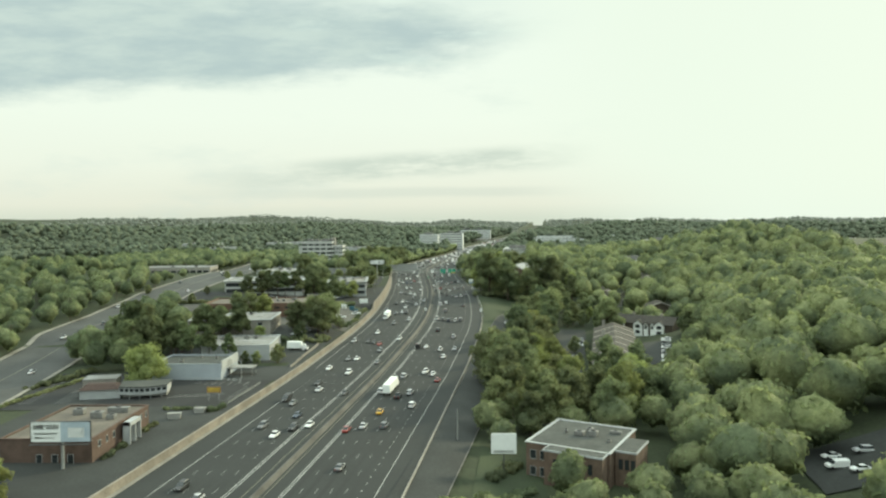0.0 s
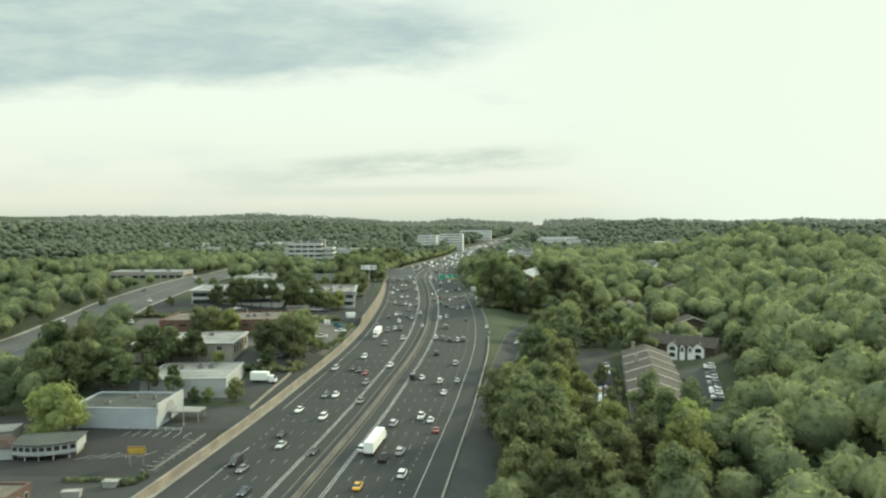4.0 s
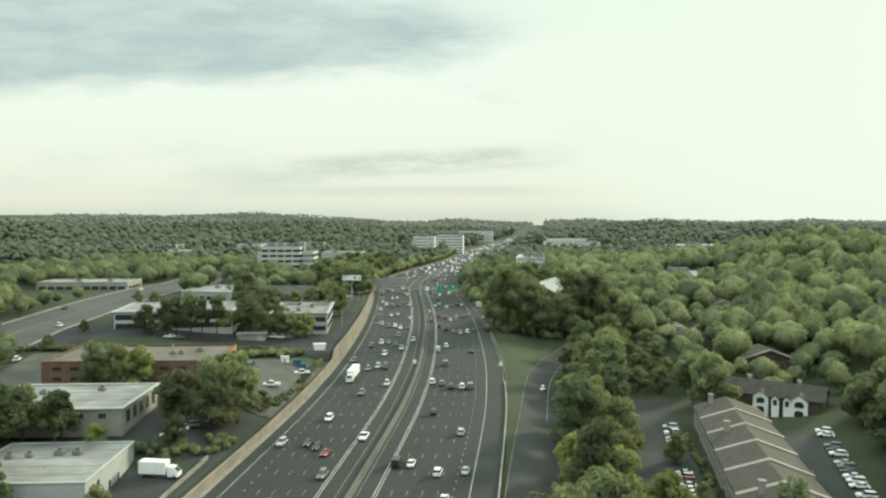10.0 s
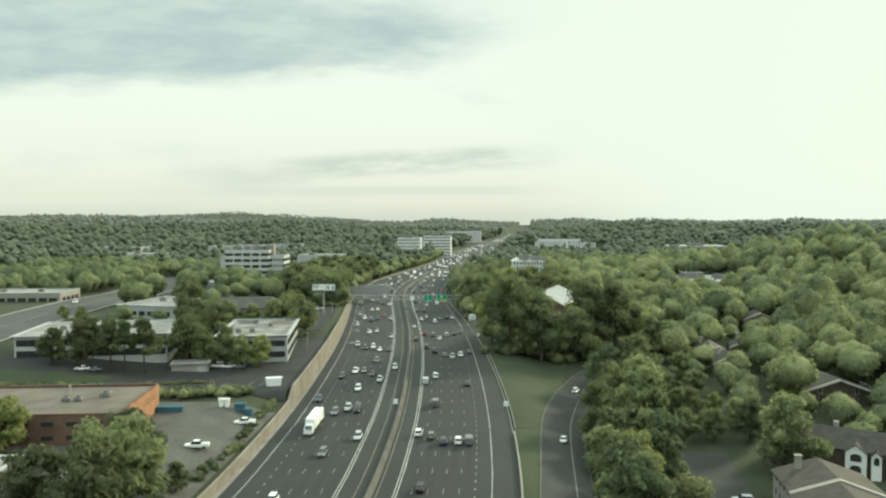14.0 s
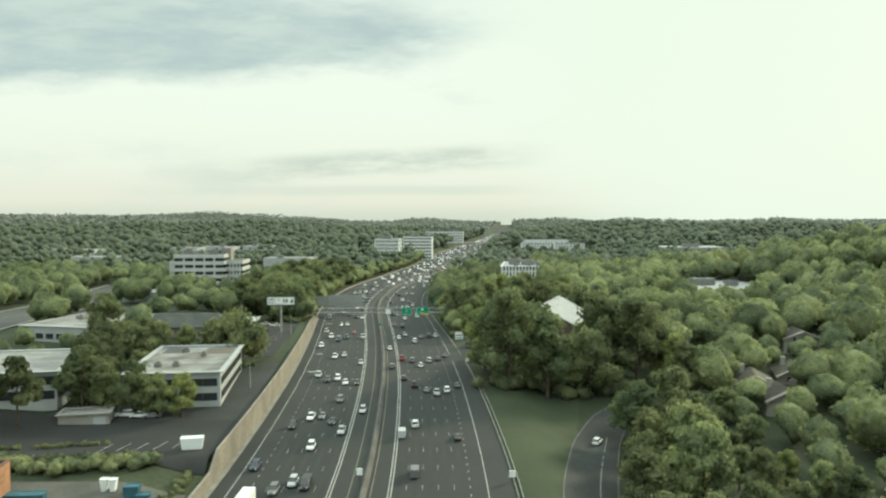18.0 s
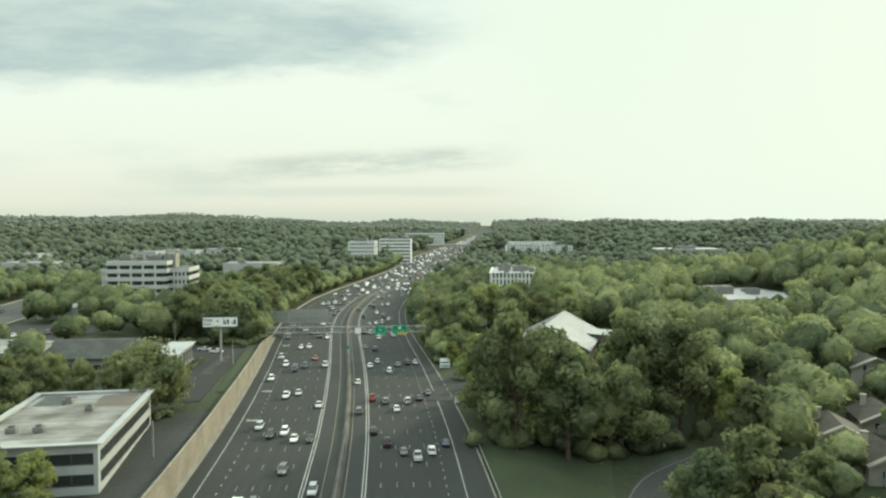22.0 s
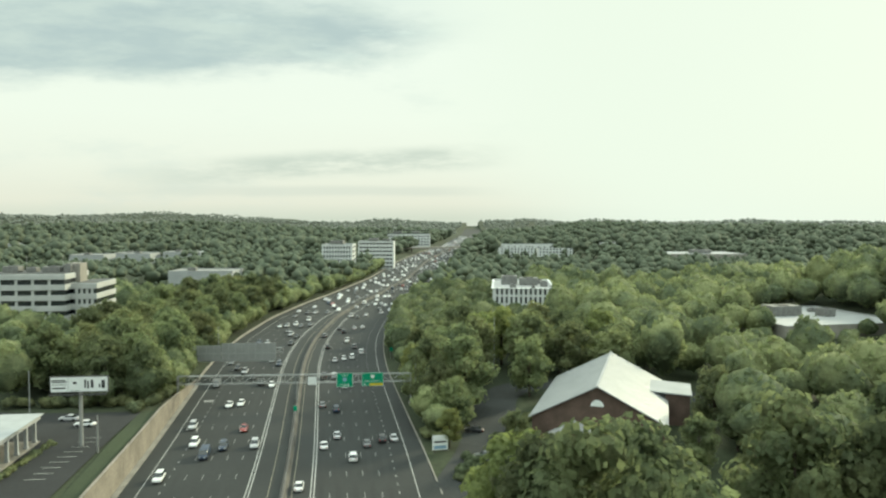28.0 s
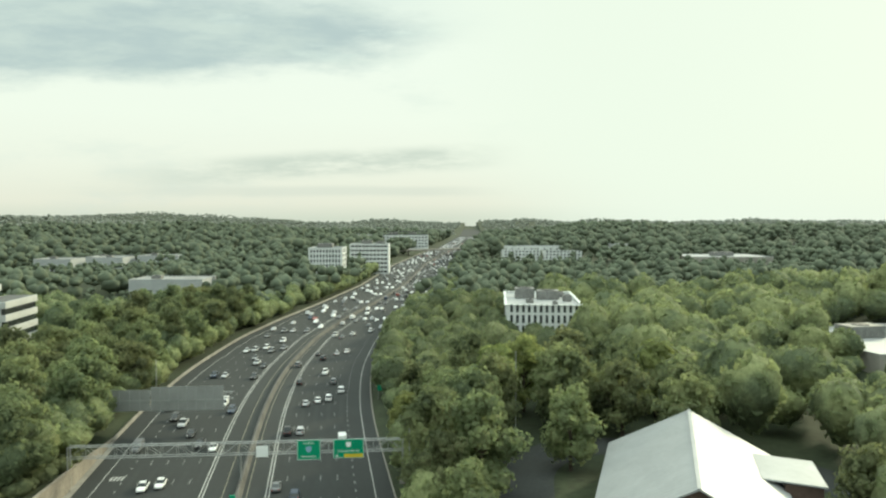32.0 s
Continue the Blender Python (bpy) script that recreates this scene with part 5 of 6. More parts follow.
# trees that stand out one by one
for kind, x, y, s in (("spreading", -111, 266, 1.0), ("old_pine", -124, 300, 1.35), ("old_pine", -134, 308, 1.5), ("old_pine", -140, 318, 1.4), ("dark", -130, 318, 1.1), ("old_pine", -116, 303, 1.2), ("pine", -112, 304, 0.95), ("old_pine", -130, 292, 1.25), ("dark", -122, 326, 1.0), ("dark", -140, 336, 1.1), ("maple", -146, 350, 1.1), ("oak", -146, 372, 1.0), ("maple", -140, 362, 1.0), ("old_pine", -107, 302, 0.95), ("pine", -100, 302.5, 0.85),
                      ("pine", -92, 303, 0.7), ("old_pine", -120, 318, 1.2), ("old_pine", -106, 337, 1.15), ("old_pine", -98, 337, 1.1), ("old_pine", -113, 338, 1.2), ("round", -71.5, 303, 0.85), ("small", -80, 302, 0.8), ("small", -85, 302.5, 0.8), ("pine", -108, 334, 0.85), ("pine", -96, 336.5, 0.8), ("pine", -116, 335, 0.9), ("maple", -128, 334, 0.9), ("spring", -88, 337, 0.62), ("dark", -70, 341, 0.55),
                      ("dark", -64, 352, 1.15), ("oak", -61, 363, 1.25), ("maple", -70, 366, 1.2), ("oak", -74, 354, 1.0), ("dark", -66, 376, 1.05), ("small", -58, 378, 1.0), ("spring", -100, 389, 1.0), ("maple", -107, 388, 1.05), ("dark", -114, 389, 0.9),
                      ("old_pine", -101, 469, 1.05), ("old_pine", -112, 469, 1.15), ("dark", -122, 469, 0.95), ("old_pine", -92, 484, 1.2), ("maple", -86, 485, 0.85), ("spring", -66, 483, 0.85), ("maple", -73, 483.5, 0.9), ("dark", -79, 484, 0.9), ("oak", -92, 488, 0.95), ("dark", -97, 500, 1.1), ("tall", -98, 514, 1.0), ("oak", -95, 527, 1.1), ("pine", -107, 468, 0.9), ("pine", -118, 469, 0.9), ("dark", -132, 470, 0.8),
                      ("wide", -67, 545, 1.25), ("oak", -76, 552, 0.95), ("maple", -86, 552, 0.85), ("dark", -95, 545, 0.85), ("oak", -99, 562, 0.7), ("round", -92, 566, 0.9), ("maple", -108, 556, 0.8), ("round", -112, 572, 0.9), ("tall", -110, 540, 1.2), ("round", -104, 578, 0.9), ("spring", -101, 156, 0.9), ("spring", -95, 151, 0.8), ("maple", -122, 172, 0.8), ("oak", -128, 182, 0.9), ("small", -172, 556, 1.0), ("round", -160, 548, 0.8), ("small", -196, 470, 0.9), ("small", -158, 470, 0.8), ("small", -157, 440, 0.9), ("maple", 76, 300, 0.8), ("oak", 68, 292, 0.8), ("maple", 92, 304, 0.8), ("round", 61.5, 366, 0.9), ("round", 58.5, 334, 0.7), ("small", 92, 372, 0.9), ("small", 90, 352, 0.9), ("maple", 78, 440, 0.8), ("maple", 113, 346, 0.8), ("oak", 118, 364, 0.9), ("round", 109, 334, 0.9), ("dark", 123, 384, 0.9), ("oak", 112, 322, 0.9), ("maple", 124, 352, 1.0),
                      ("spring", 36, 300, 1.15), ("spring", 44, 312, 1.2), ("spring", 30, 316, 0.95), ("oak", 28, 262, 1.0), ("maple", 22, 248, 1.0), ("oak", 34, 232, 1.0), ("maple", 36, 275, 1.0), ("spring", 33, 288, 0.9)):
    tree(kind, x, y, s)


def scatter(x0, x1, y0, y1, gap, kinds, limit, seed, rel=True, big=(0.75, 1.15)):
    """Trees of a wood at uneven places, x measured from the middle of the road."""
    g = np.random.default_rng(seed)
    tries = int((x1 - x0) * (y1 - y0) / gap ** 2 * 4)
    out = []
    ys = g.uniform(y0, y1, tries)
    xs = g.uniform(x0, x1, tries) + (centre(ys) if rel else 0)
    bad = blocked(xs, ys)
    cell = {}
    for x, y, b in zip(xs, ys, bad):
        if b:
            continue
        key = (int(x // gap), int(y // gap))
        if any((x - p) ** 2 + (y - q) ** 2 < gap * gap for i in (-1, 0, 1) for k in (-1, 0, 1) for p, q in cell.get((key[0] + i, key[1] + k), ())):
            continue
        cell.setdefault(key, []).append((x, y))
        out.append((x, y, kinds[int(g.integers(len(kinds)))], float(g.uniform(*big)) * min([k for p, q, u, v, k in LOWER if abs(x - p) < u and abs(y - q) < v], default=1.0)))
    return out[:limit] if limit else out


right_near = scatter(36, 105, 225, 720, 9.6, ("oak", "maple", "tall", "dark", "spring", "oak", "maple"), 0, 3, big=(0.95, 1.45))
left_near = scatter(-78, -40, 650, 900, 8.2, ("oak", "maple", "oak", "dark"), 0, 4, big=(0.95, 1.3))
grove = scatter(36, 94, 526, 556, 11.5, ("tall", "oak", "tall", "spring"), 0, 21, big=(1.5, 1.72)) + scatter(34, 96, 556, 580, 9.0, ("oak", "maple", "dark"), 0, 22, big=(0.62, 0.78))
right_near = [q for q in right_near if not 500 < q[1] < 576 or q[0] > 80]
right_near = [(x, y, k, s * (0.5 if 576 < y < 622 and x < 92 else 1.0)) for x, y, k, s in right_near]
rng.shuffle(right_near), rng.shuffle(left_near)
named, rest = grove + right_near[:130] + left_near[:70], right_near[130:] + left_near[70:]
for x, y, k, s in named:
    tree(str(k), float(x), float(y), float(s))


# the woods behind: crowns of the same kinds, thinner, joined by district
def wood_kind(h, spread, seed, count, clumps):
    g = np.random.default_rng(seed)
    bv, bf = ICO2
    k = np.zeros(len(bv))
    for q in range(clumps):
        d = g.standard_normal(3)
        d[2] = abs(d[2]) * 0.8 + (0.0 if q % 3 else -0.4)
        d /= np.linalg.norm(d)
        near = bv @ d
        k = np.maximum(k, g.uniform(0.2, 0.5) * np.sqrt(np.clip((near - 0.88) / 0.12, 0, 1)))
    k = 0.66 + k + 0.06 * g.standard_normal(len(bv))
    lean = g.normal(0, 0.12, 2)
    shape = bv * k[:, None]
    shape = shape * (1 - 0.22 * np.clip(shape[:, 2:], 0, 1)) * (g.uniform(0.85, 1.1), g.uniform(0.85, 1.1), 1.0)
    shape[:, :2] += lean * shape[:, 2:]
    top = (0.5 + 0.46 * shape[:, 2:]) * h
    v = np.concatenate([shape[:, :2] * spread, top], 1)
    tri = bf[g.integers(0, len(bf), count)]
    w = g.dirichlet((1, 1, 1), count)
    at = (v[tri] * w[:, :, None]).sum(1)
    quads = leaves(at, np.full(count, 0.65), count, 0.68, seed + 2, 0.9)
    return join((v, bf), quads)


MID = [wood_kind(15, 6.0, 100 + k, 270, 30) for k in range(8)]
LOWP, FARP = [], []
for k in range(5):
    c, r = crown_points(14, 5.8, 200 + k, 3, 0.3)
    LOWP.append(lumps(c, r * 2.7, 0.9, 300 + k, ICO1, 0.17))
    FARP.append(lumps(c, r * 2.8, 0.9, 320 + k, ICO1, 0.14))


def wood(name, places, shapes, mat, label, seed, wide=1.0, leaf=None):
    g = np.random.default_rng(seed)
    vs, tri, n = [], [], 0
    for x, y, _, s in places:
        v, f = shapes[int(g.integers(len(shapes)))]
        a = g.uniform(0, 6.28)
        rot = np.array([[math.cos(a), -math.sin(a), 0], [math.sin(a), math.cos(a), 0], [0, 0, 1]])
        vs.append((v * (s * wide, s * wide, s * g.uniform(0.85, 1.2))) @ rot.T + (x, y, float(land(x, y)) - 0.3))
        tri += [tuple(q + n for q in p) for p in (f if isinstance(f, list) else f.tolist())]
        n += len(v)
    if vs:
        me = to_mesh(name, np.concatenate(vs), tri, mat)
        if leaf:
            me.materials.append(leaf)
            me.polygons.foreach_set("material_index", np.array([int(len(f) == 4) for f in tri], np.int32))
        ob = new(name, me)
        tagged(ob, label, "woods", kind="stuff")


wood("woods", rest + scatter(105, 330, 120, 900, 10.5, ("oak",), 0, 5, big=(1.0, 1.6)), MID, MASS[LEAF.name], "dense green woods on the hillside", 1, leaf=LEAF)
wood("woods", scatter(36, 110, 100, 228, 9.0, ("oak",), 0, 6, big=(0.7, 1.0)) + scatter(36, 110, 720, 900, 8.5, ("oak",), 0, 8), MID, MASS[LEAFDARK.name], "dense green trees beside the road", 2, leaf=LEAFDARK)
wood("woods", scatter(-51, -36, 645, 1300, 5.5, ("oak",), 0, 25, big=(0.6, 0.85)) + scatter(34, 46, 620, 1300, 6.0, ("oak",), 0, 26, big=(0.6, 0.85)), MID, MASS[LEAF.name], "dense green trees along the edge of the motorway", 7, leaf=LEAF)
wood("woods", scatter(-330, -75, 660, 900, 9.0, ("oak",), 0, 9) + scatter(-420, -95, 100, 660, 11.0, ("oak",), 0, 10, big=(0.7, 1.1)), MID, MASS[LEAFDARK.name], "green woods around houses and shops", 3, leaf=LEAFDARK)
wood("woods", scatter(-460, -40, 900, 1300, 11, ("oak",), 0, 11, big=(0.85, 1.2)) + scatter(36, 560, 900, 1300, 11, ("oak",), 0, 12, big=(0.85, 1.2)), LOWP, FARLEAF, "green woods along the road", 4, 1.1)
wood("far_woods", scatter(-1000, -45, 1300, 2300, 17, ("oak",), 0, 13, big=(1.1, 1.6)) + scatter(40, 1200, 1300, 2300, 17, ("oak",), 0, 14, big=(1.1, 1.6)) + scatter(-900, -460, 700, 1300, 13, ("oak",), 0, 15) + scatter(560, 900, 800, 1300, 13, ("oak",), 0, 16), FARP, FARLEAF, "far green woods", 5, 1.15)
wood("far_woods", scatter(-2000, -60, 2300, 4500, 29, ("oak",), 0, 17, big=(1.7, 2.5)) + scatter(60, 2300, 2300, 4500, 29, ("oak",), 0, 18, big=(1.7, 2.5)), [lumps(*[q[:2] for q in crown_points(7, 8.0, 230 + k, 3, 0.1)], 1.0, 330 + k, ICO1) for k in range(4)], HAZELEAF, "woods towards the horizon with haze put into the leaf colour", 6, 1.25)



# bushes and hedges
def hedge(x0, y0, x1, y1, h, label, seed, rows=1):
    g = np.random.default_rng(seed)
    n = max(3, int(math.hypot(x1 - x0, y1 - y0) / (h * 0.55))) * rows
    t = g.uniform(0, 1, n)
    xs, ys = x0 + (x1 - x0) * t + g.normal(0, h * 0.25 * rows, n), y0 + (y1 - y0) * t + g.normal(0, h * 0.25 * rows, n)
    c = np.stack([xs, ys, land(xs, ys) + h * g.uniform(0.25, 0.55, n)], -1)
    r = h * g.uniform(0.4, 0.6, n)
    me = to_mesh("hedge", *join(lumps(c, r * 0.95, 0.9, seed + 1), leaves(c, r, n * 60, 0.22 + 0.03 * h, seed + 2)), MASS[(LEAFDARK if seed % 2 else LEAF).name])
    tagged(new("hedge", me), label, "hedge")


UNDERWOOD = "dark green undergrowth at the edge of the trees"
for k, q in enumerate(((19, 530, 44, 533, 5.5, 2), (44, 533, 76, 541, 5.5, 2), (20, 538, 60, 545, 6.5, 2))):
    hedge(*q[:5], UNDERWOOD, 801 + 4 * k, q[5])
HEDGE = "uneven green hedge of bushes beside the car park"
for k, q in enumerate(((-112, 442, -60, 446, 3.2, 2), (-100, 445, -66, 449, 2.4, 2), (-86.8, 183, -86.8, 195, 1.5, 1), (-86.8, 206, -86.8, 216, 1.5, 1), (-90, 232, -73, 233, 1.3, 1), (-76, 229, -72, 236, 2.2, 1), (-86, 337.5, -66, 339, 3.0, 2), (-64, 340, -60, 352, 2.6, 2),
                       (-56, 384, -53, 410, 2.0, 1), (-54, 412, -52.5, 448, 1.6, 1), (-71, 588, -70.5, 612, 1.2, 1), (18, 596, 21, 612, 2.0, 2), (14, 626, 17, 650, 2.4, 2), (30, 622, 41, 640, 1.6, 2), (-148, 225, -139, 275, 1.4, 1), (-150, 262, -142, 290, 2.0, 2),
                       (-98, 455, -76, 462, 1.2, 1), (12, 180, 20, 196, 2.2, 2), (16, 168, 21, 176, 2.0, 2), (62, 320, 66, 345, 1.6, 1), (66, 350, 72, 395, 1.6, 1), (-90, 540, -62, 540, 2.6, 2), (-170, 440, -110, 446, 2.4, 2), (-62, 640, -60, 668, 3.0, 2), (-95, 646, -64, 650, 3.4, 2))):
    hedge(*q[:5], HEDGE, 900 + 3 * k, q[5])
# ---- vehicles ----
def car_paint(name, c, rough=0.28):
    return material(name, c, rough, grain=0.05, spec=0.6)


PAINTS = {"white": car_paint("white_car_paint", (0.70, 0.71, 0.70)), "silver": car_paint("silver_car_paint", (0.42, 0.43, 0.44)), "grey": car_paint("grey_car_paint", (0.13, 0.135, 0.14)), "black": car_paint("black_car_paint", (0.022, 0.023, 0.025)),
          "red": car_paint("red_car_paint", (0.22, 0.03, 0.025)), "blue": car_paint("blue_car_paint", (0.025, 0.04, 0.07)), "yellow": car_paint("yellow_car_paint", (0.55, 0.33, 0.03))}
WHEEL = Mesh().tube((-0.11, 0, 0), (0.11, 0, 0), 0.34, None, 14).tube((-0.125, 0, 0), (0.125, 0, 0), 0.2, None, 10).data("wheel", TYRE)


def station_ring(y, z0, z1, hw):
    k = min(0.16, (z1 - z0) * 0.3)
    return [(-hw + 0.1, y, z0), (hw - 0.1, y, z0), (hw, y, z0 + 0.15), (hw, y, z1 - k), (hw - k, y, z1), (-hw + k, y, z1), (-hw, y, z1 - k), (-hw, y, z0 + 0.15)]


def cabin(base, top, z0, z1, hw0, hw1):
    (a, b), (c, d) = base, top
    return [[(-hw0, a, z0), (hw0, a, z0), (hw0, b, z0), (-hw0, b, z0)], [(-hw1, c, z1), (hw1, c, z1), (hw1, d, z1), (-hw1, d, z1)]]


SHAPES = {
    "sedan": dict(body=[(-2.4, .38, .70, .72), (-2.25, .25, .86, .86), (-1.5, .22, .96, .91), (0.9, .22, .95, .92), (1.5, .22, .88, .90), (2.2, .24, .74, .84), (2.42, .36, .6, .70)], cab=((-1.75, 1.05), (-1.0, .25), .93, 1.40, .82, .62), axle=1.4, w=.82),
    "suv": dict(body=[(-2.4, .42, .95, .78), (-2.3, .3, 1.08, .92), (-1.5, .28, 1.1, .95), (1.0, .28, 1.06, .96), (1.5, .28, 1.02, .94), (2.25, .3, .92, .90), (2.42, .42, .75, .76)], cab=((-2.25, 1.15), (-1.95, .35), 1.06, 1.70, .86, .70), axle=1.42, w=.84),
    "pickup": dict(body=[(-2.85, .45, .98, .84), (-2.8, .38, 1.05, .95), (-0.95, .36, 1.05, .97), (1.4, .36, 1.12, .97), (1.9, .36, 1.08, .95), (2.65, .38, 1.0, .92), (2.85, .5, .85, .8)], cab=((-0.95, 1.5), (-0.7, .75), 1.08, 1.78, .86, .70), axle=1.75, w=.86),
    "van": dict(body=[(-2.8, .4, 2.0, .88), (-2.75, .32, 2.15, .97), (0.6, .3, 2.15, .98), (1.5, .3, 1.6, .97), (2.1, .3, 1.15, .95), (2.7, .32, 1.05, .92), (2.8, .45, .8, .8)], cab=((0.3, 1.98), (0.2, 1.1), 1.3, 1.98, .985, .86), axle=1.75, w=.86),
}
MODELS = {}


def vehicle(kind, paint):
    """One car of a kind and colour: a painted body with glass, wheels and lamps."""
    s = SHAPES[kind]
    root = new("car" if kind in ("sedan", "suv") else kind + ("_truck" if kind == "pickup" else ""), None)
    m = Mesh().loft([station_ring(*r) for r in s["body"]])
    c = s["cab"]
    roof = cabin(*c)[1]
    m.loft([[(x * 1.02, y, z - 0.02) for x, y, z in roof], [(x * 0.94, y * 0.98, z + 0.07) for x, y, z in roof]])
    if kind == "pickup":
        m.box(-0.86, -2.75, 1.05, -0.76, -1.0, 1.2).box(0.76, -2.75, 1.05, 0.86, -1.0, 1.2)
    bpy.data.objects.remove(root)
    root = new("car" if kind in ("sedan", "suv") else kind + ("_truck" if kind == "pickup" else ""), m.data("car_body", PAINTS[paint]))
    words = {"sedan": "saloon car", "suv": "sport utility car", "pickup": "pickup truck with an open bed", "van": "delivery van"}[kind]
    tagged(root, f"{paint} painted {words} with dark glass", "car" if kind in ("sedan", "suv") else kind.replace("pickup", "pickup truck"), "cars on the motorway")
    part("cabin_glass", Mesh().loft(cabin(*c)), GLASS, root)
    for sx in (-1, 1):
        for sy in (-1, 1):
            w = part("wheel", WHEEL, None, root)
            w.location = (sx * s["w"], sy * s["axle"], 0.34)
    f, b = s["body"][-1], s["body"][0]
    for sx in (-1, 1):
        part("headlight", Mesh().box(sx * 0.58 - 0.17, f[0] - 0.2, f[2] - 0.06, sx * 0.58 + 0.17, f[0] + 0.03, f[2] + 0.1, bevel=0.03), HEADLAMP, root)
        part("tail_light", Mesh().box(sx * 0.62 - 0.14, b[0] - 0.03, b[2] - 0.14, sx * 0.62 + 0.14, b[0] + 0.1, b[2] + 0.06, bevel=0.03), TAILLAMP, root)
    root.location = (0, 0, -400)
    return root


def put_car(kind, paint, x, y, z, turn, group=""):
    key = (kind, paint)
    m = pose(x, y, z, 0, 0, turn)
    if key not in MODELS:
        MODELS[key] = vehicle(kind, paint)
        MODELS[key].matrix_world = m
        ob = MODELS[key]
    else:
        ob = copy_thing(MODELS[key], m)
    if group:
        ob["group"] = group
    return ob


def slope(y):
    return math.degrees(math.atan2(float(centre(y + 3) - centre(y - 3)), 6.0))


traffic = random.Random(5)
MIX = ["white"] * 12 + ["silver"] * 9 + ["grey"] * 9 + ["black"] * 8 + ["red", "blue"]
KMIX = ["sedan"] * 7 + ["suv"] * 7 + ["pickup"] * 2 + ["van"]
LEFT_MID = [-5.3] + [LEFT_LANES[k] - LANE / 2 for k in range(6)]
RIGHT_MID = [3.1] + [RIGHT_LANES[k] + LANE / 2 for k in range(6)]
far = []
for side, mids in ((1, LEFT_MID), (0, RIGHT_MID)):
    for n, d in enumerate(mids):
        y = 140 + traffic.uniform(0, 40)
        while y < 2400:
            if n == 6 and y < 300 and side:
                y += 40
                continue
            x, turn = float(centre(y)) + d + traffic.uniform(-0.35, 0.35), -slope(y) + (180 if side else 0)
            kind, paint = traffic.choice(KMIX), traffic.choice(MIX)
            if y < 860:
                if traffic.random() < (0.3 if n in (0, 6) else 0.62 if y < 520 else 0.85):
                    put_car(kind, paint, x, y, float(road_z(y)) + 0.01, turn)
            else:
                far.append((x, y, turn, paint, kind))
            y += traffic.uniform(20, 62) if y < 760 else traffic.uniform(18, 56)
# the jam far ahead, too small to tell apart
for name in ("white", "silver", "grey", "black", "red", "blue"):
    m = Mesh()
    for x, y, turn, paint, kind in far:
        if paint == name:
            s, q = SHAPES[kind], pose(x, y, float(road_z(y)), 0, 0, turn)
            m.loft([[q @ Vector(p) for p in station_ring(*r)] for r in s["body"][::2]])
            m.loft([[q @ Vector(p) for p in ring] for ring in cabin(*s["cab"])])
    if m.v:
        tagged(new("distant_traffic", m.data("distant_traffic", PAINTS[name])), f"{name} cars queueing far along the motorway", "traffic", kind="stuff")


def lorry(x, y, z, turn, length, label, name="box_truck"):
    t = thing(name, pose(x, y, z, 0, 0, turn), label, "truck")
    part("box_body", Mesh().box(-1.28, -length, 1.1, 1.28, 0, 4.0, bevel=0.06), SIGNWHITE, t)
    part("chassis", Mesh().box(-0.5, -length + 0.3, 0.7, 0.5, 2.6, 1.1), DARKSTEEL, t)
    cab = part("cab", Mesh().loft([[(-1.15, 0.35, 0.6), (1.15, 0.35, 0.6), (1.15, 2.8, 0.6), (-1.15, 2.8, 0.6)], [(-1.15, 0.35, 1.9), (1.15, 0.35, 1.9), (1.15, 2.75, 1.7), (-1.15, 2.75, 1.7)], [(-1.0, 0.4, 2.9), (1.0, 0.4, 2.9), (1.0, 1.7, 2.8), (-1.0, 1.7, 2.8)]]), PAINTS["white"], t)
    part("windscreen", Mesh().loft([[(-1.0, 2.74, 1.75), (1.0, 2.74, 1.75), (1.0, 2.79, 1.75), (-1.0, 2.79, 1.75)], [(-0.9, 1.85, 2.65), (0.9, 1.85, 2.65), (0.9, 1.9, 2.65), (-0.9, 1.9, 2.65)]]), GLASS, cab)
    for sy in (2.0, -length + 1.2, -length + 2.4):
        for sx in (-1, 1):
            w = part("wheel", WHEEL, None, t)
            w.matrix_local = pose(sx * 1.05, sy, 0.48) @ Matrix.Scale(1.4, 4)
    return t


lorry(float(centre(262)) + RIGHT_MID[2], 268, float(road_z(262)), -slope(262), 14.5, "white articulated lorry on the motorway")
lorry(float(centre(430)) + LEFT_MID[5], 425, float(road_z(430)), 180 - slope(430), 12.5, "white articulated lorry on the motorway")
lorry(-66.5, 327, float(land(-66.5, 327)) + 0.06, -95, 6.5, "white box truck with printed sides in the yard")
for kind, paint, x, y, turn in (("sedan", "yellow", centre(248) + RIGHT_MID[2], 232, -5), ):
    put_car(kind, paint, float(x), y, float(road_z(y)) + 0.01, turn)
# parked
P = "parked cars"
for y in [302 + 2.9 * k for k in range(34)]:
    if not 319 < y < 327 and not 358 < y < 383 and traffic.random() < 0.85:
        x = 50.6 + 0.2 * (y - 305)
        put_car(traffic.choice(["sedan", "suv"]), traffic.choice(MIX), x, y, float(land(x, y)) + 0.16, 80 + traffic.uniform(-4, 4), P)
for y in [336 + 3.1 * k for k in range(19)]:
    if traffic.random() < 0.6:
        x = 101.0 + 0.27 * (y - 344)
        put_car(traffic.choice(["sedan", "suv"]), traffic.choice(MIX), x, y, float(land(x, y)) + 0.16, 72 + traffic.uniform(-4, 4), P)
for kind, paint, x, y, turn in (("van", "white", 97, 181, 95), ("sedan", "white", 100, 176, 95), ("suv", "silver", 106, 186, 90), ("sedan", "grey", 110, 178, 92), ("sedan", "white", 99, 188, 95)):
    put_car(kind, paint, x, y, float(land(x, y)) + 0.5, turn, P)
put_car("sedan", "white", 44.5, 322, float(land(44.5, 322)) + 0.16, 95, P)
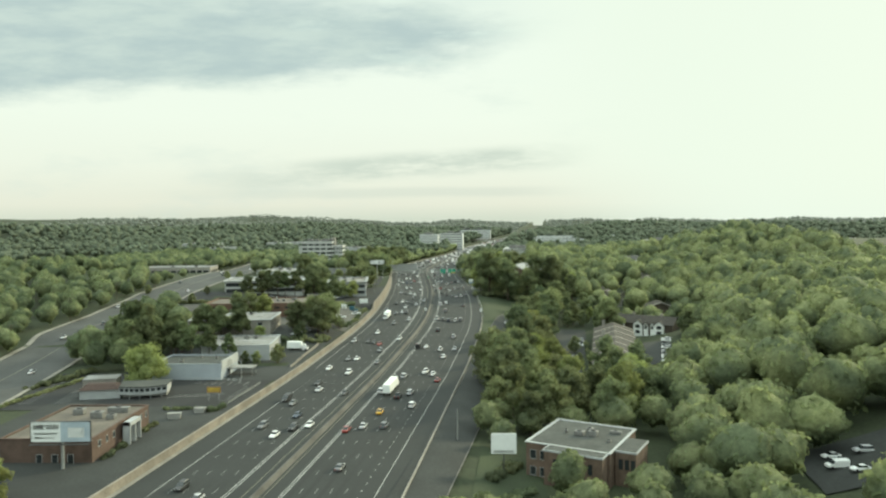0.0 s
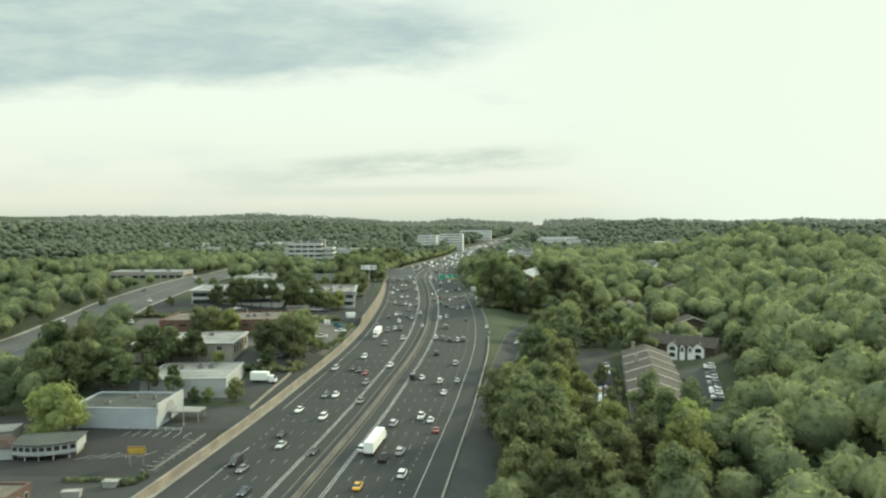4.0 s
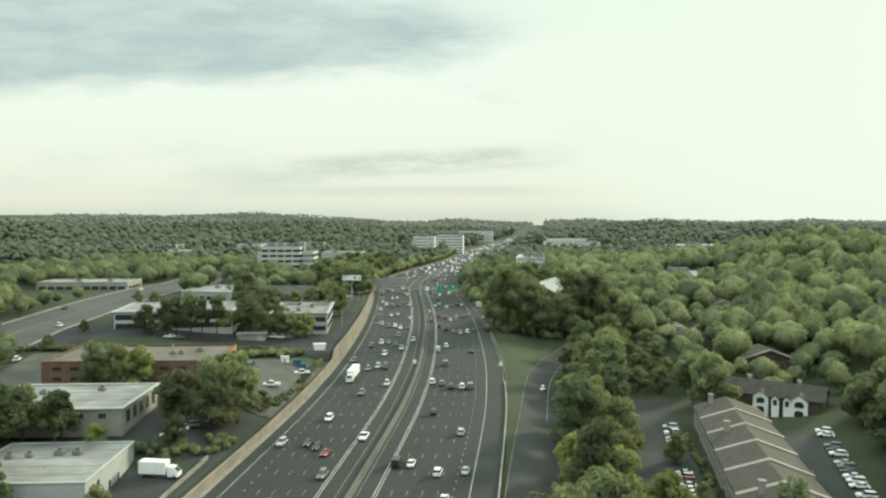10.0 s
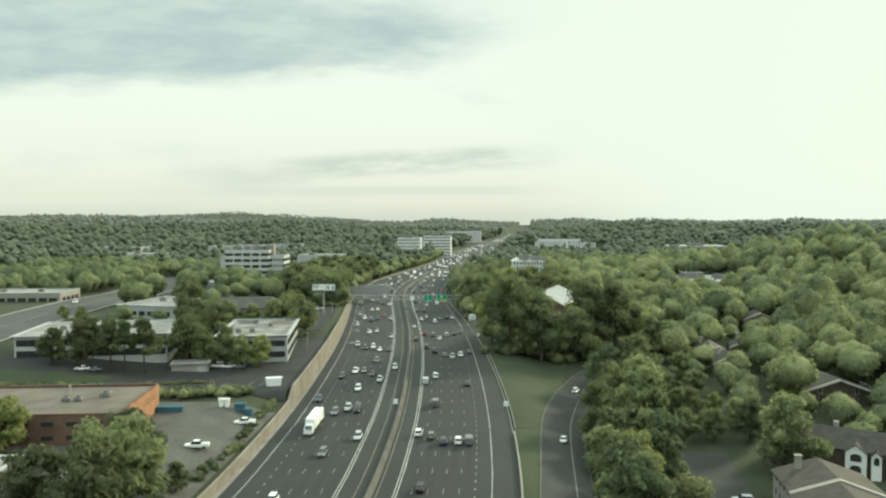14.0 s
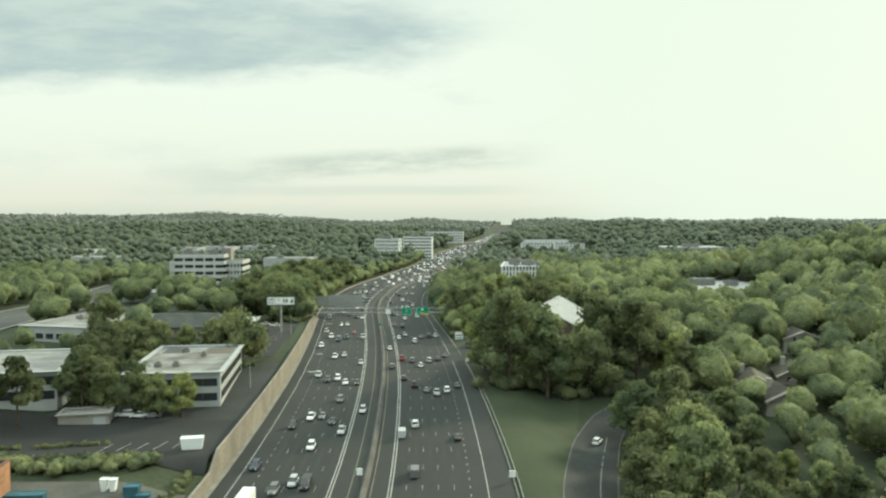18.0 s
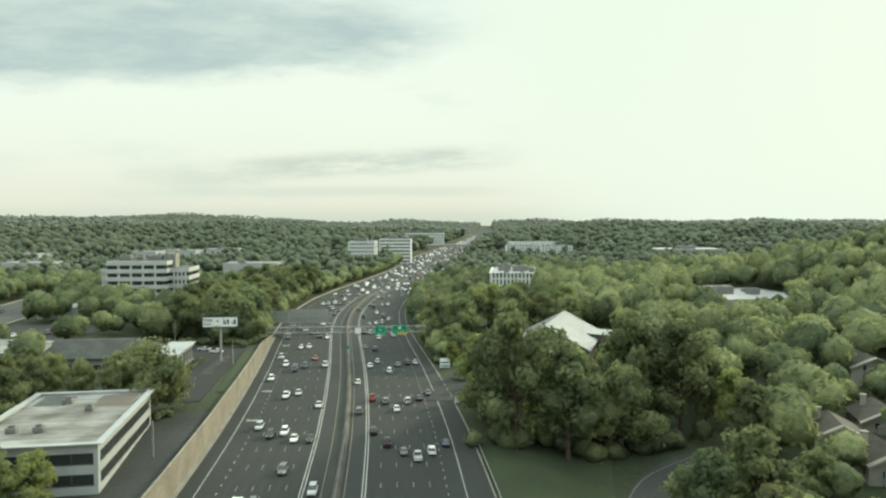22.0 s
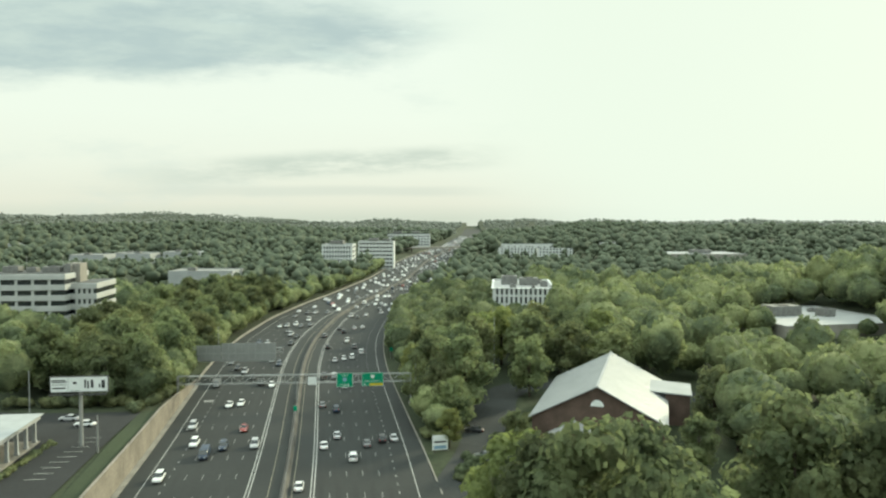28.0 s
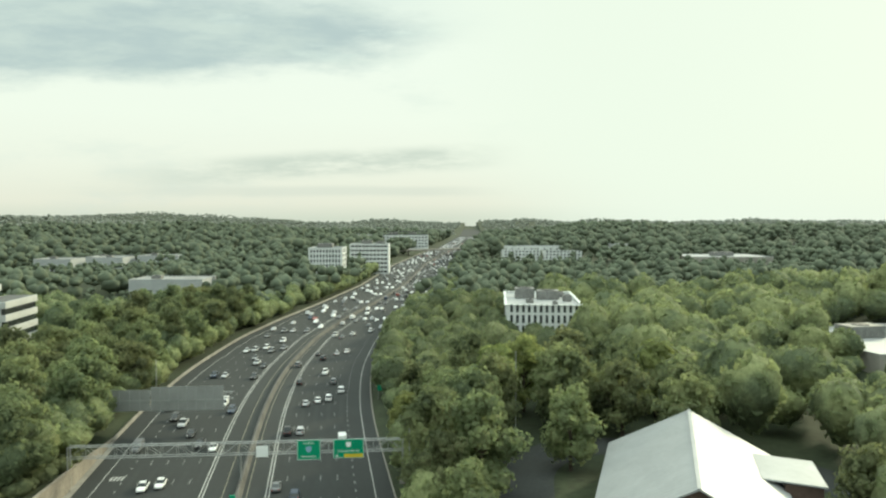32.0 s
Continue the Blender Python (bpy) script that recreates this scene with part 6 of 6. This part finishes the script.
for kind, paint, x, y, turn in (("sedan", "black", 24, 630, 70), ("sedan", "grey", 24, 611, 80), ("suv", "white", 95, 628, 85), ("pickup", "white", -55.5, 423, 100), ("pickup", "white", -60.5, 399, 95), ("sedan", "silver", -73, 345, 100), ("sedan", "white", -72, 349, 100),
                                ("suv", "grey", -70, 352, 100), ("sedan", "white", -120, 466, 90), ("sedan", "grey", -116, 466, 90), ("suv", "black", -88, 490, 0), ("suv", "white", -81, 483.5, 100), ("suv", "white", -77, 483, 100), ("sedan", "grey", -73.5, 482.5, 100), ("sedan", "blue", -140, 440, 80),
                                ("sedan", "white", -134, 441, 80), ("suv", "white", -160, 425, 15), ("sedan", "silver", -75, 632, 85), ("sedan", "white", -69, 626, 85), ("sedan", "white", -148, 640, 20), ("suv", "grey", -140, 650, 20), ("sedan", "silver", -132, 660, 20),
                                ("suv", "white", 46.5, 491, -28), ("sedan", "white", 31.5, 428, -12), ("sedan", "grey", 97, 614, 80)):
    put_car(kind, paint, x, y, float(land(x, y)) + (0.35 if (x, y) in ((46.5, 491), (31.5, 428)) else 0.22), turn, P)
for k in range(14):
    q = 130 + 48 * k + traffic.uniform(0, 25)
    ax, ay = (np.interp(q, [p[1] for p in AVENUE], [p[0] for p in AVENUE]), q)
    s = 1 if k % 2 else -1
    put_car(traffic.choice(["sedan", "suv"]), traffic.choice(MIX), float(ax) + s * traffic.choice((3.4, 7.0, 11.0)), ay, float(land(ax, ay)) + 0.42, 12 + (180 if s < 0 else 0), "cars on the avenue")

# ---- signs, poles and small things ----
def words(text, size, m, mat, parent, name="lettering"):
    cu = bpy.data.curves.new(name, "FONT")
    cu.body, cu.size, cu.align_x, cu.align_y, cu.extrude, cu.resolution_u = text, size, "CENTER", "CENTER", 0.01, 2
    tmp = bpy.data.objects.new(name, cu)
    me = bpy.data.meshes.new_from_object(tmp)
    bpy.data.objects.remove(tmp)
    me.materials.clear()
    me.materials.append(mat)
    ob = part(name, me, None, parent)
    ob.matrix_local = m
    return ob


def truss(parent, a, b, up, deep, r=0.11, bays=14):
    """A box truss between two points: four chords, posts and diagonals."""
    a, b = Vector(a), Vector(b)
    side = Vector((0, deep, 0))
    lift = Vector((0, 0, up))
    for s in (side * -0.5, side * 0.5):
        for z in (lift * 0, lift):
            part("chord", Mesh().tube(a + s + z, b + s + z, r, None, 6), ALU, parent)
    for k in range(bays):
        p, q = a.lerp(b, k / bays), a.lerp(b, (k + 1) / bays)
        m = Mesh()
        for s in (side * -0.5, side * 0.5):
            m.tube(p + s, p + s + lift, r * 0.5, None, 5)
            m.tube(p + s + (lift if k % 2 else lift * 0), q + s + (lift * 0 if k % 2 else lift), r * 0.5, None, 5)
        m.tube(p - side * 0.5 + lift, q + side * 0.5 + lift, r * 0.45, None, 5)
        part("lattice", m, ALU, parent)


def gantry():
    x0, x1, y, z = -57.5, 9.1, 662.5, float(road_z(662))
    g = thing("sign_gantry", pose(0, 0, 0), "grey lattice steel gantry across the motorway with green signs", "sign gantry")
    truss(g, (x0, y, z + 6.4), (x1, y, z + 6.4), 2.3, 1.3, 0.095, 22)
    for x in (x0, x1):
        for s in (-0.65, 0.65):
            part("post", Mesh().tube((x, y + s, z - 1.2), (x, y + s, z + 8.7), 0.2, 0.16, 8), ALU, g)
        part("footing", Mesh().box(x - 0.6, y - 1.1, z - 2, x + 0.6, y + 1.1, z + 0.25, bevel=0.05), CONCRETE, g)
    part("centre_post", Mesh().tube((float(centre(y)) - 0.2, y, z), (float(centre(y)) - 0.2, y, z + 6.4), 0.22, 0.18, 8), ALU, g)

    def panel(xa, xb, za, zb, mat, name="sign_panel", border=True):
        p = part(name, Mesh().box(xa, y - 0.98, za, xb, y - 0.9, zb), mat, g)
        if border:
            e, w = y - 0.986, 0.07
            part("border", Mesh().box(xa + 0.05, e, za + 0.05, xb - 0.05, e + 0.004, za + 0.05 + w).box(xa + 0.05, e, zb - 0.05 - w, xb - 0.05, e + 0.004, zb - 0.05).box(xa + 0.05, e, za + 0.12, xa + 0.05 + w, e + 0.004, zb - 0.12).box(xb - 0.05 - w, e, za + 0.12, xb - 0.05, e + 0.004, zb - 0.12), SIGNWHITE, p)
        return p

    zb, zt = z + 5.1, z + 9.2
    a = panel(-12.4, -7.7, zb, zt, SIGNGREEN)
    up = lambda x, q: pose(x, y - 0.99, q, 90, 0, 0)
    words("NORTH", 0.62, up(-10.05, zt - 0.7), SIGNWHITE, a)
    words("Greenville", 0.72, up(-10.05, zb + 0.72), SIGNWHITE, a)
    part("route_shield", Mesh().loft([[(-10.05 + u, y - 0.99 + v, zb + 2.15 + w) for u, w in ((-0.55, 0.6), (0.55, 0.6), (0.62, 0.1), (0.4, -0.45), (0, -0.7), (-0.4, -0.45), (-0.62, 0.1))] for v in (0, 0.02)]), SIGNBLUE, a)
    b = panel(-5.1, 1.1, zb + 0.2, zt, SIGNGREEN)
    words("N Druid Hills Rd", 0.66, up(-2.0, zb + 1.62), SIGNWHITE, b)
    part("route_shield", Mesh().loft([[(-2 + u, y - 0.99 + v, zb + 2.95 + w) for u, w in ((-0.5, 0.5), (0.5, 0.5), (0.55, 0), (0.3, -0.5), (-0.3, -0.5), (-0.55, 0))] for v in (0, 0.02)]), SIGNWHITE, b)
    part("exit_strip", Mesh().box(-2.9, y - 0.988, zb + 0.3, 0.95, y - 0.984, zb + 1.05), SIGNYELLOW, b)
    part("arrow", Mesh().box(-4.6, y - 0.992, zb + 0.6, -4.1, y - 0.986, zb + 0.75).box(-4.42, y - 0.992, zb + 0.35, -4.28, y - 0.986, zb + 1.0), SIGNWHITE, b)
    panel(-20.6, -18.2, z + 5.9, z + 8.2, SIGNWHITE, "small_panel", False)
    # back of the boards for the other direction, on their own frame
    k = thing("overhead_sign", pose(0, 0, 0), "grey backs of large overhead signs on a steel frame", "road sign")
    y2, z2 = 704.0, float(road_z(704))
    truss(k, (-66, y2 + 0.9, z2 + 7.4), (-33.5, y2 + 0.9, z2 + 7.4), 1.6, 1.0, 0.09, 13)
    for x in (-66,):
        part("post", Mesh().tube((x, y2 + 0.9, z2 - 1), (x, y2 + 0.9, z2 + 9), 0.28, 0.24, 8), ALU, k)
    for xa, xb, top in ((-64.5, -54.4, 10.1), (-54.1, -36, 10.8)):
        s = part("sign_back", Mesh().box(xa, y2 + 0.1, z2 + 4.6, xb, y2 + 0.2, z2 + top), ALU, k)
        n = int((xb - xa) / 2.2)
        for i in range(n + 1):
            x = xa + (xb - xa) * i / n
            part("stiffener", Mesh().box(x - 0.07, y2 - 0.02, z2 + 4.6, x + 0.07, y2 + 0.1, z2 + top), STEEL, s)
        part("rail", Mesh().box(xa, y2 - 0.1, z2 + 7.2, xb, y2 - 0.02, z2 + 7.5), STEEL, s)


gantry()


def billboard(x, y, z0, zb, w, h, turn, label, art):
    b = thing("billboard", pose(x, y, z0, 0, 0, turn), label, "billboard")
    H = zb - z0
    part("pole", Mesh().tube((0, 0.6, -1), (0, 0.6, H), 0.42, 0.38, 12), STEEL, b)
    part("board", Mesh().box(-w / 2, -0.15, H, w / 2, 0.15, H + h), SIGNWHITE, b)
    part("frame", Mesh().box(-w / 2 - 0.15, -0.25, H - 0.15, w / 2 + 0.15, 0.25, H).box(-w / 2 - 0.15, -0.25, H + h, w / 2 + 0.15, 0.25, H + h + 0.12).box(-w / 2 - 0.15, -0.25, H, -w / 2, 0.25, H + h).box(w / 2, -0.25, H, w / 2 + 0.15, 0.25, H + h), DARKSTEEL, b)
    part("catwalk", Mesh().box(-w / 2, -1.5, H - 0.5, w / 2, -0.4, H - 0.42), DARKSTEEL, b)
    part("torsion_beam", Mesh().tube((-w / 2, 0.6, H - 0.1), (w / 2, 0.6, H - 0.1), 0.22, None, 8), STEEL, b)
    for k in range(3):
        u = w * (k - 1) / 3
        part("lamp", Mesh().tube((u, -0.4, H - 0.3), (u, -2.0, H - 0.15), 0.04, None, 5).box(u - 0.35, -2.3, H - 0.25, u + 0.35, -1.95, H - 0.1), DARKSTEEL, b)
    for u0, v0, u1, v1, mat in art:
        part("print", Mesh().box(-w / 2 + w * u0, -0.165, H + h * v0, -w / 2 + w * u1, -0.155, H + h * v1), mat, b)
    return b


billboard(-63.6, 609.8, 5.2, 17.2, 11.6, 3.2, 3, "billboard with white advert on a single steel pole",
          [(0.02, 0.62, 0.28, 0.68, BLACK), (0.02, 0.72, 0.26, 0.8, BLACK), (0.02, 0.46, 0.28, 0.5, BLACK), (0.03, 0.2, 0.26, 0.3, BLACK), (0.30, 0.0, 0.31, 1.0, STEEL), (0.39, 0.52, 0.46, 0.66, BLACK), (0.59, 0.25, 0.62, 0.8, BLACK), (0.64, 0.2, 0.67, 0.7, BLACK), (0.70, 0.25, 0.75, 0.78, BLACK), (0.84, 0.25, 0.87, 0.5, BLACK), (0.89, 0.2, 0.95, 0.75, BLACK), (0.34, 0.04, 0.5, 0.08, BLACK)])
billboard(-93.5, 176, -6.9, 0.4, 14.4, 4.9, 2, "billboard with a pale advert on a single steel pole",
          [(0.0, 0.0, 0.5, 1.0, SIGNWHITE), (0.5, 0.0, 1.0, 1.0, PALESIGN), (0.04, 0.62, 0.47, 0.86, STEEL), (0.05, 0.36, 0.44, 0.46, STEEL), (0.05, 0.16, 0.40, 0.24, STEEL), (0.62, 0.2, 0.9, 0.7, SIGNWHITE)])


def panel_sign(name, x, y, zg, w, h, low, mat, label, turn=0.0, posts=1, band=None, lift=0.0):
    s = thing(name, pose(x, y, zg, 0, 0, turn), label, "sign")
    part("board", Mesh().box(-w / 2, -0.12, low, w / 2, 0.12, low + h, bevel=0.03), mat, s)
    for k in range(posts):
        u = 0 if posts == 1 else -w * 0.35 + w * 0.7 * k / (posts - 1)
        part("post", Mesh().tube((u, 0.0, -0.8), (u, 0.0, low), 0.05 + 0.02 * h, None, 8), STEEL if mat is not SIGNWHITE else DARKSTEEL, s)
    for v0, v1, m in band or ():
        part("print", Mesh().box(-w * 0.4, -0.135, low + h * v0, w * 0.4, -0.124, low + h * v1), m, s)
    return s


panel_sign("pylon_sign", 15.2, 185, -10.9, 6.4, 5.2, 5.4, SIGNWHITE, "blank white roadside sign board on one dark post", -1, 1, ((0.05, 0.16, STEEL),))
panel_sign("diner_sign", -78.5, 243.7, -6.6, 4.6, 2.0, 3.0, material("amber_sign", (0.30, 0.19, 0.07), 0.6, grain=0.2), "amber diner sign on two posts", 4, 2, ((0.25, 0.35, SIGNYELLOW), (0.55, 0.7, SIGNYELLOW)))
panel_sign("church_sign", 14.4, 617.5, float(land(14.4, 617.5)), 3.7, 3.4, 0.4, SIGNWHITE, "white and blue entrance sign beside the drive", 8, 2, ((0.5, 0.62, BLACK), (0.08, 0.3, SIGNBLUE)))
for x, y in ((17.4, 448.8), (15.0, 567.3)):
    z = float(road_z(y))
    panel_sign("road_sign", x, y, z - 0.3, 1.4, 1.5, 1.2, SIGNWHITE, "small white road sign on a post at the verge", 0, 1)
panel_sign("road_sign", -16.4, 449.8, -2.3, 1.3, 1.5, 0.4, SIGNWHITE, "small white road sign on the barrier", 0, 1)
panel_sign("road_sign", 4.4, 731.5, 1.0, 1.9, 1.6, 2.0, SIGNGREEN, "small green road sign on a post", 0, 2)
panel_sign("road_sign", float(centre(648)) - 0.3, 648.5, 1.3, 1.0, 1.3, 0.8, SIGNGREEN, "small green road sign on the barrier", 0, 1)


def pole(x, y, h, label, name="utility_pole", arms=2, mat=WOODPOLE, z=None):
    z = float(land(x, y)) if z is None else z
    p = thing(name, pose(x, y, z, 0, 0, 10), label, "pole", "utility poles" if arms else "")
    part("shaft", Mesh().tube((0, 0, -1), (0, 0, h), 0.17, 0.11, 8), mat, p)
    for k in range(arms):
        part("crossarm", Mesh().box(-1.3, -0.08, h - 0.6 - 1.3 * k, 1.3, 0.08, h - 0.45 - 1.3 * k), mat, p)
        for u in (-1.1, -0.5, 0.5, 1.1):
            part("insulator", Mesh().tube((u, 0, h - 0.45 - 1.3 * k), (u, 0, h - 0.2 - 1.3 * k), 0.06, 0.04, 6), GREYWALL, p)


POLES = [(-170, 110), (-175, 160), (-182, 215), (-190, 270), (-197, 325), (-202, 385), (-205, 445), (-206, 505), (-207, 565)]
for x, y in POLES:
    pole(x, y, 12.5, "weathered wooden utility pole with crossarms beside the avenue")
for k, ((x0, y0), (x1, y1)) in enumerate(zip(POLES, POLES[1:])):
    wire = thing("power_line", pose(0, 0, 0), "thin dark power line between utility poles", "cable", "power lines")
    for u, z in ((-1.1, 12.2), (0.5, 12.2), (1.1, 10.9)):
        m = Mesh()
        pts = [Vector((x0 + (x1 - x0) * t / 8 + u, y0 + (y1 - y0) * t / 8, float(land(x0, y0)) * (1 - t / 8) + float(land(x1, y1)) * t / 8 + z - 1.1 * (1 - (t / 4 - 1) ** 2))) for t in range(9)]
        for a, b in zip(pts, pts[1:]):
            m.tube(a, b, 0.03, None, 4)
        part("strand", m, BLACK, wire)
pole(-134, 196, 13, "weathered wooden utility pole beside the avenue", arms=2)
pole(-79, 277, 8, "thin steel lamp post beside the blue block", "lamp_post", 0, STEEL)
pole(10.4, 660, 14.5, "slim steel pole with cameras beside the gantry", "camera_pole", 0, STEEL, 0.4)
pole(38.5, 694, 19, "tall thin steel mast among trees", "mast", 0, STEEL)
pole(-78, 600, 10, "slim steel lamp post beside the drive", "lamp_post", 0, STEEL)
pole(-58.6, 606, 8, "slim steel lamp post beside the wall", "lamp_post", 0, STEEL)
pole(-54.6, 512, 8, "slim steel lamp post in the yard", "lamp_post", 0, STEEL)
pole(-88, 640, 11, "slim steel lamp post beside the trees", "lamp_post", 0, STEEL)
pole(-62, 735, 12, "slim steel lamp post among trees", "lamp_post", 0, STEEL)
pole(3.4, 205, 9, "slim steel lamp post beside the side road", "lamp_post", 0, STEEL)


# far bridge over the motorway
def bridge():
    b = thing("overpass", pose(0, 0, 0), "pale concrete bridge across the motorway in the distance", "bridge")
    z = 11.0
    part("deck", Mesh().loft([[(30 + s, 1480 + q, z), (30 + s, 1496 + q, z), (30 + s, 1496 + q, z + 2), (30 + s, 1480 + q, z + 2)] for s, q in ((-10, 0), (115, 55))]), CONCRETE, b)
    for s, q in ((10, 10), (45, 24), (80, 40)):
        part("pier", Mesh().box(30 + s - 1, 1486 + q, 2, 30 + s + 1, 1490 + q, z), CONCRETE, b)


bridge()


# yard clutter
def skip_box(x, y, turn, l, w, h, mat, label, name="skip"):
    z = float(land(x, y)) + 0.08
    s = thing(name, pose(x, y, z, 0, 0, turn), label, "container")
    part("shell", Mesh().loft([[(-l / 2 + 0.3, -w / 2, 0.15), (l / 2 - 0.3, -w / 2, 0.15), (l / 2 - 0.3, w / 2, 0.15), (-l / 2 + 0.3, w / 2, 0.15)], [(-l / 2, -w / 2, h), (l / 2, -w / 2, h), (l / 2, w / 2, h), (-l / 2, w / 2, h)]]), mat, s)
    part("rim", Mesh().box(-l / 2 - 0.06, -w / 2 - 0.06, h, l / 2 + 0.06, -w / 2 + 0.1, h + 0.1).box(-l / 2 - 0.06, w / 2 - 0.1, h, l / 2 + 0.06, w / 2 + 0.06, h + 0.1).box(-l / 2 - 0.06, -w / 2, h, -l / 2 + 0.1, w / 2, h + 0.1).box(l / 2 - 0.1, -w / 2, h, l / 2 + 0.06, w / 2, h + 0.1), mat, s)
    for k in range(5):
        u = -l / 2 + 0.5 + (l - 1) * k / 4
        part("rib", Mesh().box(u - 0.06, -w / 2 - 0.05, 0.3, u + 0.06, -w / 2 + 0.02, h), mat, s)


TEAL = material("blue_skip_paint", (0.05, 0.13, 0.17), 0.6, grain=0.3)
skip_box(-77, 427, 4, 7.0, 2.4, 1.5, TEAL, "long blue steel skip beside the brick office")
skip_box(-59, 431.5, 4, 3.0, 2.2, 2.2, TEAL, "blue steel waste container in the yard")
skip_box(-56.5, 430.5, 4, 2.6, 2.0, 1.8, TEAL, "blue steel waste container in the yard")
skip_box(-64.5, 432, 4, 1.4, 1.4, 2.4, SIGNWHITE, "white storage cabinet in the yard", "cabinet")
skip_box(-62.8, 432, 4, 1.4, 1.4, 2.4, SIGNWHITE, "white storage cabinet in the yard", "cabinet")
skip_box(-55.5, 458, 10, 5.0, 2.4, 2.6, SIGNWHITE, "white enclosed trailer beside the wall", "trailer")
skip_box(-83.5, 222, 10, 4.0, 2.0, 1.8, GREYWALL, "grey waste container screened in the car park")
skip_box(-78, 229, 0, 3.5, 2.2, 1.6, GREYWALL, "grey fenced bin store in the car park")


def fence(x0, y0, x1, y1, n, h, mat, label):
    f = thing("fence", pose(0, 0, 0), label, "fence")
    for k in range(n + 1):
        x, y = x0 + (x1 - x0) * k / n, y0 + (y1 - y0) * k / n
        z = float(land(x, y))
        part("post", Mesh().box(x - 0.08, y - 0.08, z - 0.3, x + 0.08, y + 0.08, z + h), mat, f)
    m = Mesh()
    for q in (0.9, 0.5):
        m.tube((x0, y0, float(land(x0, y0)) + h * q), (x1, y1, float(land(x1, y1)) + h * q), 0.06, None, 5)
    part("rail", m, mat, f)


fence(-99, 273.5, -78, 272.5, 9, 1.2, WHITE, "white post-and-rail fence behind the diner car park")
fence(-72.5, 240, -69.5, 268, 12, 1.0, GREYWALL, "low grey rail at the edge of the car park")


def bays(x0, y0, dx, dy, ux, uy, n, label):
    b = tagged(new("bay_lines"), label, "road marking", kind="structure")
    for k in range(n):
        x, y = x0 + dx * k, y0 + dy * k
        m = Mesh()
        w = Vector((-uy, ux, 0)).normalized() * 0.09
        a, c = Vector((x, y, float(land(x, y)) + 0.34)), Vector((x + ux, y + uy, float(land(x + ux, y + uy)) + 0.34))
        m.add([a - w, c - w, c + w, a + w], [(0, 1, 2, 3)])
        part("bay_line", m, PAINT, b)


bays(-93, 267, 3.0, -0.2, 0.6, 5, 7, "white parking bay lines on dark asphalt")
bays(-76, 240, 0.3, 3.0, 4.5, -0.3, 9, "white parking bay lines on dark asphalt")
bays(-96, 247, 3.0, 0.5, 3.5, 4.5, 6, "white hatched lines on dark asphalt")
bays(-143, 240, -0.35, 3.0, 4.6, 0.4, 11, "white bay lines in the small car park")
bays(-131, 240, -0.35, 3.0, 4.6, 0.4, 11, "white bay lines in the small car park")
edge_wall = thing("lot_wall", pose(0, 0, 0), "low pale concrete wall along the edge of the yard", "wall")
for k in range(11):
    y0 = 295 + 4 * k
    x0, x1 = -64.4 + 0.282 * k, -64.4 + 0.282 * (k + 1)
    z0 = float(land(x0, y0 + 2))
    part("panel", Mesh().loft([[(x0 - 0.15, y0, z0 - 0.6), (x0 + 0.15, y0, z0 - 0.6), (x0 + 0.15, y0, z0 + 1.2), (x0 - 0.15, y0, z0 + 1.2)], [(x1 - 0.15, y0 + 3.96, z0 - 0.6), (x1 + 0.15, y0 + 3.96, z0 - 0.6), (x1 + 0.15, y0 + 3.96, z0 + 1.2), (x1 - 0.15, y0 + 3.96, z0 + 1.2)]]), CONCRETE, edge_wall)
bays(-66, 590, 0.1, 3.2, 3.8, 0.1, 9, "white parking bay lines beside the wall")
bays(-76, 455, 4.0, 0.6, 1.2, 6, 5, "faded white bay lines in the yard")
